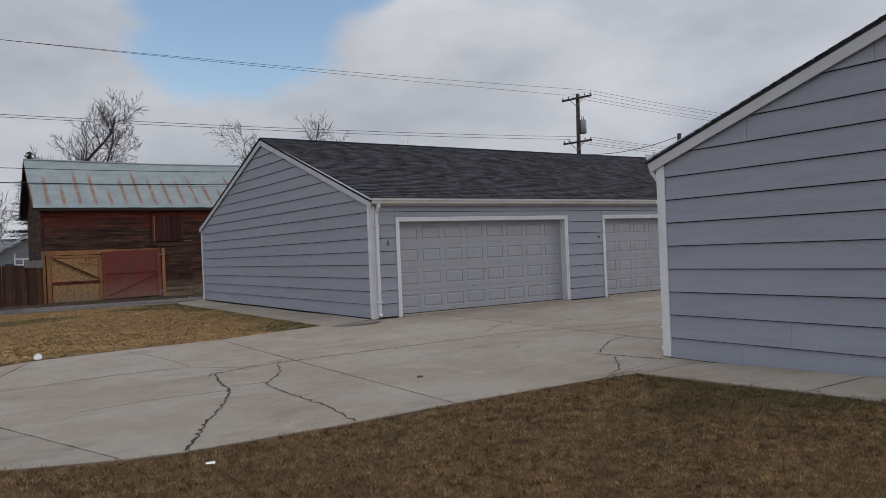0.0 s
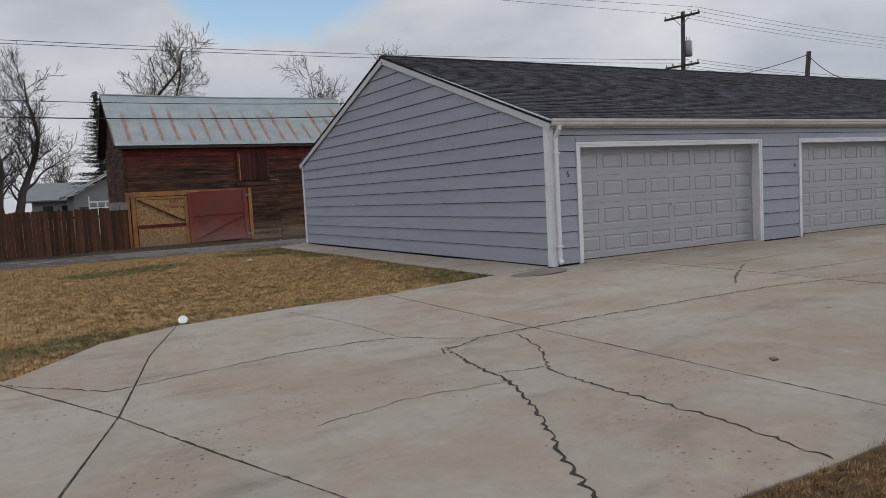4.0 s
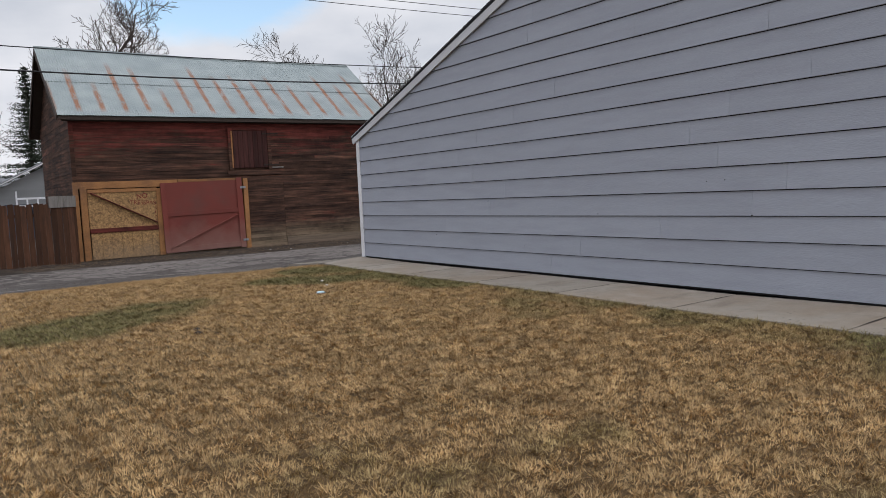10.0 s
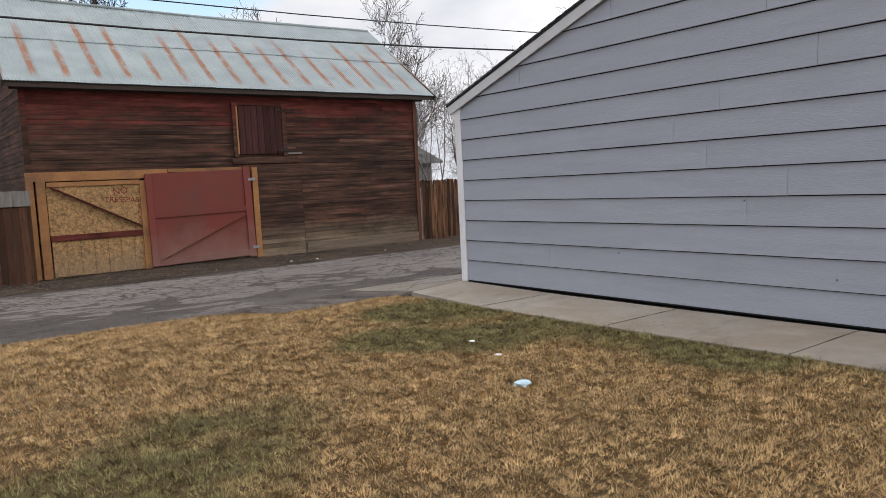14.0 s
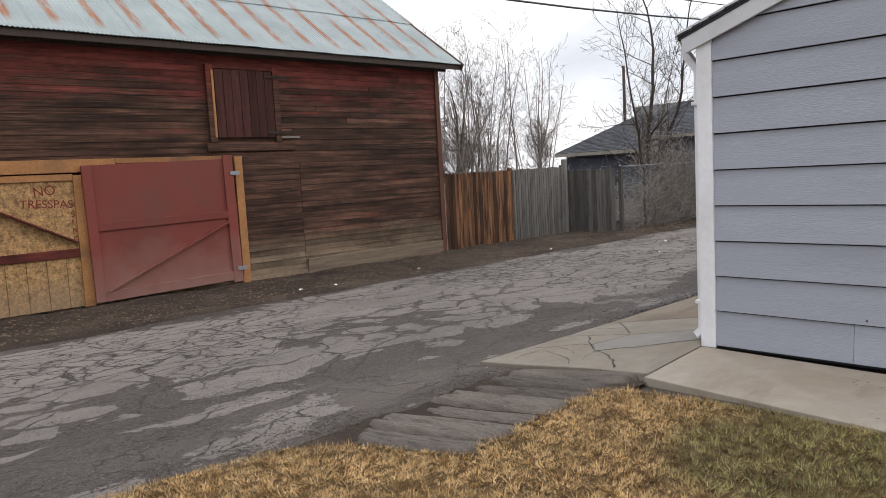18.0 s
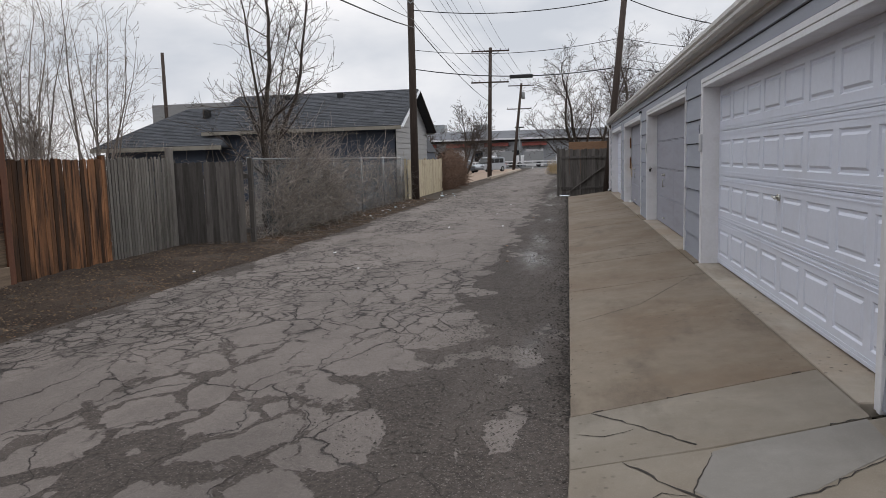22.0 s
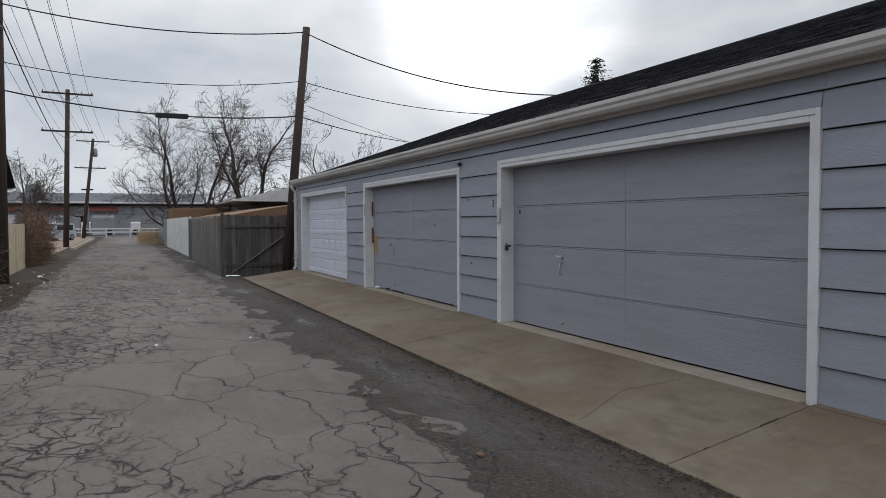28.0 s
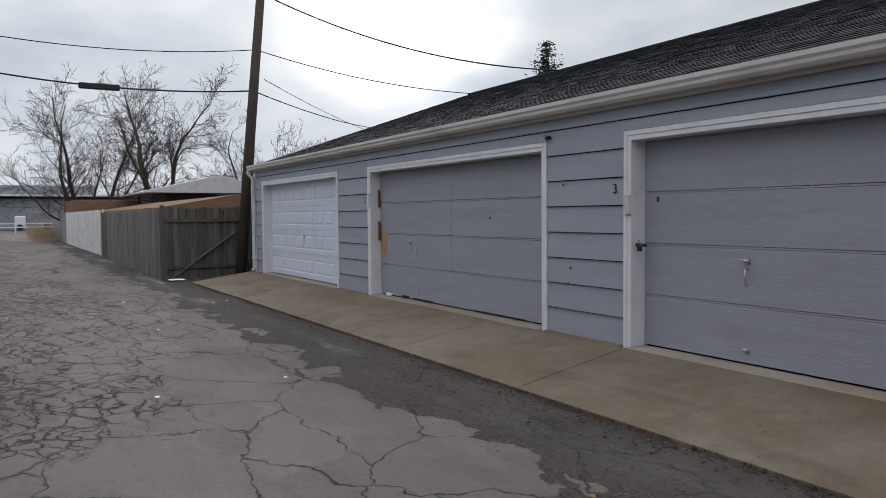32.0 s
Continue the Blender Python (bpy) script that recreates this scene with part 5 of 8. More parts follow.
def rusty_tin():
    m = bpy.data.materials.new("galvanised_roof_with_rust_streaks")
    m.use_nodes = True
    n, l = m.node_tree.nodes, m.node_tree.links
    b = n["Principled BSDF"]
    geo = n.new("ShaderNodeNewGeometry")
    sep = n.new("ShaderNodeSeparateXYZ")
    l.new(geo.outputs["Position"], sep.inputs[0])

    def nz(scale, stretch, detail=4):
        mp = n.new("ShaderNodeMapping")
        mp.inputs["Scale"].default_value = stretch
        l.new(geo.outputs["Position"], mp.inputs[0])
        t = n.new("ShaderNodeTexNoise")
        t.inputs["Scale"].default_value, t.inputs["Detail"].default_value = scale, detail
        l.new(mp.outputs[0], t.inputs["Vector"])
        return t.outputs[0]

    def rg(s, a, b_, lo=0.0, hi=1.0):
        t = n.new("ShaderNodeMapRange")
        t.inputs["From Min"].default_value, t.inputs["From Max"].default_value, t.inputs["To Min"].default_value, t.inputs["To Max"].default_value = a, b_, lo, hi
        l.new(s, t.inputs["Value"])
        return t.outputs[0]

    def m2(op, a, b_):
        t = n.new("ShaderNodeMath")
        t.operation = op
        for i, s in enumerate((a, b_)):
            if isinstance(s, (int, float)):
                t.inputs[i].default_value = s
            else:
                l.new(s, t.inputs[i])
        return t.outputs[0]
    # rust runs down along the nailed lap of each sheet, from a height of its own to a hand above the eave
    wob = m2("MULTIPLY", m2("SUBTRACT", nz(2.2, (1, 0.6, 0.6), 5), 0.5), 0.05)
    lane = m2("DIVIDE", m2("ADD", m2("SUBTRACT", sep.outputs["X"], 3.635), wob), 0.6504)
    dist = m2("ABSOLUTE", m2("SUBTRACT", m2("FRACT", lane, 0.0), 0.5), 0.0)
    own = n.new("ShaderNodeTexWhiteNoise")
    own.noise_dimensions = "1D"
    l.new(m2("FLOOR", lane, 0.0), own.inputs["W"])
    head = rg(own.outputs["Value"], 0.0, 1.0, 5.05, 6.15)
    along = m2("MULTIPLY", rg(m2("SUBTRACT", head, sep.outputs["Z"]), -0.05, 0.45), rg(sep.outputs["Z"], 4.10, 4.28))
    streak = rg(dist, 0.06, 0.155, 1.0, 0.0)
    streak = m2("MULTIPLY", m2("MULTIPLY", streak, along), rg(nz(4, (2.5, 0.9, 0.9), 6), 0.32, 0.52, 0.25, 1.0))
    cl = n.new("ShaderNodeMix")
    cl.data_type = "RGBA"
    cl.inputs["A"].default_value, cl.inputs["B"].default_value = (0.205, 0.243, 0.245, 1), (0.280, 0.317, 0.315, 1)
    l.new(rg(nz(1.6, (1, 1, 1)), 0.3, 0.7), cl.inputs["Factor"])
    rc = n.new("ShaderNodeMix")
    rc.data_type = "RGBA"
    rc.inputs["A"].default_value, rc.inputs["B"].default_value = (0.37, 0.15, 0.07, 1), (0.24, 0.095, 0.045, 1)
    l.new(nz(4, (1, 1, 1)), rc.inputs["Factor"])
    mx = n.new("ShaderNodeMix")
    mx.data_type = "RGBA"
    l.new(m2("MULTIPLY", streak, 0.85), mx.inputs["Factor"])
    l.new(cl.outputs["Result"], mx.inputs["A"])
    l.new(rc.outputs["Result"], mx.inputs["B"])
    l.new(mx.outputs["Result"], b.inputs["Base Color"])
    b.inputs["Metallic"].default_value = 0.25
    l.new(rg(streak, 0, 1, 0.55, 0.9), b.inputs["Roughness"])
    return m


TIN = rusty_tin()


def tin_sheets(parent, x0, x1, ya, za, yb, zb, pitch=0.0687, amp=0.009, sheet=0.74, mat=None, sag=0.0):
    """Corrugated sheets laid side by side, each a piece."""
    x, k = x0, 0
    while x < x1 - 0.05:
        xe = min(x + sheet, x1)
        verts, faces = [], []
        n_ = max(2, int((xe + 0.03 - x) / pitch * 6))
        rows = 9
        for i in range(n_ + 1):
            xx = x + (xe + 0.03 - x) * i / n_
            for j in range(rows):
                t = j / (rows - 1)
                dip = -sag * math.sin(math.pi * (xx - x0) / (x1 - x0)) * t
                verts.append((xx, ya + (yb - ya) * t, za + (zb - za) * t + amp * math.sin(2 * math.pi * xx / pitch) + 0.006 * (k % 2) + dip))
        for i in range(n_):
            for j in range(rows - 1):
                a = i * rows + j
                faces.append((a, a + rows, a + rows + 1, a + 1))
        raw("roof_sheet", verts, faces, mat or TIN, parent, smooth=True)
        x = xe
        k += 1


ya, za = BY - 0.36, BEAVE - 0.06
mid_y, mid_z = (ya + BRIDGE_Y) / 2, (za + BRIDGE_Z) / 2
tin_sheets(barn, BX0 - 0.35, BX1 + 0.55, ya, za, mid_y, mid_z)
tin_sheets(barn, BX0 - 0.35, BX1 + 0.55, mid_y - 0.12, mid_z - 0.08 + 0.012, BRIDGE_Y, BRIDGE_Z + 0.012, sag=0.05)
tin_sheets(barn, BX0 - 0.35, BX1 + 0.55, BBACK + 0.36, za, BRIDGE_Y, BRIDGE_Z, sag=0.05)
bm = bmesh.new()
for k, y0_, y1_, z0_ in ((0, ya + 0.05, BRIDGE_Y, za), (1, BBACK + 0.3, BRIDGE_Y, za)):
    prism(bm, [(y0_, z0_ - 0.12), (y0_, z0_ - 0.02), (y1_, BRIDGE_Z - 0.085), (y1_, BRIDGE_Z - 0.17)], "x", BX0 - 0.3, BX1 + 0.5)
part("roof_deck", bm, POLE, barn)
bm = bmesh.new()
tube(bm, [(BX0 - 0.35, BRIDGE_Y, BRIDGE_Z + 0.01), ((BX0 + BX1) / 2, BRIDGE_Y, BRIDGE_Z - 0.04), (BX1 + 0.55, BRIDGE_Y, BRIDGE_Z + 0.01)], 0.05, 8)
part("ridge_cap", bm, TIN, barn)
for x in (BX0 - 0.34, BX1 + 0.5):
    for y_ in (ya, BBACK + 0.3):
        bm = bmesh.new()
        beam(bm, (x, y_, za - 0.07), (x, BRIDGE_Y, BRIDGE_Z - 0.1), 0.04, 0.16)
        part("rake_board", bm, POLE, barn)

# hay door
hay = thing("hay_door", "dark red plank loft door with long strap hinges", "loft door")
for i in range(7):
    x = 8.42 + i * 0.165
    boxed("plank", (x, x + 0.158, BY - 0.075 - r.uniform(0, 0.008), BY - 0.045, 2.42, 3.62), HAY, hay, bevel=0.003)
for d, mat in (((8.26, 8.40, BY - 0.085, BY - 0.03, 2.34, 3.70), BARN), ((9.58, 9.70, BY - 0.085, BY - 0.03, 2.34, 3.70), BARN), ((8.40, 9.58, BY - 0.085, BY - 0.03, 3.625, 3.70), BARN), ((8.2, 10.0, BY - 0.06, BY - 0.03, 2.18, 2.335), BARN), ((8.35, 8.395, BY - 0.10, BY - 0.087, 2.42, 3.6), NEWWOOD)):
    boxed("frame_board", d, mat, hay, bevel=0.004)
for z in (2.5, 3.52):
    boxed("strap_hinge", (9.4, 9.95, BY - 0.1, BY - 0.088, z - 0.02, z + 0.03), IRON, hay, "long iron strap hinge", bevel=0.003)
boxed("pale_slat", (9.62, 10.1, BY - 0.075, BY - 0.05, 2.40, 2.44), FENCE_GREY, hay, "loose pale slat", bevel=0.003)

# left gate of strand board, right gate painted red
gate_l = thing("plank_gate", "strand board gate in orange lumber framing with a painted warning", "gate")
gy = BY - 0.10
boxed("panel", (3.98, 5.98, gy - 0.012, gy, 0.72, 1.84), OSB, gate_l, "strand board panel", bevel=0.002)
for i in range(7):
    boxed("plank", (4.0 + i * 0.283, 4.0 + (i + 1) * 0.283 - 0.006, gy - 0.012, gy, -0.18, 0.60), OSB, gate_l, bevel=0.002)
for d in ((3.60, 3.74, gy - 0.06, gy + 0.03, -0.2, 2.10), (3.78, 3.96, gy - 0.068, gy + 0.03, -0.2, 1.98), (5.9, 6.06, gy - 0.05, gy + 0.03, -0.2, 1.86)):
    boxed("post", d, NEWWOOD, gate_l, bevel=0.004)
boxed("header", (3.72, 6.55, gy - 0.062, gy + 0.03, 1.90, 2.10), NEWWOOD, gate_l, bevel=0.004)
boxed("rail", (3.98, 5.9, gy - 0.045, gy - 0.012, 0.60, 0.73), BARN_RED, gate_l, bevel=0.004)
boxed("rail", (3.98, 5.9, gy - 0.045, gy - 0.012, 1.78, 1.88), NEWWOOD, gate_l, bevel=0.004)
bm = bmesh.new()
beam(bm, (4.05, gy - 0.05, 1.78), (5.88, gy - 0.05, 0.82), 0.03, 0.11, up=(0, 1, 0))
part("brace", bm, BARN_RED, gate_l)


def lettering(parent, name, body, x, y, z, size, mat, side="S", turn=0.0, align="LEFT"):
    """Flat lettering that stands on a wall facing side."""
    cu = bpy.data.curves.new(name, "FONT")
    cu.body, cu.size, cu.extrude, cu.align_x = body, size, 0.001, align
    ob = bpy.data.objects.new(name, cu)
    scene.collection.objects.link(ob)
    dg = bpy.context.evaluated_depsgraph_get()
    me = bpy.data.meshes.new_from_object(ob.evaluated_get(dg))
    bpy.data.objects.remove(ob)
    me.materials.clear()
    me.materials.append(mat)
    t = new(name, me)
    t.parent = parent
    t.matrix_basis = {"S": pose(x, y, z, 90, 0, 0), "N": pose(x, y, z, 90, 0, 180), "W": pose(x, y, z, 90, 0, -90)}[side] @ pose(0, 0, 0, 0, 0, turn)
    return t


lettering(gate_l, "lettering", "NO", 5.33, gy - 0.0145, 1.56, 0.20, PAINTRED, turn=4)
lettering(gate_l, "lettering", "TRESSPAS", 5.13, gy - 0.0145, 1.40, 0.175, PAINTRED, turn=-3)
lettering(gate_l, "lettering", "S\nI\nN\nG", 5.83, gy - 0.0145, 1.22, 0.13, PAINTRED, turn=0)

gate_r = thing("plank_gate", "dusty red painted plywood gate with a diagonal brace", "gate")
gy2 = gy - 0.07
tiltm = Matrix.Translation((6.05, 0, -0.16)) @ pose(0, 0, 0, 0, -1.0, 0) @ Matrix.Translation((-6.05, 0, 0.16))
for name, d in (("panel", (6.05, 8.55, gy2 - 0.015, gy2, -0.16, 2.0)), ("stile", (6.05, 6.2, gy2 - 0.045, gy2 - 0.017, -0.16, 2.0)), ("stile", (8.42, 8.60, gy2 - 0.045, gy2 - 0.017, -0.2, 2.06)),
                ("rail", (6.2, 8.42, gy2 - 0.045, gy2 - 0.017, 0.96, 1.09)), ("rail", (6.2, 8.42, gy2 - 0.045, gy2 - 0.017, -0.16, 0.0))):
    boxed(name, d, GATE_RED, gate_r, bevel=0.004, m=tiltm)
bm = bmesh.new()
beam(bm, (6.25, gy2 - 0.035, 0.0), (8.4, gy2 - 0.035, 0.93), 0.03, 0.09, up=(0, 1, 0))
part("brace", bm, GATE_RED, gate_r)
for z in (0.05, 1.75):
    boxed("hinge", (8.5, 8.68, gy2 - 0.06, gy2 - 0.047, z, z + 0.07), STEEL, gate_r, "steel strap hinge", bevel=0.003)
boxed("gate_post", (8.63, 8.78, gy - 0.07, BY - 0.03, -0.25, 2.08), NEWWOOD, None, bevel=0.004)
tagged(bpy.data.objects["gate_post"], "orange weathered lumber gate post on the barn wall", "post")
# added filler board; its dark wood stands in for the dark gap
boxed("header_backing", (6.02, 8.62, gy - 0.012, BY - 0.03, 1.80, 2.09), BARN, None, bevel=0.002)
tagged(bpy.data.objects["header_backing"], "dark worn board added to fill the gap above the red gate", "board")
boxed("header_board", (6.56, 8.5, gy - 0.05, BY - 0.03, 2.02, 2.10), NEWWOOD, None, bevel=0.004)
tagged(bpy.data.objects["header_board"], "pale worn header board above the red gate", "board")


# ---- fences ----
def picket_mesh(name, h, w, mat, seed, notch=True):
    r_ = random.Random(seed)
    bm = bmesh.new()
    c = 0.025 if notch else 0.003
    out = [(-w / 2, 0), (w / 2, 0), (w / 2, h - c - r_.uniform(0, 0.02)), (w / 2 - c, h), (-w / 2 + c, h - r_.uniform(0, 0.015)), (-w / 2, h - c)]
    prism(bm, out, "y", -0.009, 0.009)
    return finish(bm, name, mat)


def picket_fence(name, label, a, b, h, mat, z=-0.22, w=0.14, gap=0.008, seed=1, rails=True, post_every=2.4, face=1, ragged=0.02, posts=True, notch=True, z2=None, skip=0.0):
    """Upright pickets on rails and posts, from a to b."""
    f = thing(name, label, "fence")
    r_ = random.Random(seed)
    meshes = [picket_mesh("picket", h, w, mat, seed * 10 + i, notch) for i in range(4)]
    a, b = Vector(a), Vector(b)
    d = (b - a).normalized()
    ang = math.degrees(math.atan2(d.y, d.x))
    n_ = int((b - a).length / (w + gap))
    nrm = Vector((d.y, -d.x)) * face
    z2 = z if z2 is None else z2
    for i in range(n_):
        if r_.random() < skip:
            continue
        p = a + d * ((i + 0.5) * (w + gap)) + nrm * r_.uniform(0.0, 0.006)
        zz = z + (z2 - z) * i / max(1, n_) + r_.uniform(-ragged, ragged)
        piece("picket", r_.choice(meshes), f, pose(p.x, p.y, zz, 0, r_.uniform(-0.7, 0.7), ang))
    if rails:
        for k in (0.18, 0.82):
            bm = bmesh.new()
            beam(bm, (a.x - nrm.x * 0.03, a.y - nrm.y * 0.03, z + h * k), (b.x - nrm.x * 0.03, b.y - nrm.y * 0.03, z2 + h * k), 0.038, 0.088)
            part("rail", bm, mat, f)
    if posts:
        L = (b - a).length
        k = max(1, round(L / post_every))
        for i in range(k + 1):
            p = a + (b - a) * (i / k) - nrm * 0.095
            part("post", box(bmesh.new(), p.x - 0.045, p.x + 0.045, p.y - 0.045, p.y + 0.045, z - 0.2, z + h + 0.05, 0.005), mat, f)
    return f


picket_fence("picket_fence", "dark red-brown stained picket fence beside the barn", (-16, 36.75), (3.56, 36.75), 1.78, FENCE_BROWN, -0.25, seed=2, ragged=0.03)
boxed("fence_board", (2.9, 3.6, 36.70, 36.738, 1.40, 1.72), FENCE_GREY, None)
tagged(bpy.data.objects["fence_board"], "pale board nailed above the fence end", "board")
picket_fence("picket_fence", "two-tone orange and black weathered picket fence", (13.98, 37.38), (16.45, 37.38), 1.82, FENCE_ORANGE, -0.26, w=0.095, gap=0.006, seed=3, ragged=0.015)
picket_fence("picket_fence", "silver-grey picket fence with uneven tops", (16.5, 37.40), (18.75, 37.50), 1.84, FENCE_GREY, -0.26, w=0.075, gap=0.025, seed=4, ragged=0.03)
picket_fence("picket_fence", "dark weathered privacy fence panel", (18.95, 37.6), (18.98, 35.9), 1.74, FENCE_DARK, -0.27, w=0.14, gap=0.004, seed=5, face=1, ragged=0.006)
boxed("fence_post", (13.86, 13.97, 37.28, 37.40, -0.25, 1.35), FENCE_GREY, None)
tagged(bpy.data.objects["fence_post"], "pale lumber post against the barn corner", "post")
tagged(boxed("fence_post", (18.72, 18.84, 37.45, 37.57, -0.25, 1.78), FENCE_GREY, None), "grey weathered post between two fence panels", "post")
picket_fence("picket_fence", "peeling tan painted plank fence", (34.6, 35.95), (43.5, 36.0), 1.65, FENCE_TAN, -0.24, w=0.14, gap=0.004, seed=6, ragged=0.01)
picket_fence("picket_fence", "dark grey privacy fence jutting to the alley", (34.75, 29.86), (34.85, 27.2), 1.88, FENCE_DARK, -0.22, w=0.14, gap=0.004, seed=7, face=-1, ragged=0.03)
picket_fence("picket_fence", "leaning grey weathered privacy fence along the alley", (34.75, 29.9), (46.5, 29.75), 1.84, FENCE_GREY, -0.22, w=0.14, gap=0.004, seed=8, ragged=0.02, face=-1)
picket_fence("picket_fence", "dark fence end behind the grey fence", (46.5, 29.75), (48.8, 29.7), 1.8, FENCE_DARK, -0.22, seed=9, face=-1)
picket_fence("picket_fence", "peeling white painted fence panel", (49.0, 29.70), (66.8, 29.72), 1.90, FENCE_WHITE, -0.2, w=0.18, gap=0.003, seed=10, ragged=0.04, face=-1)
bm = bmesh.new()
beam(bm, (34.80 - 0.05, 29.7, -0.2), (34.80 - 0.05, 28.0, 1.0), 0.03, 0.09, up=(1, 0, 0))
brace = part("brace_board", bm, FENCE_GREY)
tagged(brace, "grey diagonal brace board leaning on the fence", "board")

# chain-link fence, mesh of crossed wires
def chain_link(a, b, z, h, cell=0.11):
    f = thing("chain_link_fence", "rusty chain-link fence overgrown with dry vines", "fence")
    a, b = Vector(a), Vector(b)
    L = (b - a).length
    d = (b - a) / L
    verts, faces = [], []

    def strip(p, q, rad):
        p, q = Vector(p), Vector(q)
        t = (q - p).normalized()
        u = t.orthogonal().normalized()
        v = t.cross(u)
        k = len(verts)
        for c in (p, q):
            for j in range(3):
                w_ = u * math.cos(2.1 * j) + v * math.sin(2.1 * j)
                verts.append(tuple(c + w_ * rad))
        for j in range(3):
            faces.append((k + j, k + (j + 1) % 3, k + 3 + (j + 1) % 3, k + 3 + j))
    n_ = int((L + h) / cell)
    for i in range(n_):
        for sgn in (1, -1):
            s0 = i * cell - (h if sgn > 0 else 0)
            s1 = s0 + h * sgn
            if sgn < 0:
                s0, s1 = i * cell, i * cell - h
            t0, t1 = 0.0, 1.0
            lo, hi = min(s0, s1), max(s0, s1)
            if hi <= 0 or lo >= L:
                continue
            if s1 != s0:
                ts = sorted(((0 - s0) / (s1 - s0), (L - s0) / (s1 - s0)))
                t0, t1 = max(0, ts[0]), min(1, ts[1])
            p = a + d * (s0 + (s1 - s0) * t0)
            q = a + d * (s0 + (s1 - s0) * t1)
            strip((p.x, p.y, z + h * t0), (q.x, q.y, z + h * t1), 0.0016)
    ob = raw("wire_mesh", verts, faces, STEEL, f, "diamond wire mesh")
    tagged(ob, kind="stuff")
    k = int(L / 2.5)
    for i in range(k + 1):
        p = a + d * (L * i / k)
        part("post", tube(bmesh.new(), [(p.x, p.y, z - 0.2), (p.x, p.y, z + h + 0.05)], 0.025, 8), STEEL, f)
    part("top_rail", tube(bmesh.new(), [(a.x, a.y, z + h), (b.x, b.y, z + h)], 0.018, 8), STEEL, f)


chain_link((19.2, 36.0), (33.4, 35.95), -0.25, 1.75)
# dark slats behind the wire
back = picket_fence("privacy_fence", "dark blue-grey board fence behind the chain link", (21.0, 36.25), (33.4, 36.2), 1.6, material("dark_blue_grey_board", (0.075, 0.08, 0.09), 0.85, var=0.25, scale=2, fine=30, stretch=(6, 6, 0.6), piece=0.12), -0.24, w=0.19, gap=0.004, seed=12)


# ---- utility poles and wires ----
def pole(name, label, x, y, z, h, r0=0.14, r1=0.10, lean=(0, 0), arms=(), can=None):
    """A wooden pole; arms: (height, half length, heading in degrees)."""
    p = thing(name, label, "utility pole", "utility poles")
    top = (x + lean[0], y + lean[1], z + h)
    part("shaft", tube(bmesh.new(), [(x, y, z - 0.3), (x + lean[0] / 2, y + lean[1] / 2, z + h / 2), top], [r0, (r0 + r1) / 2, r1], 10), POLE, p)
    for ah, half, head in arms:
        k = ah / h
        c = Vector((x + lean[0] * k, y + lean[1] * k, z + ah))
        d = Vector((math.cos(radians(head)), math.sin(radians(head)), 0))
        off = Vector((-d.y, d.x, 0)) * 0.13
        bm = bmesh.new()
        beam(bm, c + off - d * half, c + off + d * half, 0.09, 0.12)
        arm = part("crossarm", bm, POLE, p)
        for s in (-1, 1):
            bm = bmesh.new()
            beam(bm, c + off * 1.1 - Vector((0, 0, 0.55)), c + off * 1.1 + d * half * 0.5 * s, 0.02, 0.035, bevel=0)
            part("brace", bm, STEEL, p)
        for s in (-0.95, -0.55, 0.55, 0.95):
            q = c + off + d * half * s
            part("insulator", tube(bmesh.new(), [q + Vector((0, 0, 0.05)), q + Vector((0, 0, 0.12)), q + Vector((0, 0, 0.16)), q + Vector((0, 0, 0.20))], [0.02, 0.045, 0.03, 0.045], 8), STEEL, p)
    if can:
        k = can[0] / h
        c = Vector((x + lean[0] * k + can[1], y + lean[1] * k + can[2], z + can[0]))
        bm = bmesh.new()
        tube(bm, [c, c + Vector((0, 0, 0.08)), c + Vector((0, 0, 0.85)), c + Vector((0, 0, 0.92))], [0.2, 0.24, 0.24, 0.18], 14)
        part("transformer", bm, STEEL, p, "grey transformer can")
        for s in (-0.1, 0.1):
            part("bushing", tube(bmesh.new(), [c + Vector((s, 0, 0.9)), c + Vector((s, 0, 1.15))], [0.035, 0.02], 6), STEEL, p)
    return p


POLE_A = pole("utility_pole", "tall dark pole with crossarm and transformer beside the alley", 34.35, 35.6, -0.25, 11.5, 0.17, 0.12, lean=(0.3, 0), arms=((11.2, 1.15, 100), (8.35, 1.1, 100)), can=(8.9, 0.32, -0.1))
POLE_B = pole("utility_pole", "leaning dark service pole behind the garage", 34.2, 28.05, -0.2, 7.6, 0.15, 0.11, lean=(0.0, -0.72))
POLE_C = pole("utility_pole", "dark pole with two crossarms farther along the alley", 69.3, 36.2, -0.2, 10.9, 0.2, 0.14, lean=(0, -0.3), arms=((10.6, 1.6, 95), (8.0, 1.6, 95)))
POLE_D = pole("utility_pole", "leaning pole with crossarms near the alley's end", 104, 36.6, -0.2, 11.2, 0.22, 0.15, lean=(0.5, -1.2), arms=((10.9, 1.7, 95), (7.9, 1.6, 95)), can=(9.2, 0.2, -0.4))
POLE_E = pole("utility_pole", "short thin pole behind the fenced yard", 44.5, 52.0, 0, 7.8, 0.12, 0.09)


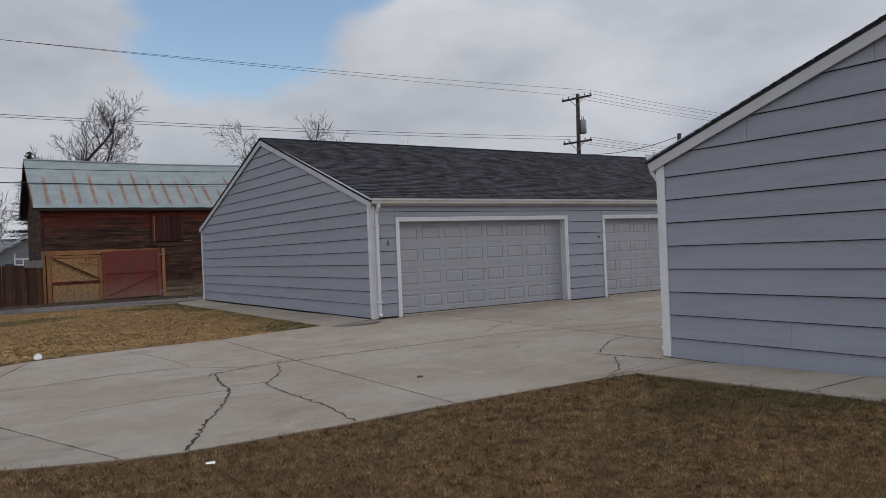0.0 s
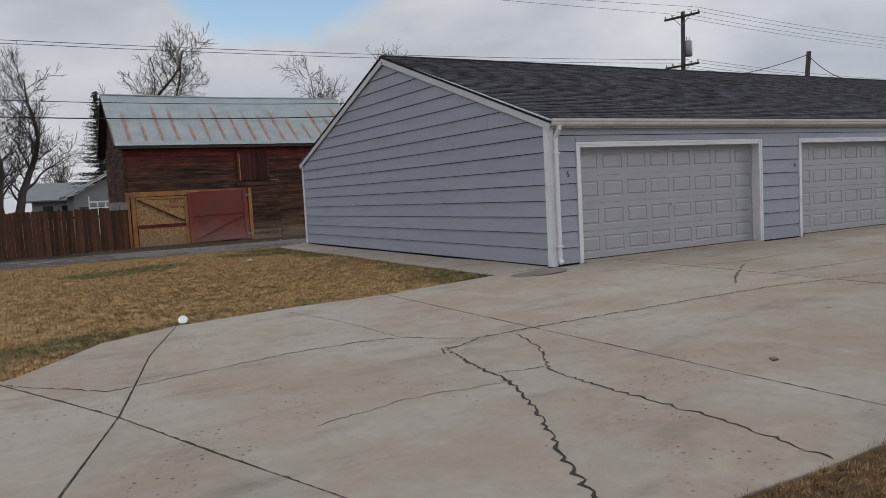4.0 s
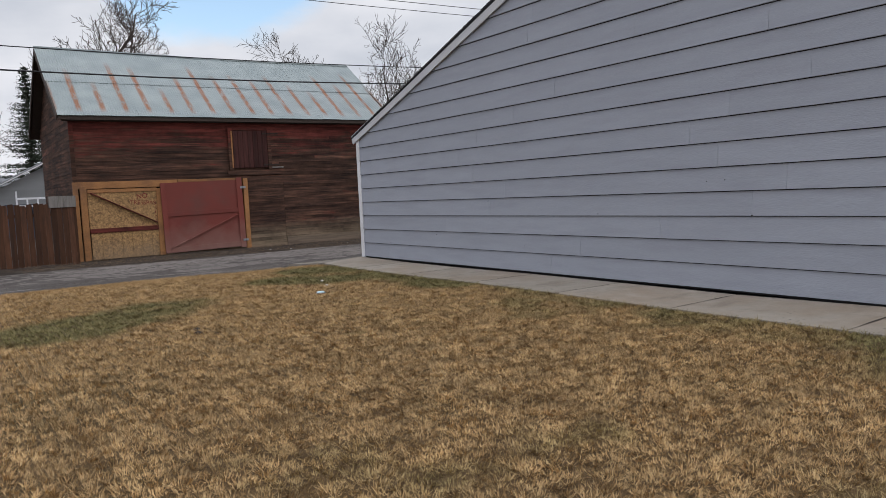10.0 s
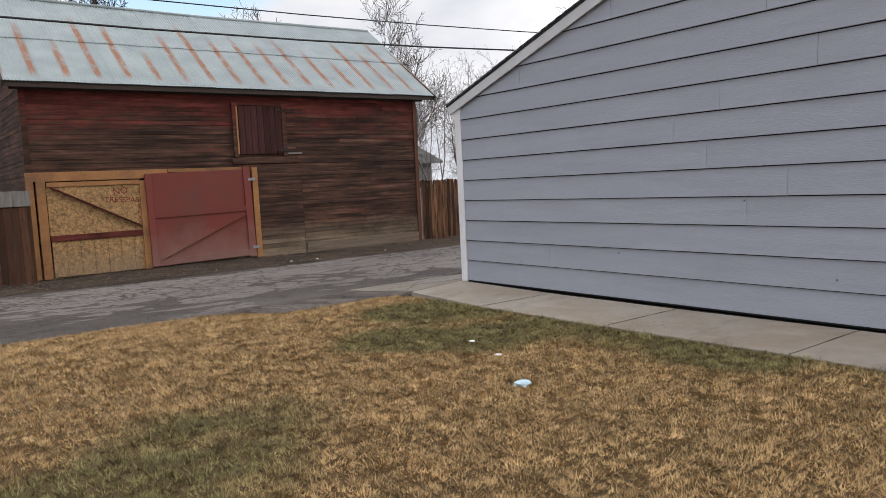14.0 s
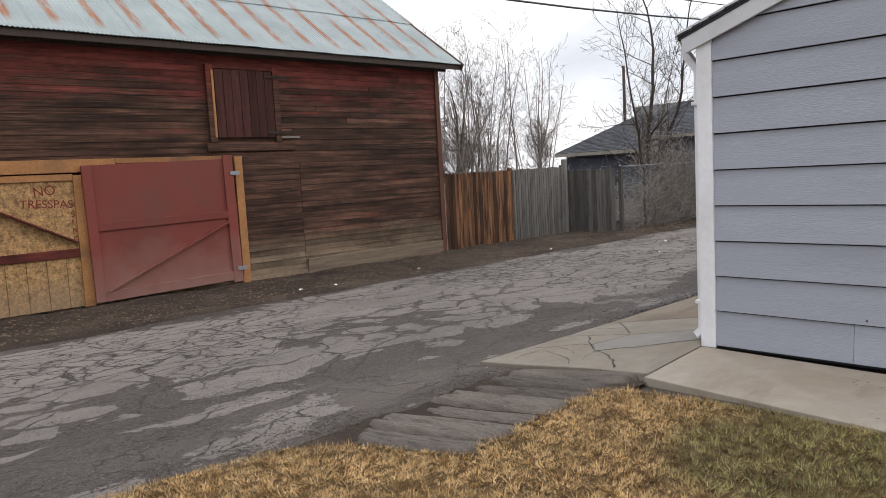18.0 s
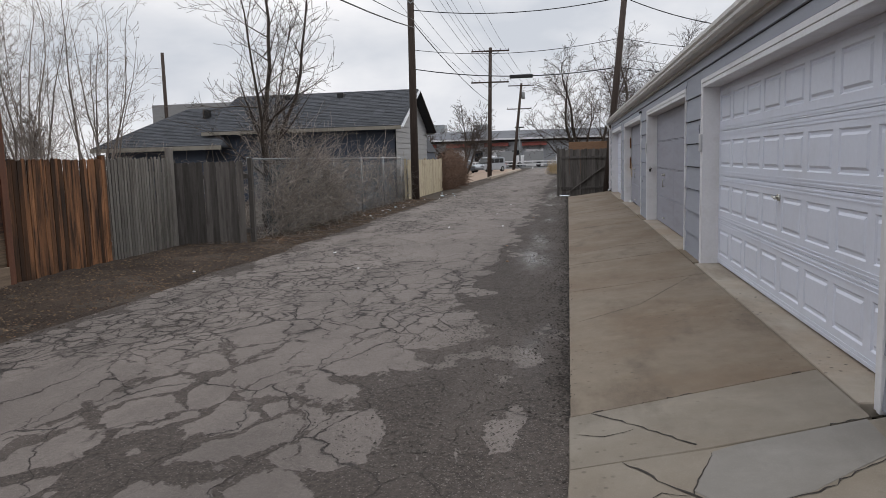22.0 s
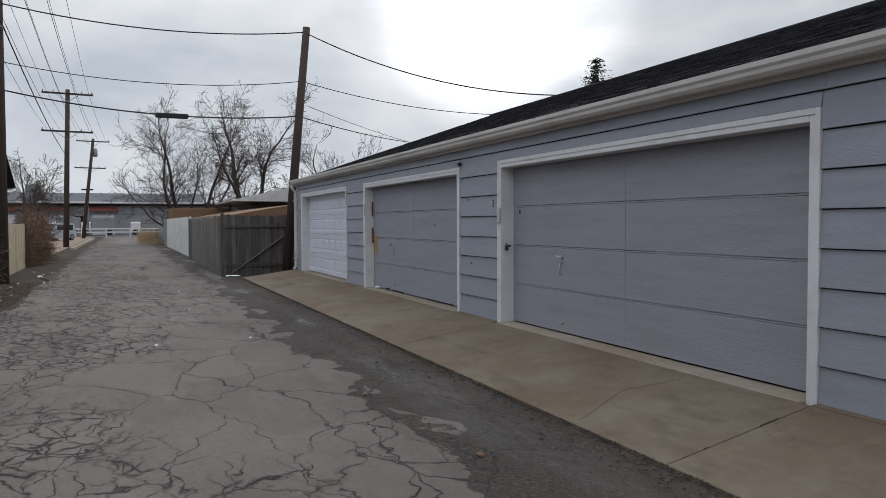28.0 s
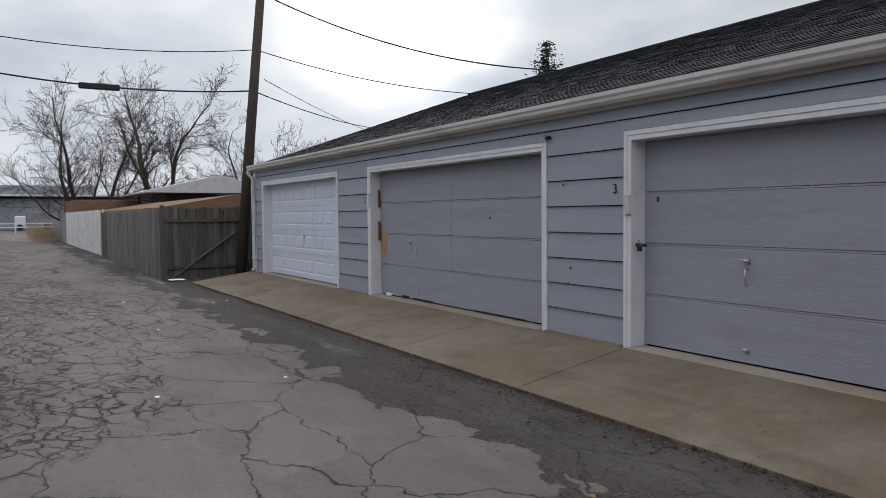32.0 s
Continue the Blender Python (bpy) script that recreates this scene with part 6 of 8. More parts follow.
def wire(name, label, a, b, sag, rad=0.012, steps=18, group="overhead wires"):
    a, b = Vector(a), Vector(b)
    pts = []
    for i in range(steps + 1):
        t = i / steps
        p = a + (b - a) * t
        p.z -= 4 * sag * t * (1 - t)
        pts.append(p)
    ob = part(name, tube(bmesh.new(), pts, rad, 5), WIRE)
    return tagged(ob, label, "wire", group)
for a, b, sag, rad in (((-45, 36.2, 11.4), (34.6, 36.6, 11.35), 0.35, 0.009), ((-45, 35.2, 11.4), (34.6, 34.8, 11.35), 0.75, 0.009), ((-45, 36.4, 9.0), (34.6, 36.4, 8.4), 0.9, 0.011), ((-45, 35.0, 8.7), (34.6, 35.2, 8.4), 0.9, 0.011)):
    wire("overhead_wire", "thin primary wire along the alley", a, b, sag, rad)
for a, b, sag, rad in (((-30, 34.9, 7.4), (34.4, 35.45, 6.9), 1.65, 0.014), ((-30, 34.9, 7.1), (34.4, 35.45, 6.6), 1.95, 0.022)):
    wire("overhead_wire", "black sagging service cable along the alley", a, b, sag, rad)
for dy in (-1.0, -0.4, 0.4, 1.0):
    wire("overhead_wire", "thin primary wire along the alley", (34.6, 35.6 + dy, 11.3), (69.3, 35.9 + dy * 1.3, 10.55), 0.3, 0.010)
    wire("overhead_wire", "thin primary wire along the alley", (69.3, 35.9 + dy * 1.3, 10.55), (104.5, 35.4 + dy * 1.3, 10.85), 0.3, 0.012)
    wire("overhead_wire", "thin secondary wire along the alley", (34.6, 35.6 + dy, 8.3), (69.3, 35.9 + dy * 1.3, 7.95), 0.4, 0.010)
wire("overhead_wire", "black telephone cable along the alley", (34.4, 35.5, 6.8), (69.3, 36.1, 6.2), 0.3, 0.02)
TB = (34.2, 27.4, 7.25)
for a, b, sag, rad in (((34.5, 35.5, 7.3), TB, 0.32, 0.018), ((34.5, 35.5, 5.75), (34.2, 27.5, 5.75), 0.32, 0.012), ((34.5, 35.5, 5.0), (34.2, 27.6, 4.68), 0.30, 0.02),
                       (TB, (29.3, 21.35, 4.95), 0.45, 0.018), ((34.2, 27.5, 5.75), (33.3, 21.35, 4.95), 0.2, 0.012), ((34.2, 27.6, 4.68), (42, 20.5, 4.9), 0.12, 0.016), ((34.2, 27.3, 5.0), (60, 8, 6.5), 0.5, 0.01)):
    wire("overhead_wire", "black service drop between the poles and the garage", a, b, sag, rad)
boxed("cable_splice", (-0.45, 0.45, -0.06, 0.06, -0.07, 0.07), WIRE, None, m=pose(34.35, 31.25, 4.52, 0, 0, 90), bevel=0.02)
tagged(bpy.data.objects["cable_splice"], "black splice case hung on a cable", "splice case")


# ---- trees ----
def limb_mesh(name, limbs, mat, scale_r=1.0, min_r=0.006):
    """All given limbs as one mesh of tapered bars, the finest three-sided."""
    verts, faces = [], []
    for pts, rads, lev in limbs:
        s = 8 if lev == 0 else 6 if lev == 1 else 4 if lev == 2 else 3
        start = len(verts)
        u = None
        for i, p in enumerate(pts):
            d = (pts[min(i + 1, len(pts) - 1)] - pts[max(i - 1, 0)]).normalized()
            u = d.orthogonal().normalized() if u is None else (u - d * u.dot(d)).normalized()
            v = d.cross(u)
            rr = max(min_r, rads[i] * scale_r)
            for k in range(s):
                c = math.cos(2 * math.pi * k / s) * rr
                e = math.sin(2 * math.pi * k / s) * rr
                verts.append((p.x + u.x * c + v.x * e, p.y + u.y * c + v.y * e, p.z + u.z * c + v.z * e))
        for i in range(len(pts) - 1):
            for k in range(s):
                a = start + i * s
                faces.append((a + k, a + (k + 1) % s, a + s + (k + 1) % s, a + s + k))
    me = bpy.data.meshes.new(name)
    me.from_pydata(verts, [], faces)
    me.materials.append(mat)
    me.shade_smooth()
    return me


def gnarled_tree(label, x, y, z, stems, seed, min_r=0.008, levels=3, thick=(1.6, 2.9, 4.6), kink=0.2, reach=0.5, rise=0.10, start=0.22, wood=None, twig=None):
    """A bare tree of crooked stems that fork from one foot; stems: (heading, lean from upright, length, radius)."""
    r_ = random.Random(seed)
    limbs = []

    def limb(p, d, length, rad, lev):
        n_ = max(3, min(14, int(length / (0.55 if lev < 2 else 0.22))))
        pts, rads = [p.copy()], [rad]
        for i in range(n_):
            j = Vector((r_.gauss(0, 1), r_.gauss(0, 1), r_.gauss(0, 1))) * kink * (0.7 if lev == 0 else 1.0)
            d = (d + j + Vector((0, 0, rise))).normalized()
            p = p + d * (length / n_)
            pts.append(p.copy())
            rads.append(max(0.003, rad * (1 - 0.88 * ((i + 1) / n_) ** 0.8)))
        limbs.append((pts, rads, lev))
        if lev >= levels:
            return
        k = max(2, int(length * thick[lev]))
        for i in range(k):
            t = (start if lev == 0 else 0.15) + (1 - (start if lev == 0 else 0.15)) * (i + r_.random()) / k
            f = min(t, 0.999) * n_
            idx = int(f)
            q = pts[idx].lerp(pts[idx + 1], f - idx)
            along = (pts[idx + 1] - pts[idx]).normalized()
            side = along.orthogonal().normalized()
            side.rotate(Matrix.Rotation(r_.uniform(0, 2 * math.pi), 3, along))
            ang = r_.uniform(0.5, 1.15)
            limb(q, (along * math.cos(ang) + side * math.sin(ang)).normalized(), length * (reach if lev == 0 else 0.56) * (1.05 - 0.45 * t) * r_.uniform(0.5, 1.2), rads[idx] * r_.uniform(0.28, 0.5), lev + 1)
    for head, lean, length, rad in stems:
        a, b = radians(head), radians(lean)
        limb(Vector((0.5 * rad * math.cos(a), 0.5 * rad * math.sin(a), -0.1)), Vector((math.cos(a) * math.sin(b), math.sin(a) * math.sin(b), math.cos(b))), length, rad, 0)
    t = thing("bare_tree", label, "tree", at=(x, y, z))
    for stem in [l_ for l_ in limbs if l_[2] == 0]:
        ob = new("trunk", limb_mesh("trunk", [stem], wood or BARK, min_r=min_r * 1.3))
        ob.parent = t
    ob = new("crown", limb_mesh("crown", [l_ for l_ in limbs if l_[2] > 0], twig or wood or BARK, min_r=min_r))
    ob.parent = t
    tagged(ob, kind="stuff")
    return t


def spruce(label, x, y, z, h, r0, seed):
    """A conifer: drooping whorls of needle sprays."""
    r_ = random.Random(seed)
    t = thing("spruce_tree", label, "tree", at=(x, y, z))
    part("trunk", tube(bmesh.new(), [(0, 0, 0), (0, 0, h)], [0.18, 0.02], 8), BARK, t)
    verts, faces = [], []
    zz = h * 0.12
    while zz < h:
        k = 1 - zz / h
        for i in range(int(8 + 34 * k)):
            a = r_.uniform(0, 6.283)
            ln = r0 * (0.07 + 1.1 * k) * r_.uniform(0.6, 1.1)
            d = Vector((math.cos(a), math.sin(a), -0.25 + 0.3 * (1 - k)))
            for j in range(int(12 + 22 * k)):
                f = (j + r_.random()) / (12 + 22 * k)
                c = d * ln * f + Vector((r_.uniform(-.1, .1), r_.uniform(-.1, .1), zz + r_.uniform(-.1, .1) + 0.12 * f * f * ln))
                s = r_.uniform(0.12, 0.28) * (1.1 - 0.5 * f)
                q = Vector((r_.uniform(-1, 1), r_.uniform(-1, 1), r_.uniform(-0.8, 0.3))).normalized() * s
                w_ = q.cross(Vector((r_.uniform(-1, 1), r_.uniform(-1, 1), r_.uniform(-1, 1)))).normalized() * s * 0.22
                b_ = len(verts)
                verts += [tuple(c - w_), tuple(c + w_), tuple(c + q)]
                faces.append((b_, b_ + 1, b_ + 2))
        zz += 0.26 + 0.12 * k
    ob = raw("foliage", verts, faces, NEEDLE, t)
    return t


G = "old bare winter tree with crooked spreading limbs"
gnarled_tree(G + " beyond the fence", -0.8, 63, -0.2, ((175, 13, 13.6, 0.42), (10, 26, 11.5, 0.36), (95, 14, 10.5, 0.28), (200, 34, 8.0, 0.2)), 11, 0.014, 3, (2.0, 3.4, 5.0), 0.17, 0.36)
gnarled_tree(G + " behind the barn", 6.2, 61, -0.2, ((150, 4, 14.0, 0.32), (0, 17, 13.4, 0.26)), 24, 0.013, 3, (2.0, 3.2, 5.0), 0.17, 0.30, start=0.45)
gnarled_tree("bare tree crown over the far yards", -14, 75, -0.2, ((160, 12, 10, 0.3), (20, 22, 9, 0.25)), 13, 0.018)
gnarled_tree("thin bare tree behind the barn roof", 24, 68, -0.2, ((180, 6, 12.6, 0.2), (0, 16, 11.5, 0.16)), 14, 0.013, kink=0.14, reach=0.38)
gnarled_tree("bare tree beyond the barn's end", 28, 58, -0.2, ((180, 6, 10.8, 0.2), (10, 18, 10.0, 0.16)), 15, 0.011, kink=0.15)
gnarled_tree("reddish bare tree in a back yard", 30, 66, -0.2, ((180, 8, 9.2, 0.16), (10, 18, 8.6, 0.14)), 16, 0.012)
spruce("dark spruce beyond the barn", 6.3, 72, 0, 11.2, 3.4, 1)
S = "slender bare tree of upright stems"
for i, (x, y, h) in enumerate(((20.3, 42.2, 6.4), (21.6, 42.6, 7.2), (22.8, 41.6, 6.2), (24.6, 43.0, 5.8), (19.0, 44.0, 5.8), (18.2, 41.8, 6.6), (20.9, 40.6, 6.0), (22.0, 43.8, 6.8), (23.6, 44.6, 6.2), (17.2, 43.2, 6.2))):
    gnarled_tree(S + " behind the picket fence", x, y, -0.2, [(q * 90 + 37 * i, 4 + 5 * ((q + i) % 3), h * (1 - 0.08 * q), 0.045 - 0.007 * q) for q in range(4)], 30 + i, 0.0032, 3, (2.5, 4.6, 5.4), 0.10, 0.28, 0.05, 0.10, wood=SAPLING, twig=SAPLING)
gnarled_tree("vine-tangled bare tree over the chain-link fence", 21.7, 36.6, -0.2, ((100, 5, 7.4, 0.105), (10, 20, 7.0, 0.085), (190, 16, 6.4, 0.065), (330, 12, 5.6, 0.05)), 41, 0.0042, 3, (2.6, 4.6, 6.0), 0.15, 0.30, 0.07, 0.24)
for i, (x, y, h) in enumerate(((25.5, 48, 6), (28, 51, 7), (23, 52, 7.5), (31, 56, 7), (36, 58, 7.5), (19, 49, 6.5))):
    gnarled_tree("bare back yard tree", x, y, -0.2, ((180 + 30 * i, 8, h, 0.12), (20 * i, 20, h * 0.9, 0.1)), 50 + i, 0.007, 3, (2.0, 3.4, 4.6), 0.16, 0.42)
gnarled_tree("large bare tree near the alley's end", 72.5, 27.6, -0.2, ((100, 38, 10.0, 0.20), (60, 16, 10.2, 0.22), (270, 20, 10.4, 0.2), (150, 50, 8.0, 0.16), (250, 42, 9.0, 0.15), (95, 58, 7.5, 0.12)), 61, 0.011, 3, (1.9, 3.0, 4.6), 0.14, 0.40, 0.06)
gnarled_tree("second large bare tree near the alley's end", 72.0, 23.4, -0.2, ((90, 16, 11.6, 0.32), (275, 40, 11.0, 0.26), (180, 20, 10.4, 0.22), (270, 62, 8.0, 0.16)), 62, 0.011, 3, (1.9, 3.0, 4.6), 0.19, 0.44, 0.06)
gnarled_tree("bare tree crown beyond the garage roof", 75, 15, -0.2, ((90, 12, 9, 0.2), (270, 24, 8.4, 0.18)), 63, 0.012)
gnarled_tree("round-crowned bare tree beside the parking lot", 85, 40.4, -0.2, ((90, 34, 6.6, 0.15), (270, 30, 6.6, 0.15), (180, 8, 7.2, 0.16), (0, 26, 6.4, 0.12)), 64, 0.013, 3, (2.6, 4.0, 5.0), 0.15, 0.5, 0.04)
spruce("dark spruce tip above the garage roof", 45, 9.2, 0, 10.2, 4.6, 3)
for i in range(14):
    gnarled_tree("hazy bare tree on the horizon", -40 + i * 11 + 3 * math.sin(i * 2.3), 105 + 12 * math.sin(i * 1.7), -0.2, ((i * 70, 14, 8 + 2 * math.sin(i * 3.1), 0.22), (i * 70 + 180, 20, 7.4, 0.2)), 80 + i, 0.024, 2, (3.0, 5.0))


def vines(name, label, x0, x1, y0, y1, z0, z1, n_, seed, mat, curl=0.5, length=(0.5, 1.6), rad=(0.003, 0.009)):
    """A tangle of dry curling stems."""
    r_ = random.Random(seed)
    stems = []
    for i in range(n_):
        x = r_.uniform(x0, x1)
        k = 1.0 - abs((x - (x0 + x1) / 2) / ((x1 - x0) / 2)) ** 2 * 0.5
        p = Vector((x, r_.uniform(y0, y1), z0 + (z1 - z0) * r_.random() ** 1.2 * k))
        d = Vector((r_.uniform(-1, 1), r_.uniform(-0.6, 0.3), r_.uniform(-0.4, 1))).normalized()
        ln = r_.uniform(*length)
        pts = [p]
        for j in range(6):
            d = (d + Vector((r_.uniform(-1, 1), r_.uniform(-0.6, 0.6), r_.uniform(-1, 0.7))) * curl).normalized()
            q = pts[-1] + d * ln / 6
            q.z = max(q.z, z0 - 0.02)
            pts.append(q)
        rr = r_.uniform(*rad)
        stems.append((pts, [rr * (1 - 0.1 * j) for j in range(7)], 5))
    ob = new(name, limb_mesh(name, stems, mat, min_r=0.002))
    return tagged(ob, label, "vines", kind="stuff")


vines("vine_tangle", "dense tangle of dry grey vines over the fence", 20.0, 24.8, 35.6, 36.1, -0.2, 1.85, 1500, 3, VINE)
vines("vine_tangle", "dry vines climbing the tangled tree's stems", 21.0, 22.6, 36.3, 36.9, 0.0, 3.6, 700, 13, VINE, length=(0.4, 1.1))
vines("vine_tangle", "thin dry vines on the chain-link fence", 24.0, 33.8, 35.7, 36.1, -0.2, 1.9, 900, 4, VINE, length=(0.4, 1.1))
vines("vine_tangle", "brown shrub spilling over the tan fence", 43.2, 52.0, 35.75, 36.5, -0.2, 1.9, 3200, 5, material("red_brown_dry_shrub", (0.16, 0.10, 0.07), 0.9, var=0.3, bump=0, island=0.3), length=(0.3, 0.9), rad=(0.006, 0.014))
vines("vine_tangle", "dry brush behind the picket fence", 19.5, 34, 37.2, 38.8, -0.2, 1.7, 800, 6, VINE, length=(0.5, 1.4))
vines("dry_weeds", "tall straw-coloured dry weeds beside the fence", 70, 88, 29.8, 31.4, -0.2, 0.7, 1100, 7, material("straw_weeds", (0.36, 0.26, 0.14), 0.9, var=0.25, bump=0), curl=0.15, length=(0.4, 0.9), rad=(0.006, 0.012))


# ---- neighbouring house and the distance ----
def lap_rows(parent, side, c, u0, u1, z0, z1, mat, expose=0.2, roof=None):
    siding(parent, side, c, u0, u1, z0, z1, seed=9, roof=roof, mat=mat, length=20, expose=expose)


house = thing("house", "single-storey slate-blue house with grey gable and dark shingle roof", "house")
HX0, HX1, HY0, HY1 = 36.1, 43.2, 36.75, 45.2
hm, hslope = (HX0 + HX1) / 2, (4.62 - 3.0) / ((HX1 - HX0) / 2)
for d in ((HX0, HX0 + 0.15, HY0, HY1, -0.3, 2.95), (HX1 - 0.15, HX1, HY0, HY1, -0.3, 2.95), (HX0, HX1, HY1 - 0.15, HY1, -0.3, 2.95)):
    boxed("wall", d, HOUSE_BLUE, house, bevel=0)
part("wall", prism(bmesh.new(), [(HX0, -0.3), (HX1, -0.3), (HX1, 2.95), (hm, 4.5), (HX0, 2.95)], "y", HY0, HY0 + 0.15), HOUSE_GREY, house)
lap_rows(house, "W", HX0, HY0 + 0.05, HY1, 0.0, 2.9, HOUSE_BLUE, 0.24)
lap_rows(house, "S", HY0, HX0, HX1, 0.0, 4.4, HOUSE_GREY, 0.24, roof=roof_span(HX0, HX1, 2.95, hslope))
for sx, xe in ((-1, HX0 - 0.5), (1, HX1 + 0.5)):
    ze = 3.0 - hslope * 0.5 + 0.1
    part("roof", prism(bmesh.new(), [(xe, ze - 0.1), (xe, ze), (hm, 4.72), (hm, 4.6)], "y", HY0 - 0.35, HY1 + 0.2), ROOFDARK, house, "dark grey shingle roof")
    boxed("fascia", (xe - 0.02 if sx < 0 else xe, xe if sx < 0 else xe + 0.02, HY0 - 0.36, HY1 + 0.2, ze - 0.16, ze - 0.01), EAVE, house, "pale tan eave board", bevel=0.003)
    bm = bmesh.new()
    beam(bm, (xe, HY0 - 0.37, ze - 0.08), (hm, HY0 - 0.37, 4.62), 0.04, 0.18, up=(0, 1, 0))
    part("rake_board", bm, RAKE if sx < 0 else BLACKMETAL, house)


def shingle_slope(parent, corners, rows, mat):
    """Courses of shingle strips between two eave corners and two ridge corners."""
    a, b, c, d = [Vector(p) for p in corners]
    nrm = (b - a).cross(d - a).normalized()
    if nrm.z < 0:
        nrm = -nrm
    verts, faces = [], []
    r_ = random.Random(3)
    for i in range(rows):
        t0, t1 = i / rows, (i + 1.15) / rows
        p0, p1 = a.lerp(d, t0), b.lerp(c, t0)
        q0, q1 = a.lerp(d, min(1, t1)), b.lerp(c, min(1, t1))
        n_ = max(1, int((p1 - p0).length / 0.5))
        for k in range(n_):
            k0, k1 = k / n_, (k + 1) / n_ - 0.006
            s = len(verts)
            lift = nrm * r_.uniform(0.012, 0.02)
            verts += [tuple(p0.lerp(p1, k0) + lift), tuple(p0.lerp(p1, k1) + lift), tuple(q0.lerp(q1, k1) + nrm * 0.003), tuple(q0.lerp(q1, k0) + nrm * 0.003),
                      tuple(p0.lerp(p1, k0)), tuple(p0.lerp(p1, k1))]
            faces += [(s, s + 1, s + 2, s + 3), (s + 4, s + 5, s + 1, s)]
    ob = raw("shingles", verts, faces, mat, parent)
    return tagged(ob, kind="stuff")


ze = 3.0 - hslope * 0.5 + 0.1
shingle_slope(house, ((HX0 - 0.52, HY1 + 0.2, ze), (HX0 - 0.52, HY0 - 0.35, ze), (hm, HY0 - 0.35, 4.72), (hm, HY1 + 0.2, 4.72)), 24, ROOFDARK)
for y in (40.0, 42.6):
    part("roof_vent", box(bmesh.new(), hm - 0.75, hm - 0.45, y - 0.15, y + 0.15, 4.38, 4.62, 0.02), BLACKMETAL, house, "small dark roof vent")
# lower wing with a hipped roof
boxed("wall", (35.5, 42.5, 45.2, 50.0, -0.3, 2.15), HOUSE_BLUE, house, bevel=0)
hip = [(35.0, 44.2, 2.27), (35.0, 50.4, 2.27), (43.0, 50.4, 2.27), (43.0, 44.2, 2.27), (38.8, 45.2, 4.15), (38.8, 47.6, 4.15)]
raw("wing_roof", hip + [(p[0], p[1], p[2] - 0.1) for p in hip[:4]], [(0, 1, 5, 4), (1, 2, 5), (2, 3, 4, 5), (3, 0, 4), (6, 7, 1, 0), (7, 8, 2, 1), (8, 9, 3, 2), (9, 6, 0, 3), (9, 8, 7, 6)], ROOFDARK, house, "dark hipped wing roof")
shingle_slope(house, ((35.0, 50.4, 2.275), (35.0, 44.2, 2.275), (38.8, 45.2, 4.155), (38.8, 47.6, 4.155)), 26, ROOFDARK)
boxed("fascia", (34.95, 34.99, 44.2, 50.4, 2.08, 2.26), EAVE, house, "pale tan eave board", bevel=0.003)
part("roof_vent", box(bmesh.new(), 37.6, 37.9, 46.0, 46.3, 3.6, 4.0, 0.02), BLACKMETAL, house)

shed = thing("garden_shed", "small blue-grey shed beyond the house", "shed")
part("body", prism(bmesh.new(), [(38.4, -0.2), (41.0, -0.2), (41.0, 1.9), (40.4, 2.9), (39.7, 3.25), (39.0, 2.9), (38.4, 1.9)], "x", 52.0, 55.0), HOUSE_BLUE, shed)
part("roof", prism(bmesh.new(), [(38.3, 1.9), (38.95, 2.95), (39.7, 3.32), (40.45, 2.95), (41.1, 1.9), (41.0, 1.85), (40.38, 2.86), (39.7, 3.2), (39.02, 2.86), (38.4, 1.85)], "x", 51.9, 55.1), ROOFDARK, shed)

# far yards in the west: pale bungalow, white railing
bung = thing("house", "pale grey bungalow with a white porch railing, far behind the fence", "house")
PALEROOF = material("pale_worn_shingle", (0.20, 0.205, 0.21), 0.9, var=0.2, scale=2, fine=20, bump=0.2, stretch=(1, 1, 6), spec=0.2)
boxed("wall", (3.2, 9.0, 60, 67, -0.2, 2.5), HOUSE_GREY, bung, bevel=0)
part("gable_wall", prism(bmesh.new(), [(3.2, 2.5), (9.0, 2.5), (6.1, 4.0)], "y", 60.0, 60.2), HOUSE_GREY, bung)
for xa, xb in ((2.7, 6.1), (9.5, 6.1)):
    part("roof", prism(bmesh.new(), [(xa, 2.36), (xa, 2.5), (xb, 4.3), (xb, 4.14)], "y", 59.4, 67.5), PALEROOF, bung)
    bm = bmesh.new()
    beam(bm, (xa, 59.37, 2.42), (xb, 59.37, 4.2), 0.04, 0.22, up=(0, 1, 0))
    part("rake_board", bm, TRIM, bung)
boxed("porch_wall", (3.5, 5.0, 59.7, 60.0, -0.2, 1.7), HOUSE_BLUE, bung, bevel=0)
for i in range(9):
    boxed("railing_post", (4.0 + i * 0.5, 4.08 + i * 0.5, 59.0, 59.08, -0.2, 2.4 if i % 4 == 0 else 2.0), TRIM, bung, bevel=0)
for z_ in (1.55, 1.95):
    boxed("railing", (4.0, 8.1, 58.98, 59.1, z_, z_ + 0.1), TRIM, bung, bevel=0)
boxed("window", (4.0, 4.8, 59.66, 59.72, 0.9, 1.6), GLASS_DARK, bung, bevel=0)
bung2 = thing("house", "low pale-roofed house far behind the fence", "house")
boxed("wall", (1.2, 6.5, 78, 84, -0.2, 2.5), HOUSE_GREY, bung2, bevel=0)
part("roof", prism(bmesh.new(), [(77.4, 2.4), (84.6, 2.4), (84.6, 2.52), (81, 4.1), (77.4, 2.52)], "x", 0.7, 7.0), PALEROOF, bung2)
for wx in (1.9, 3.4, 5.0):
    boxed("window", (wx, wx + 0.8, 77.94, 78.02, 1.0, 2.0), GLASS_DARK, bung2, bevel=0)
house3 = thing("house", "pale house with a low gable beyond the picket fence", "house")
boxed("wall", (21.5, 27.5, 55, 60, -0.2, 2.7), HOUSE_GREY, house3, bevel=0)
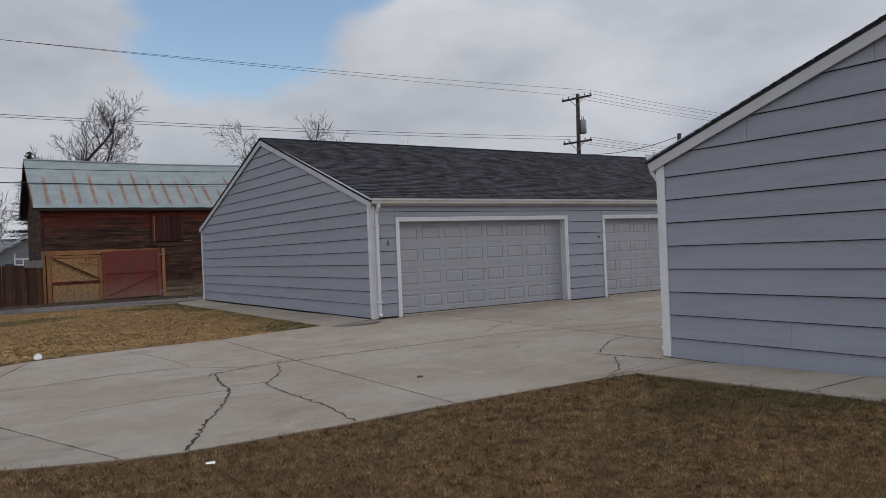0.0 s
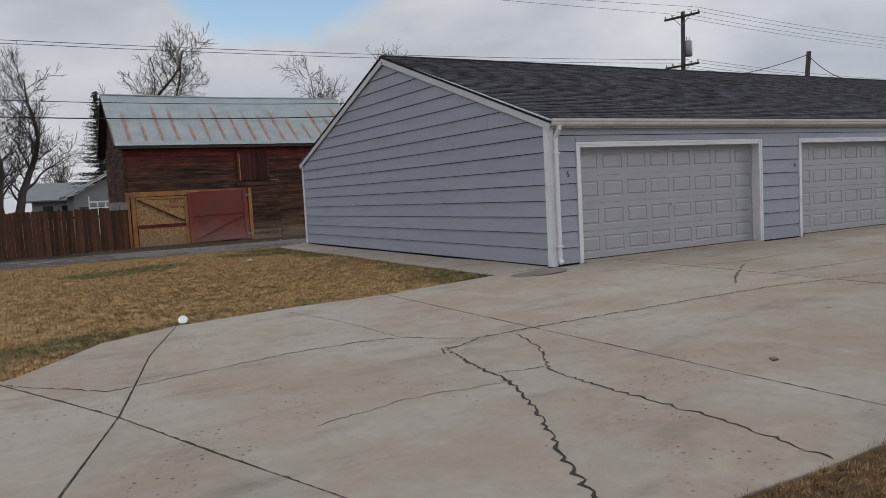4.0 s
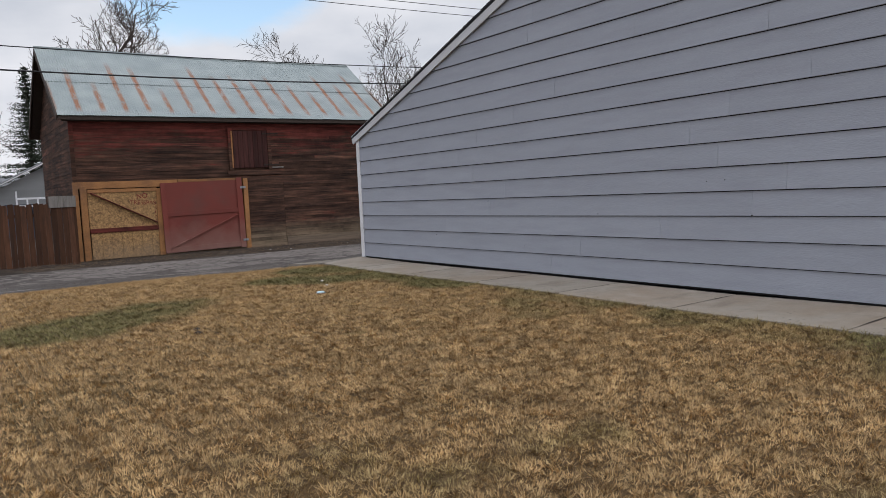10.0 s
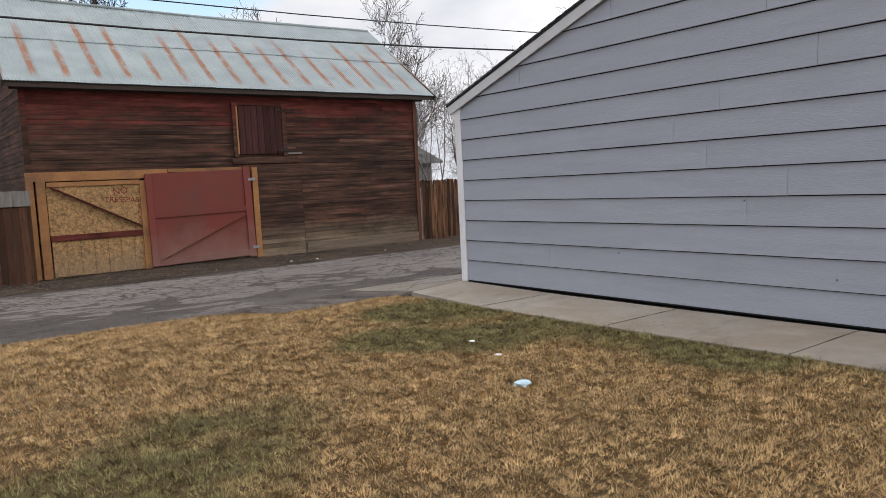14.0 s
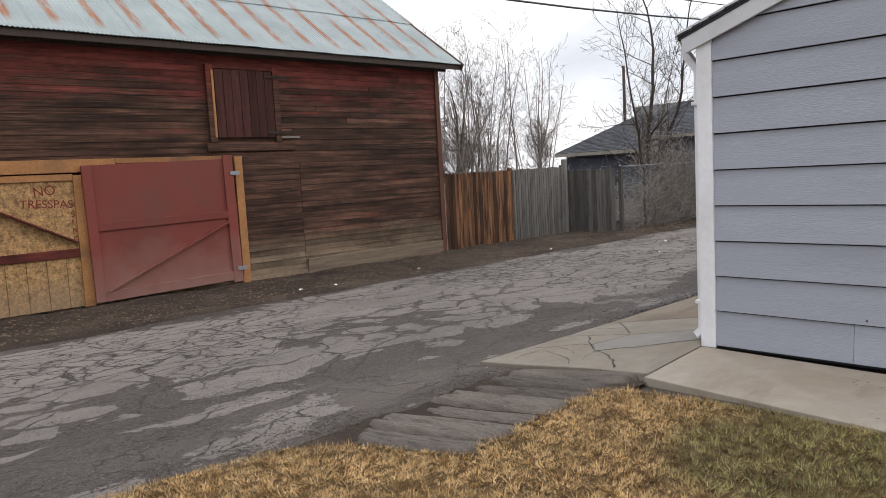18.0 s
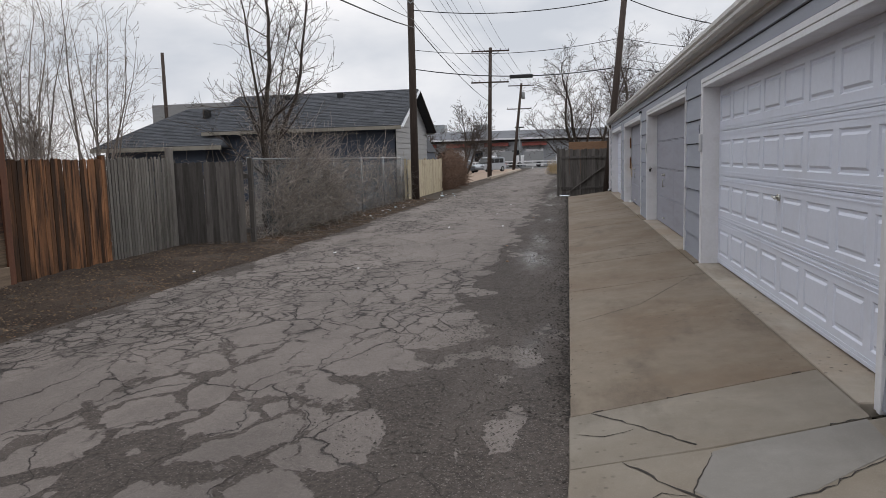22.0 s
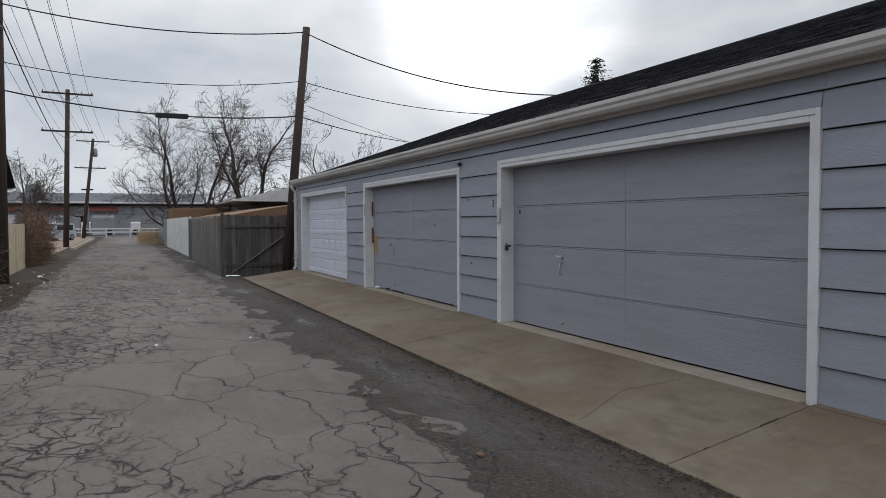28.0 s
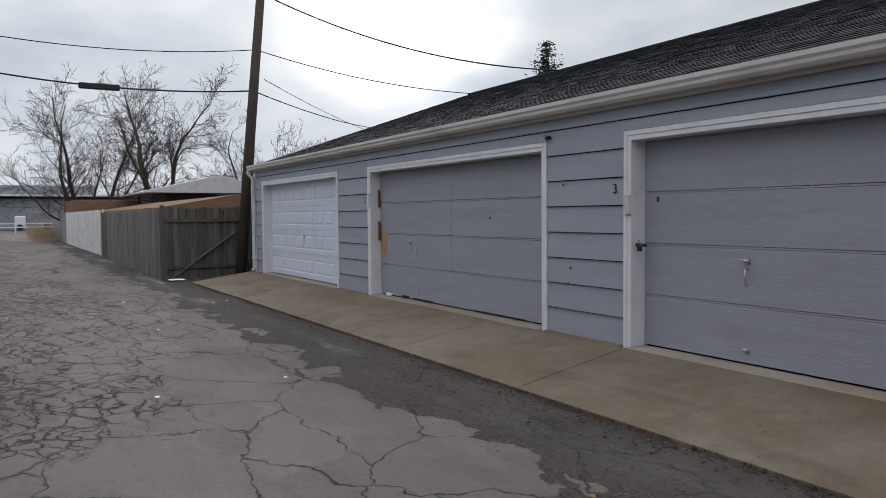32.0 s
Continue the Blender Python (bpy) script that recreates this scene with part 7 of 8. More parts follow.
part("roof", prism(bmesh.new(), [(21.0, 2.6), (28.0, 2.6), (28.0, 2.72), (24.5, 4.4), (21.0, 2.72)], "y", 54.5, 60.4), HOUSE_GREY, house3)
boxed("white_block_building", (84, 93, 66, 76, -0.2, 8.4), HOUSE_GREY, None, bevel=0.05)
tagged(bpy.data.objects["white_block_building"], "plain pale flat-roofed building beyond the roofs", "building")

# roofs behind the alley fence
lowroof = thing("garden_shed", "low shed with a worn brown shingle roof behind the fence", "shed")
BROWNROOF = material("worn_brown_shingle", (0.20, 0.12, 0.075), 0.9, var=0.25, scale=3, fine=40, bump=0.3, stretch=(1, 1, 6), spec=0.2)
boxed("wall", (42, 62, 23.5, 28.2, -0.2, 1.8), FENCE_DARK, lowroof, bevel=0)
part("roof", prism(bmesh.new(), [(28.7, 1.66), (28.7, 1.74), (26, 2.2), (23.2, 1.74), (23.2, 1.66)], "x", 41.5, 62.5), BROWNROOF, lowroof)
WHITETIN = material("faded_white_metal_roof", (0.52, 0.53, 0.54), 0.5, 0.2, var=0.12, scale=2, stain=(0.3, 0.25, 0.2), stain_amt=0.5)
tinroof = thing("carport", "open carport with a faded white metal roof", "carport")
for x in (58.2, 65.8):
    for y in (20.5, 25.5):
        boxed("post", (x, x + 0.12, y, y + 0.12, -0.2, 2.9), FENCE_DARK, tinroof, bevel=0)
boxed("wall", (60, 65, 22, 25, -0.2, 2.7), FENCE_DARK, tinroof, bevel=0)
part("roof", prism(bmesh.new(), [(26.5, 2.75), (26.5, 2.83), (22.5, 3.75), (19.0, 2.83), (19.0, 2.75)], "x", 57.5, 66.5), WHITETIN, tinroof)
boxed("tall_wall", (66.5, 72, 25.5, 29.4, -0.2, 2.5), BROWNROOF, None, bevel=0.02)
tagged(bpy.data.objects["tall_wall"], "low brown brick outbuilding beside the alley", "outbuilding")
for i in range(5):
    boxed("wall_column", (67.2 + i * 2.6, 69.75 + i * 2.6, 29.55, 29.72, -0.2, 1.75), HOUSE_GREY, None, bevel=0.01)
    tagged(bpy.data.objects["wall_column" + (f".{i:03d}" if i else "")], "weathered grey block wall panel along the alley", "wall panel", "block wall panels")

# street and commercial building across the end of the alley
street = raw("street", [(112, -300, -0.19), (124, -300, -0.19), (124, 300, -0.19), (112, 300, -0.19)], [(0, 1, 2, 3)], material("grey_street_asphalt", (0.09, 0.088, 0.085), 0.9, var=0.2, scale=0.5, fine=20))
tagged(street, "grey cross street at the alley's end", "street", kind="structure")
lot = raw("parking_lot", [(54, 36.0, -0.205), (112, 36.0, -0.2), (112, 75, -0.2), (54, 75, -0.205)], [(0, 1, 2, 3)], material("tan_gravel_lot", (0.27, 0.2, 0.15), 0.95, var=0.2, scale=1.5, fine=30, bump=0.3))
tagged(lot, "tan gravel parking lot beside the alley", "parking lot", kind="structure")
kerb = part("kerb", prism(bmesh.new(), [(35.3, -0.22), (35.62, -0.22), (35.60, -0.05), (35.33, -0.05)], "x", 62, 100), CONCRETE)
tagged(kerb, "pale concrete kerb along the alley", "kerb", kind="structure")
shop = thing("warehouse", "long grey flat-roofed commercial building with red awnings", "building")
SHOPWALL = material("pale_grey_block_wall", (0.30, 0.31, 0.33), 0.8, var=0.08, scale=0.6)
boxed("wall", (134, 150, 8, 90, -0.3, 4.7), SHOPWALL, shop, bevel=0)
boxed("roof_edge", (133.4, 134, 8, 90, 4.1, 4.45), DARK, shop, bevel=0)
boxed("canopy", (132.6, 134, 8, 90, 4.45, 4.72), TRIM, shop, "white canopy edge", bevel=0)
boxed("upper_storey", (142, 156, 20, 75, 4.7, 6.3), SHOPWALL, shop, bevel=0)
# distance haze is put into this red: dulled for the far awnings
RED = material("haze_dulled_red_awning", (0.22, 0.065, 0.055), 0.7, var=0.1)
for y in (33.0, 39.5, 46, 52, 58):
    part("awning", prism(bmesh.new(), [(132.9, 3.35), (134, 3.35), (134, 4.0), (133.6, 4.0)], "y", y, y + 4.2), RED, shop)
    boxed("door", (133.9, 134.02, y + 0.6, y + 3.6, -0.2, 2.8), TRIM, shop, bevel=0)
    boxed("window", (133.92, 134.03, y + 4.5, y + 5.9, 0.8, 2.6), GLASS_DARK, shop, bevel=0)
for y, z in ((30, 5.3), (36, 5.4), (44, 6.7), (52, 6.9), (60, 6.6)):
    boxed("roof_unit", (143, 146, y, y + 2.2, z - 0.6, z + 0.9), STEEL, shop, bevel=0.05)
rail = thing("rail_fence", "low white rail fence along the street", "fence")
for z in (0.35, 0.75):
    boxed("rail", (110.9, 111.0, 10, 90, z, z + 0.14), TRIM, rail, bevel=0)
for i in range(30):
    boxed("post", (110.95, 111.07, 10 + i * 2.7, 10.12 + i * 2.7, -0.25, 0.95), TRIM, rail, bevel=0)
for i, y in enumerate((27.0, 33.5, 38.0)):
    tr = thing("box_truck", "white box truck parked by the commercial building", "truck", "parked trucks")
    boxed("cargo_box", (128, 130.4, y, y + 3.0, 0.35, 2.35), HOUSE_GREY, tr, bevel=0.05)
    boxed("cab", (128.1, 130.3, y + 3.05, y + 4.4, 0.3, 1.7), TRIM, tr, bevel=0.12)
    for yy in (y + 0.7, y + 3.8):
        part("wheel", tube(bmesh.new(), [(127.95, yy, 0.2), (128.25, yy, 0.2)], 0.42, 14), BLACKMETAL, tr)
lampost = thing("street_lamp", "tall grey street lamp near the parking lot", "street lamp")
part("post", tube(bmesh.new(), [(118, 36.6, -0.2), (118, 36.6, 5.8)], [0.12, 0.08], 8), STEEL, lampost)
part("lamp_head", box(bmesh.new(), 117.8, 118.2, 35.9, 37.3, 5.75, 5.95, 0.04), BLACKMETAL, lampost)


# parked cars
CARGLASS = material("tinted_car_glass", (0.015, 0.018, 0.02), 0.06, var=0.05, bump=0, spec=0.6)
TYRE = material("black_tyre_rubber", (0.02, 0.02, 0.02), 0.85, var=0.1)
TAIL = material("red_tail_lamp", (0.35, 0.02, 0.02), 0.25, var=0.05, bump=0)


def car(label, x, y, z, heading, paint, length=4.6, width=1.8, height=1.5, suv=False):
    """A parked car; heading in degrees, nose along its own +x."""
    c = thing("parked_car", label, "car", "parked cars")
    m = pose(x, y, z, 0, 0, heading)
    L2, W2 = length / 2, width / 2
    prof = [(-L2, 0.35), (-L2 + 0.03, 0.85), (-L2 + 0.15, 0.98), (L2 - 1.35, 0.98), (L2 - 0.25, 0.82), (L2, 0.6), (L2 - 0.02, 0.32), (L2 - 0.5, 0.22), (-L2 + 0.4, 0.22)]
    bm = prism(bmesh.new(), prof, "y", -W2, W2)
    bmesh.ops.bevel(bm, geom=bm.edges[:], offset=0.06, segments=2, affect="EDGES")
    bm.transform(m)
    part("body", bm, paint, c)
    back = -L2 + (0.08 if suv else 0.75)
    cab = [(back, 0.97), (back + (0.12 if suv else 0.7), height - 0.06), (back + (0.35 if suv else 0.95), height), (L2 - 2.1, height), (L2 - 1.75, height - 0.06), (L2 - 1.15, 0.97)]
    bm = prism(bmesh.new(), cab, "y", -W2 + 0.12, W2 - 0.12)
    bmesh.ops.bevel(bm, geom=bm.edges[:], offset=0.05, segments=2, affect="EDGES")
    bm.transform(m)
    part("cabin", bm, paint, c)
    for s in (-1, 1):
        for a, b in ((back + 0.42, back + 1.25), (back + 1.33, L2 - 2.35), (L2 - 2.27, L2 - 1.72)):
            if b - a < 0.2:
                continue
            part("side_window", box(bmesh.new(), a, b, s * (W2 - 0.125), s * (W2 - 0.108), 1.03, height - 0.16, 0.006, m), CARGLASS, c)
    part("rear_window", box(bmesh.new(), back - 0.012, back + 0.03, -W2 + 0.3, W2 - 0.3, 1.05, height - 0.18, 0.006, m @ pose(0, 0, 0, 0, 0, 0)), CARGLASS, c)
    bm = bmesh.new()
    beam(bm, (L2 - 1.13, 0, 1.03), (L2 - 1.70, 0, height - 0.1), width - 0.5, 0.02, up=(1, 0, 1))
    bm.transform(m)
    part("windscreen", bm, CARGLASS, c)
    for s in (-1, 1):
        part("tail_lamp", box(bmesh.new(), -L2 - 0.01, -L2 + 0.1, s * (W2 - 0.22), s * (W2 - 0.02), 0.75, 0.95, 0.01, m), TAIL, c)
        part("headlight", box(bmesh.new(), L2 - 0.22, L2 - 0.02, s * (W2 - 0.45), s * (W2 - 0.04), 0.62, 0.78, 0.02, m), STEEL, c)
        for xx in (-L2 + 0.85, L2 - 0.9):
            bm = tube(bmesh.new(), [(xx, s * (W2 - 0.2), 0.31), (xx, s * (W2 + 0.01), 0.31)], 0.32, 18)
            bm.transform(m)
            w = part("wheel", bm, TYRE, c)
            bm = tube(bmesh.new(), [(xx, s * (W2 + 0.012), 0.31), (xx, s * (W2 + 0.02), 0.31)], [0.2, 0.17], 12)
            bm.transform(m)
            part("rim", bm, STEEL, w)


SILVER = material("silver_car_paint", (0.42, 0.44, 0.47), 0.3, 0.5, var=0.03, bump=0, spec=0.5)
SLATEPAINT = material("grey_blue_car_paint", (0.16, 0.19, 0.23), 0.3, 0.5, var=0.03, bump=0, spec=0.5)
car("silver station wagon parked on the gravel lot", 93, 38.7, -0.2, 150, SILVER, 4.7, 1.85, 1.7, True)
car("grey-blue sedan parked on the gravel lot", 89, 41.2, -0.2, 200, SLATEPAINT, 4.5, 1.8, 1.42)
car("dark sedan parked beyond the shrub", 92, 45.0, -0.2, 165, BLACKMETAL, 4.5, 1.8, 1.42)


# ---- small things ----
ties = thing("landscape_ties", "row of half-sunk weathered railway ties at the lawn corner", "railway ties")
for i, (x, w, y0_, y1_, dz) in enumerate(((6.90, 0.25, 27.98, 29.10, -0.005), (6.63, 0.22, 28.02, 29.06, -0.012), (6.36, 0.24, 27.98, 29.0, -0.02), (6.02, 0.30, 27.98, 29.02, 0.0), (5.72, 0.20, 27.96, 28.95, -0.02), (5.36, 0.30, 27.94, 29.0, 0.0), (5.05, 0.24, 27.9, 28.9, -0.01))):
    rt = random.Random(i)
    nx, ny = 17, 44
    verts, faces = [], []
    skew = 0.16 + rt.uniform(-0.05, 0.05)
    for k in range(nx):
        u0 = k / (nx - 1)
        e0 = 0.07 * noise.noise(Vector((u0 * 3, i * 3.3, 1.0)))
        e1 = 0.16 * noise.noise(Vector((u0 * 4, i * 5.1, 8.0))) - 0.05
        for j in range(ny):
            v0 = j / (ny - 1)
            y = y0_ + e0 + (y1_ + e1 - y0_ - e0) * v0
            u = -w / 2 + w * u0 + 0.018 * noise.noise(Vector((y * 2.2, i * 9.0, 2.0 if u0 < 0.5 else 7.0)))
            split = max(0.0, 1 - abs(noise.noise(Vector((u * 14, y * 0.7, i * 7.0)))) * 9) * 0.030
            fibre = 0.008 * noise.noise(Vector((u * 70, y * 2.5, i * 3.0))) + 0.010 * noise.noise(Vector((u * 22, y * 1.5, i * 5.0)))
            rim = min(u0, 1 - u0) * w / 0.035
            rim2 = min(v0, 1 - v0) * (y1_ - y0_) / 0.06
            edge = 0.055 * (1 - min(1.0, rim)) ** 2 + 0.05 * (1 - min(1.0, rim2)) ** 2
            verts.append((x + skew * (28.5 - y) + u, y, gz(x, y) + dz + 0.035 - split + fibre - edge))
    for k in range(nx - 1):
        for j in range(ny - 1):
            a_ = k * ny + j
            faces.append((a_, a_ + ny, a_ + ny + 1, a_ + 1))
    raw("tie", verts, faces, TIMBER, ties, smooth=True)

# house numbers
INK = material("black_number_paint", (0.015, 0.015, 0.015), 0.6, var=0.1, bump=0)


def number(text, label, x, y, z, side):
    h_ = thing("house_number", label, "number sign")
    lettering(h_, "digit", text, x, y, z, 0.145, INK, side, align="CENTER")


number("5", "black painted unit number five on the siding", 8.36, GY0 - 0.027, 1.62, "S")
number("6", "black painted unit number six on the siding", 14.93, GY0 - 0.027, 1.62, "S")
number("4", "black painted unit number four on the siding", 14.23, GY1 + 0.027, 1.62, "N")
number("3", "black painted unit number three on the siding", 20.62, GY1 + 0.027, 1.62, "N")
number("2", "black painted unit number two on the siding", 26.80, GY1 + 0.027, 1.62, "N")


def crumple(name, label, x, y, z, s, mat, seed, category="litter", flat=0.6, group="litter"):
    """A crushed scrap: a low faceted lump."""
    r_ = random.Random(seed)
    bm = bmesh.new()
    bmesh.ops.create_icosphere(bm, subdivisions=2, radius=s)
    for v in bm.verts:
        k = 1 + r_.uniform(-0.32, 0.3)
        v.co = Vector((v.co.x * k, v.co.y * k * 0.8, max(-0.2 * s, v.co.z * k * flat)))
    bm.transform(pose(x, y, z + 0.2 * s, 0, 0, r_.uniform(0, 360)))
    ob = part(name, bm, mat)
    return tagged(ob, label, category, group)


# white lid leaning at the lawn edge
bm = bmesh.new()
lid_r = random.Random(6)
rim = [0.062 * (1 + lid_r.uniform(-0.06, 0.06) + (0.14 if k == 5 else 0)) for k in range(20)]
rings = [[bm.verts.new((r_ * f * math.cos(2 * math.pi * k / 20), r_ * f * math.sin(2 * math.pi * k / 20), z_)) for k, r_ in enumerate(rim)] for f, z_ in ((1.0, -0.012), (1.0, 0.0), (0.9, 0.006), (0.72, 0.003), (0.2, 0.004))]
for a_, b_ in zip(rings, rings[1:]):
    for k in range(20):
        bm.faces.new((a_[k], a_[(k + 1) % 20], b_[(k + 1) % 20], b_[k]))
bm.faces.new(rings[-1])
bm.faces.new(rings[0][::-1])
bm.transform(pose(1.36, 14.36, -0.035, 52, 0, -14))
tagged(part("plastic_lid", bm, PAPER), "round white plastic lid leaning on the lawn edge", "litter")
crumple("paper_scrap", "crushed pale blue wrapper on the dry grass", 4.69, 23.15, -0.03, 0.07, BLUEPAPER, 2, flat=0.35)
crumple("dark_clod", "dark clod of dung in the grass", 2.43, 21.49, -0.03, 0.05, CRACK, 3, "clod")
crumple("dark_clod", "dark clod of dung in the grass", 2.38, 21.25, -0.03, 0.05, CRACK, 4, "clod")
crumple("paper_scrap", "flat white paper scrap in the lawn", 1.65, 5.59, 0.035, 0.036, PAPER, 5, flat=0.10)
crumple("paper_scrap", "small white scrap in the lawn", 5.4, 24.6, -0.03, 0.035, PAPER, 6, flat=0.25)
crumple("paper_scrap", "small white scrap in the lawn", 5.2, 24.0, -0.03, 0.04, PAPER, 7, flat=0.2)
crumple("paper_scrap", "small white scrap in the lawn", 2.6, 14.55, -0.06, 0.016, PAPER, 8)
for i in range(26):
    r_ = random.Random(300 + i)
    crumple("paper_scrap", "small pale scrap of street litter", 24.5 + 9 * r_.random(), 34.95 + 0.6 * r_.random(), -0.215, 0.02 + 0.05 * r_.random() ** 2, PAPER if i % 3 else BLUEPAPER, 320 + i, flat=0.35)
for i in range(5):
    r_ = random.Random(400 + i)
    crumple("paper_scrap", "small pale scrap of street litter", 6 + 11 * r_.random(), 35.0 + 1.2 * r_.random(), -0.215, 0.014 + 0.025 * r_.random(), PAPER, 420 + i, flat=0.35)
for i in range(9):
    r_ = random.Random(500 + i)
    crumple("paper_scrap", "small pale scrap of street litter", 33 + 8 * r_.random(), 34.2 + 1.2 * r_.random(), -0.2, 0.03 + 0.06 * r_.random() ** 2, PAPER if i % 2 else BLUEPAPER, 520 + i, flat=0.35)
tagged(boxed("loose_plank", (33.4, 36.2, 30.0, 30.14, -0.215, -0.185), FENCE_GREY), "pale weathered plank lying beside the alley fence", "plank")


def scatter(name, label, n_, area, size, mat, seed, category, lift=0.0):
    """Loose bits lying on the ground, joined."""
    r_ = random.Random(seed)
    verts, faces = [], []
    for i in range(n_):
        x, y = area(r_)
        z = gz(x, y) + lift
        s = r_.uniform(*size)
        a = r_.uniform(0, 6.283)
        c, d = math.cos(a) * s, math.sin(a) * s
        k = len(verts)
        t = r_.uniform(0.2, 0.8) * s
        verts += [(x - c, y - d, z), (x + d * 0.6, y - c * 0.6, z + t * 0.4), (x + c, y + d, z + t * 0.3), (x - d * 0.6, y + c * 0.6, z + t * 0.1), (x, y, z + t)]
        faces += [(k, k + 1, k + 4), (k + 1, k + 2, k + 4), (k + 2, k + 3, k + 4), (k + 3, k, k + 4)]
    ob = raw(name, verts, faces, mat)
    return tagged(ob, label, category, kind="stuff")


CLOD = material("brown_dirt_clods", (0.058, 0.042, 0.032), 0.95, var=0.3, scale=9, bump=0, island=0.5)
STRAW = material("dead_straw_bits", (0.115, 0.080, 0.050), 0.95, var=0.3, scale=9, bump=0, island=0.5)
scatter("dirt_clods", "crumbs of brown soil on the verge", 14000, lambda q: (q.uniform(2, 34), 34.5 + 2.6 * q.random()), (0.006, 0.024), CLOD, 15, "soil", 0.02)
scatter("dead_straw", "bits of dead straw on the dirt verge", 9000, lambda q: (q.uniform(2, 34), 34.7 + 2.3 * q.random()), (0.008, 0.03), STRAW, 16, "straw", 0.02)
scatter("dirt_clods", "crumbs of brown soil between the railway ties", 6000, lambda q: (q.uniform(4.2, 7.0), 27.95 + 1.5 * q.random()), (0.004, 0.012), CLOD, 17, "soil", -0.012)
scatter("dirt_clods", "dark soil along the apron's broken edge", 9000, lambda q: (q.uniform(8.9, 33), 29.47 + 0.14 * q.gauss(0, 1) ** 2 * q.random() - 0.05 * abs(q.gauss(0, 1))), (0.006, 0.022), CRACK, 18, "soil", 0.012)
GRAVEL = material("loose_grey_gravel", (0.10, 0.088, 0.078), 0.9, var=0.3, scale=9, bump=0, island=0.5)
scatter("gravel", "loose grit and gravel on the alley", 26000, lambda q: (-1 + 14 * q.random(), 29.15 + 2.1 * q.random() ** 1.4), (0.004, 0.013), GRAVEL, 5, "gravel", -0.012)
scatter("gravel", "loose grit on the alley along the apron", 14000, lambda q: (q.uniform(8, 34), 29.5 + 1.1 * q.random() ** 1.6), (0.004, 0.016), GRAVEL, 6, "gravel", -0.012)
scatter("leaf_litter", "dry leaves and twigs on the dirt verge", 9000, lambda q: (q.uniform(2, 34), 34.6 + 1.6 * q.random()), (0.006, 0.02), LEAFLITTER, 7, "leaf litter", -0.03)
scatter("leaf_litter", "drift of dry leaves along the chain-link fence", 6000, lambda q: (q.uniform(19, 36), 35.2 + 0.9 * q.random() ** 0.6), (0.012, 0.035), LEAFLITTER, 8, "leaf litter", -0.03)


# fittings on the alley doors
def fitted(name, label, category, dims, mat, bevel=0.004, group=""):
    return tagged(boxed(name, dims, mat, None, bevel=bevel), label, category, group)


FACE = GY1 + 0.034
PLASTIC = material("pale_grey_plastic", (0.5, 0.5, 0.51), 0.45, var=0.03, bump=0)
for x, z in ((20.42, 1.50), (14.03, 1.50)):
    fitted("door_keypad", "pale grey plastic keypad box on the door casing", "keypad", (x - 0.045, x + 0.045, GY1 + 0.026, GY1 + 0.06, z - 0.11, z + 0.11), PLASTIC, 0.015, "keypads")
doorface = GY1 - 0.20 + 0.03
fitted("door_sticker", "small red shield sticker on the garage door", "sticker", (20.19, 20.228, doorface, doorface + 0.002, 1.52, 1.575), PAINTRED, 0)
lock = thing("padlock", "black padlock and hasp on a door casing", "padlock")
part("hasp", box(bmesh.new(), 20.24, 20.44, GY1 - 0.05, GY1 - 0.042, 1.07, 1.10, 0.002), BLACKMETAL, lock)
part("shackle", tube(bmesh.new(), [(20.30, GY1 - 0.03, 1.08), (20.30, GY1 - 0.03, 1.13), (20.34, GY1 - 0.03, 1.13), (20.34, GY1 - 0.03, 1.08)], 0.008, 8), METAL, lock)
part("body", box(bmesh.new(), 20.29, 20.35, GY1 - 0.045, GY1 - 0.01, 1.02, 1.085, 0.012), BLACKMETAL, lock)
for x in (19.15, 25.25):
    pull = thing("door_pull", "small steel pull handle on the garage door", "door pull", "door pulls")
    part("grip", tube(bmesh.new(), [(x, doorface, 0.90), (x, doorface + 0.035, 0.90), (x, doorface + 0.035, 0.76), (x, doorface, 0.76)], 0.007, 8), METAL, pull)
    fitted("door_latch", "small steel foot latch on the garage door", "latch", (x - 0.03, x + 0.03, doorface, doorface + 0.03, 0.15, 0.18), METAL, 0.004, "latches")
fitted("bare_wood_patch", "splintered bare plywood patch on the door edge", "patch", (26.34, 26.56, doorface, doorface + 0.004, 0.74, 1.13), PLY, 0.0)
rusty = thing("rust_stain", "rusted torn steel jamb lining on the casing", "jamb lining")
for z0_, z1_, w_ in ((1.05, 1.30, 0.035), (1.55, 1.85, 0.025), (0.98, 1.04, 0.05)):
    part("strip", box(bmesh.new(), 26.575 - w_, 26.577, GY1 - 0.15, GY1 - 0.12, z0_, z1_, 0.002), RUST, rusty)
fitted("door_keypad", "scratched broken keypad box on the door casing", "keypad", (26.585, 26.64, GY1 + 0.026, GY1 + 0.04, 1.55, 1.80), PLASTIC, 0.006, "keypads")
for x, z in ((21.45, 1.74), (21.33, 0.80), (21.36, 0.62), (23.2, 1.36)):
    y = doorface + 0.001 if 21.76 < x < 26.6 else GY1 + 0.018
    fitted("wall_hole", "small dark drilled hole in the siding", "hole", (x - 0.012, x + 0.012, y, y + 0.012, z - 0.012, z + 0.012), BLACKMETAL, 0.004, "drilled holes")
eye = thing("floodlight_sensor", "small black floodlight sensor above the door corner", "sensor")
part("body", tube(bmesh.new(), [(21.70, GY1 + 0.02, 2.30), (21.70, GY1 + 0.07, 2.285)], [0.022, 0.026], 10), BLACKMETAL, eye)
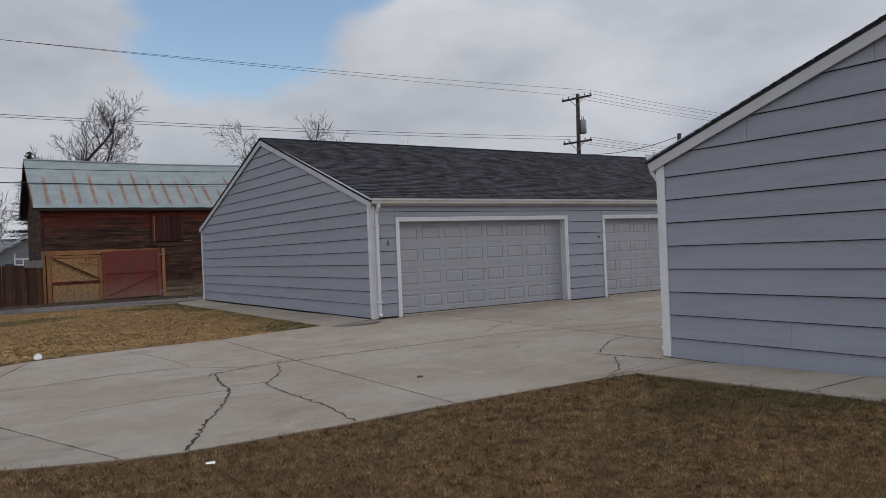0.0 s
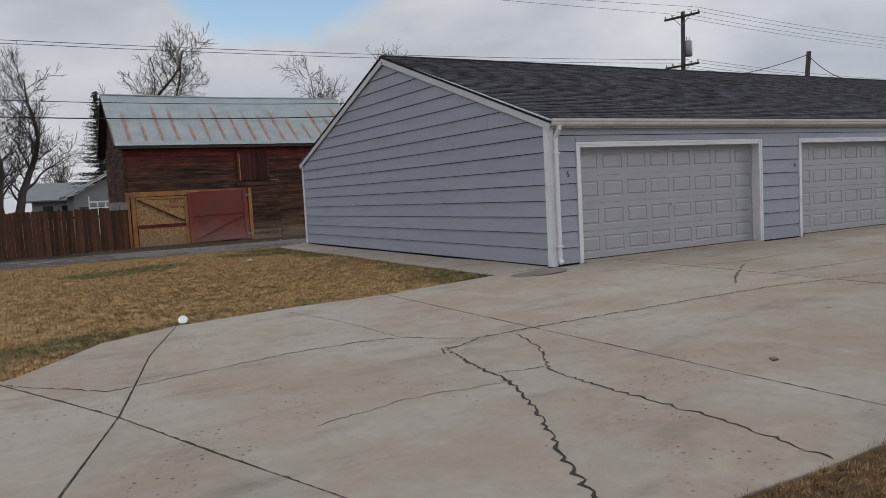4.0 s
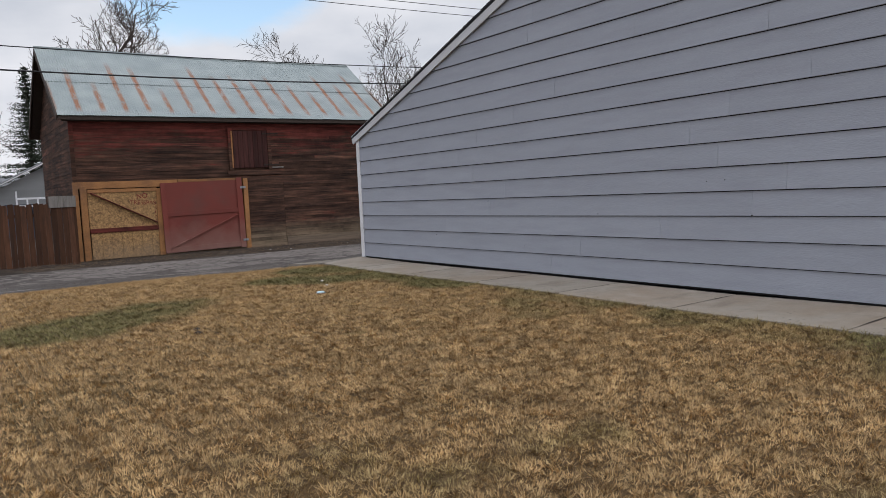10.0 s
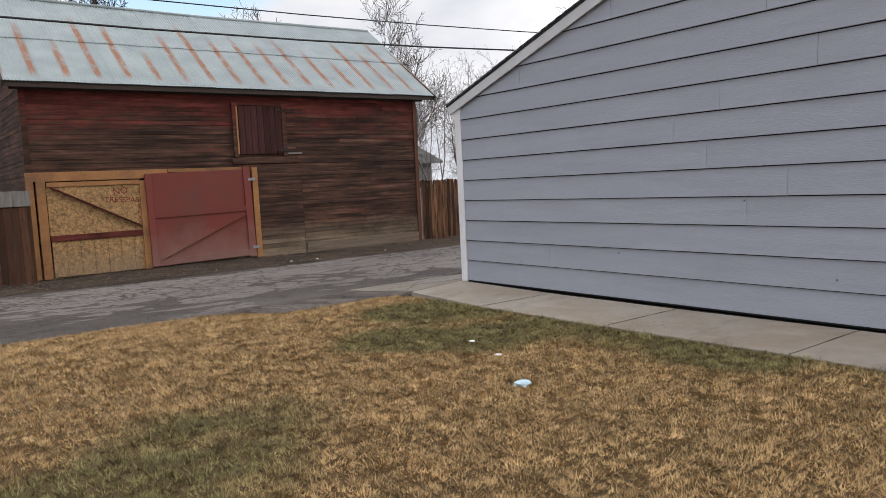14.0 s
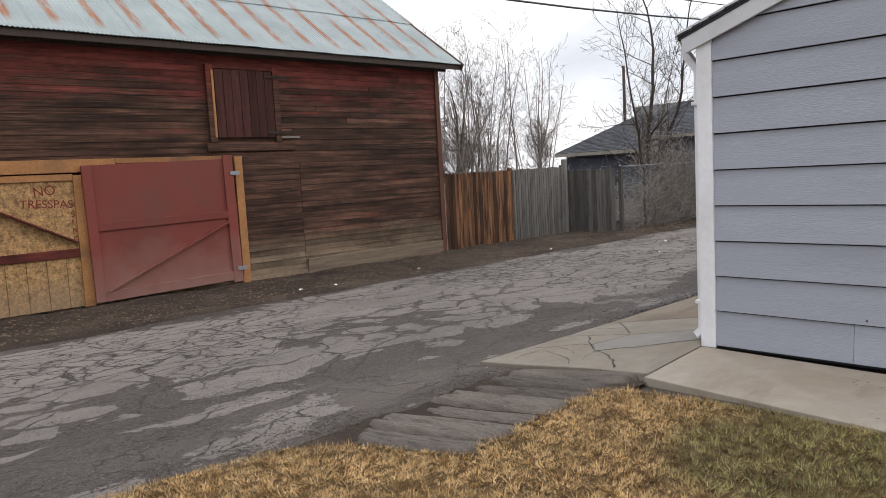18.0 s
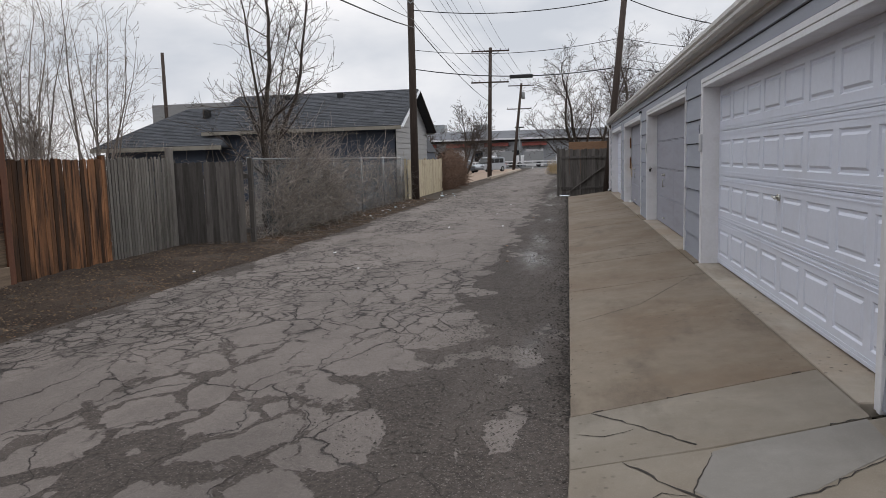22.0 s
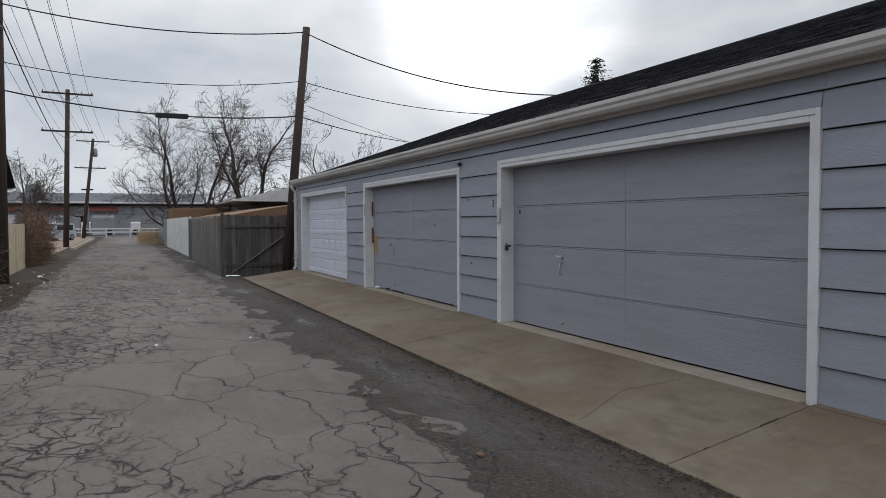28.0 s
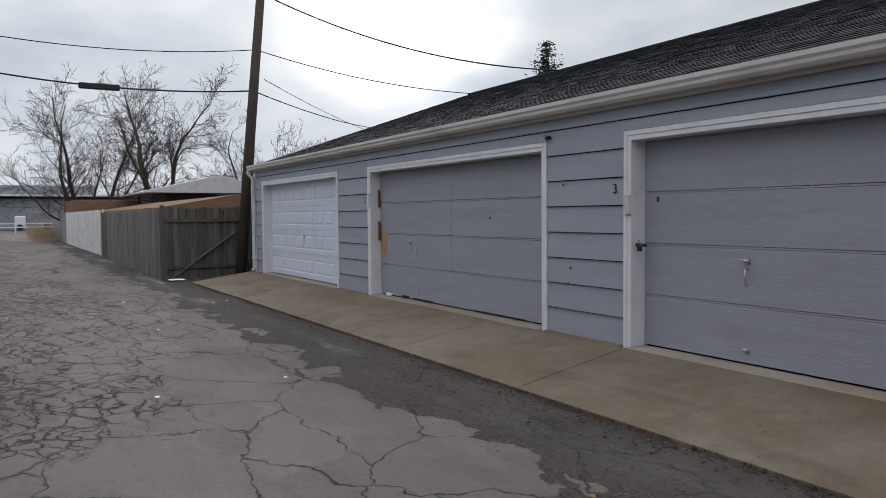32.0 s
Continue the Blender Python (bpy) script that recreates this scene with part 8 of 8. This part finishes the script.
# torn strip at the foot of the second door
crumple("torn_flap", "curled torn strip of pale door skin at the sill", 26.15, GY1 - 0.10, 0.045, 0.07, PAPER, 77, "torn strip", 0.5, "torn strips")
for x0_, x1_, h_ in ((25.55, 25.8, 0.035), (24.75, 25.4, 0.022), (22.4, 23.6, 0.014)):
    fitted("torn_flap", "dark rotted strip along the foot of the door", "torn strip", (x0_, x1_, doorface + 0.001, doorface + 0.006, 0.045, 0.05 + h_), DARK, 0.0, "torn strips")
fitted("wall_nail", "dark nail head on the siding", "nail", (7.917, 7.93, 18.4, 18.42, 0.9, 0.92), BLACKMETAL, 0.002, "nails")
for y, z in ((24.9, 0.55), (26.3, 0.9), (22.4, 0.42), (19.0, 1.32), (18.75, 1.33), (23.3, 1.15), (26.6, 0.35), (20.8, 0.93)):
    fitted("wall_nail", "dark nail head on the siding", "nail", (7.918, 7.928, y, y + 0.012, z, z + 0.012), BLACKMETAL, 0.002, "nails")
damp = raw("damp_patch", [(7.35 + 0.55 * math.cos(a_) * (1 + 0.1 * math.sin(3 * a_)), 14.42 + 0.30 * math.sin(a_), gz(7.35 + 0.55 * math.cos(a_), 14.42) + 0.0135) for a_ in [k_ * math.pi / 16 for k_ in range(32)]], [tuple(range(32))],
           material("damp_concrete", (0.165, 0.138, 0.110), 0.55, var=0.25, scale=3))
tagged(damp, "dark damp patch under the downspout outlet", "damp patch")
for i, (xx, yy_) in enumerate(((4.94, 8.1), (7.4, 9.2))):
    crumple("dry_leaf", "dead leaf lying on the driveway", xx, yy_, gz(xx, yy_) + 0.012, 0.05, LEAFLITTER, 950 + i, "leaf", 0.3, "dead leaves")


# bits of trash and leaves on the alley
for i in range(16):
    r_ = random.Random(700 + i)
    xx, yy_ = r_.uniform(15, 33), r_.uniform(29.7, 34.3)
    crumple("paper_scrap" if i % 3 else "dry_leaf", "small pale scrap of street litter" if i % 3 else "dead leaf lying on the alley", xx, yy_, gz(xx, yy_) - 0.008, r_.uniform(0.012, 0.035), PAPER if i % 3 else LEAFLITTER, 760 + i, "litter" if i % 3 else "leaf", 0.3, "litter" if i % 3 else "dead leaves")
strip = crumple("torn_sheet", "torn white plastic sheet lying at the foot of the fence", 34.2, 29.62, -0.19, 0.2, PAPER, 790, "litter", 0.12)


# ---- grass: short dry blades, matted in clumps ----
def grass_material():
    m = bpy.data.materials.new("dormant_lawn_blades")
    m.use_nodes = True
    n, l = m.node_tree.nodes, m.node_tree.links
    b = n["Principled BSDF"]
    b.inputs["Roughness"].default_value, b.inputs["Specular IOR Level"].default_value = 0.8, 0.25
    geo = n.new("ShaderNodeNewGeometry")
    ramp = n.new("ShaderNodeValToRGB")
    e = ramp.color_ramp.elements
    e[0].position, e[0].color = 0.0, (0.17, 0.098, 0.040, 1)
    e[1].position, e[1].color = 1.0, (0.53, 0.375, 0.19, 1)
    mid = ramp.color_ramp.elements.new(0.45)
    mid.color = (0.385, 0.24, 0.104, 1)
    l.new(geo.outputs["Random Per Island"], ramp.inputs[0])
    green = n.new("ShaderNodeValToRGB")
    g = green.color_ramp.elements
    g[0].color, g[1].color = (0.040, 0.048, 0.017, 1), (0.235, 0.215, 0.085, 1)
    l.new(geo.outputs["Random Per Island"], green.inputs[0])
    nz = n.new("ShaderNodeTexNoise")
    nz.inputs["Scale"].default_value, nz.inputs["Detail"].default_value, nz.inputs["Roughness"].default_value = 0.34, 5, 0.6
    l.new(geo.outputs["Position"], nz.inputs["Vector"])
    sep = n.new("ShaderNodeSeparateXYZ")
    l.new(geo.outputs["Position"], sep.inputs[0])

    def rg(s, a, b_, lo, hi):
        t = n.new("ShaderNodeMapRange")
        t.inputs["From Min"].default_value, t.inputs["From Max"].default_value, t.inputs["To Min"].default_value, t.inputs["To Max"].default_value = a, b_, lo, hi
        l.new(s, t.inputs["Value"])
        return t.outputs[0]

    def add(a, b_):
        t = n.new("ShaderNodeMath")
        l.new(a, t.inputs[0])
        l.new(b_, t.inputs[1])
        return t.outputs[0]
    # damper and greener near the driveway's edge and the walk
    k = add(nz.outputs[0], add(add(rg(sep.outputs["Y"], 14.0, 15.7, 0.18, 0.0), rg(sep.outputs["Y"], 7.0, 9.0, -0.20, 0.0)), rg(sep.outputs["X"], 4.2, 6.7, 0.0, 0.17)))
    # greener patches in the turf
    for px_, py_, ra in ((1.6, 22.6, 1.1), (2.6, 23.5, 1.0), (4.8, 25.2, 0.55), (5.4, 24.6, 0.6), (3.6, 20.0, 0.22), (6.3, 22.5, 0.5), (5.9, 26.6, 0.6)):
        dv = n.new("ShaderNodeVectorMath")
        dv.operation = "DISTANCE"
        dv.inputs[1].default_value = (px_, py_, -0.04)
        l.new(geo.outputs["Position"], dv.inputs[0])
        k = add(k, rg(dv.outputs["Value"], ra * 0.3, ra * 1.4, 0.21, 0.0))
    f = rg(k, 0.60, 0.72, 0.0, 0.85)
    mx = n.new("ShaderNodeMix")
    mx.data_type = "RGBA"
    l.new(f, mx.inputs["Factor"])
    l.new(ramp.outputs[0], mx.inputs["A"])
    l.new(green.outputs[0], mx.inputs["B"])
    nz2 = n.new("ShaderNodeTexNoise")
    nz2.inputs["Scale"].default_value, nz2.inputs["Detail"].default_value, nz2.inputs["Roughness"].default_value = 3.6, 6, 0.65
    l.new(geo.outputs["Position"], nz2.inputs["Vector"])
    br = n.new("ShaderNodeVectorMath")
    br.operation = "SCALE"
    l.new(mx.outputs["Result"], br.inputs[0])
    l.new(rg(nz2.outputs[0], 0.34, 0.66, 0.70, 1.50), br.inputs["Scale"])
    # the southern lawn's blades are browner and about half as bright
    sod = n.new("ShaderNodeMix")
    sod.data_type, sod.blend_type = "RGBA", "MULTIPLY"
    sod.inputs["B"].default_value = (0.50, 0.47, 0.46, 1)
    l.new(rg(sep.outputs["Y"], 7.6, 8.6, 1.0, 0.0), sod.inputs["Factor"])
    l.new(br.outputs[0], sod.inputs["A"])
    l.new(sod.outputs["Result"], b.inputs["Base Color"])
    return m


GRASS = grass_material()


def grass(name, label, x0, x1, lo, hi, density, seed, length=(0.022, 0.052), width=0.0021, over=0.03):
    """Blades as single tapered leaves over the columns x0 to x1, between lo(x) and hi(x)."""
    q = np.random.RandomState(seed)
    cols = np.linspace(x0, x1, 400)
    lo_y, hi_y = np.array([lo(c) for c in cols]), np.array([hi(c) for c in cols])
    area = float(np.mean(hi_y - lo_y) * (x1 - x0))
    n_ = int(area * density)
    pick = q.choice(400, n_, p=(hi_y - lo_y) / np.sum(hi_y - lo_y))
    x = cols[pick] + q.uniform(-0.5, 0.5, n_) * (x1 - x0) / 400
    y = lo_y[pick] - over + (hi_y[pick] - lo_y[pick] + 2 * over) * q.rand(n_)
    z = np.array([gz(a, b) for a, b in zip(x, y)])
    # tussocks: blades gather round jittered centres and fall outwards from them
    cell = 0.085
    ix, iy = np.floor(x / cell), np.floor(y / cell)
    h1 = np.modf(np.abs(np.sin(ix * 127.1 + iy * 311.7) * 43758.5453))[0]
    h2 = np.modf(np.abs(np.sin(ix * 269.5 + iy * 183.3) * 43758.5453))[0]
    h3 = np.modf(np.abs(np.sin(ix * 419.2 + iy * 71.9) * 43758.5453))[0]
    cx, cy = (ix + h1) * cell, (iy + h2) * cell
    x, y = cx + (x - cx) * 0.75, cy + (y - cy) * 0.75
    ang = np.arctan2(y - cy, x - cx) * 1.0 + q.normal(0, 0.7, n_) + 1.2 * (h3 - 0.5)
    ln = (length[0] + (length[1] - length[0]) * q.rand(n_)) * (0.55 + 0.8 * h3)
    tilt = np.clip(q.normal(0.98, 0.34, n_), 0.1, 1.5)
    dx, dy, dz = np.cos(ang) * np.sin(tilt) * ln, np.sin(ang) * np.sin(tilt) * ln, np.cos(tilt) * ln
    tw = ang + np.pi / 2 + q.normal(0, 0.5, n_)
    wx, wy = np.cos(tw) * width * q.uniform(0.7, 1.5, n_), np.sin(tw) * width * q.uniform(0.7, 1.5, n_)
    v = np.empty((n_, 3, 3))
    z0 = z - 0.004
    v[:, 0] = np.stack((x - wx, y - wy, z0), 1)
    v[:, 1] = np.stack((x + wx, y + wy, z0), 1)
    v[:, 2] = np.stack((x + dx, y + dy, z0 + dz + 0.004), 1)
    me = bpy.data.meshes.new(name)
    me.vertices.add(3 * n_)
    me.vertices.foreach_set("co", v.ravel())
    me.loops.add(3 * n_)
    me.loops.foreach_set("vertex_index", np.arange(3 * n_, dtype=np.int32))
    me.polygons.add(n_)
    me.polygons.foreach_set("loop_start", np.arange(0, 3 * n_, 3, dtype=np.int32))
    me.update()
    me.materials.append(GRASS)
    ob = new(name, me)
    return tagged(ob, label, "grass", kind="stuff")


def dn(x):
    return curve_y(DRIVE_N, x)


def ln_(x):
    return curve_y(LAWN_N, x)


grass("grass", "short matted tan winter grass", -2.5, 6.7, dn, ln_, 7800, 1)
grass("grass", "short matted tan winter grass", -9.0, -2.5, dn, ln_, 1300, 2, width=0.0045)
grass("grass", "short matted tan winter grass", -26, -9.0, dn, ln_, 350, 3, (0.05, 0.09), 0.008)
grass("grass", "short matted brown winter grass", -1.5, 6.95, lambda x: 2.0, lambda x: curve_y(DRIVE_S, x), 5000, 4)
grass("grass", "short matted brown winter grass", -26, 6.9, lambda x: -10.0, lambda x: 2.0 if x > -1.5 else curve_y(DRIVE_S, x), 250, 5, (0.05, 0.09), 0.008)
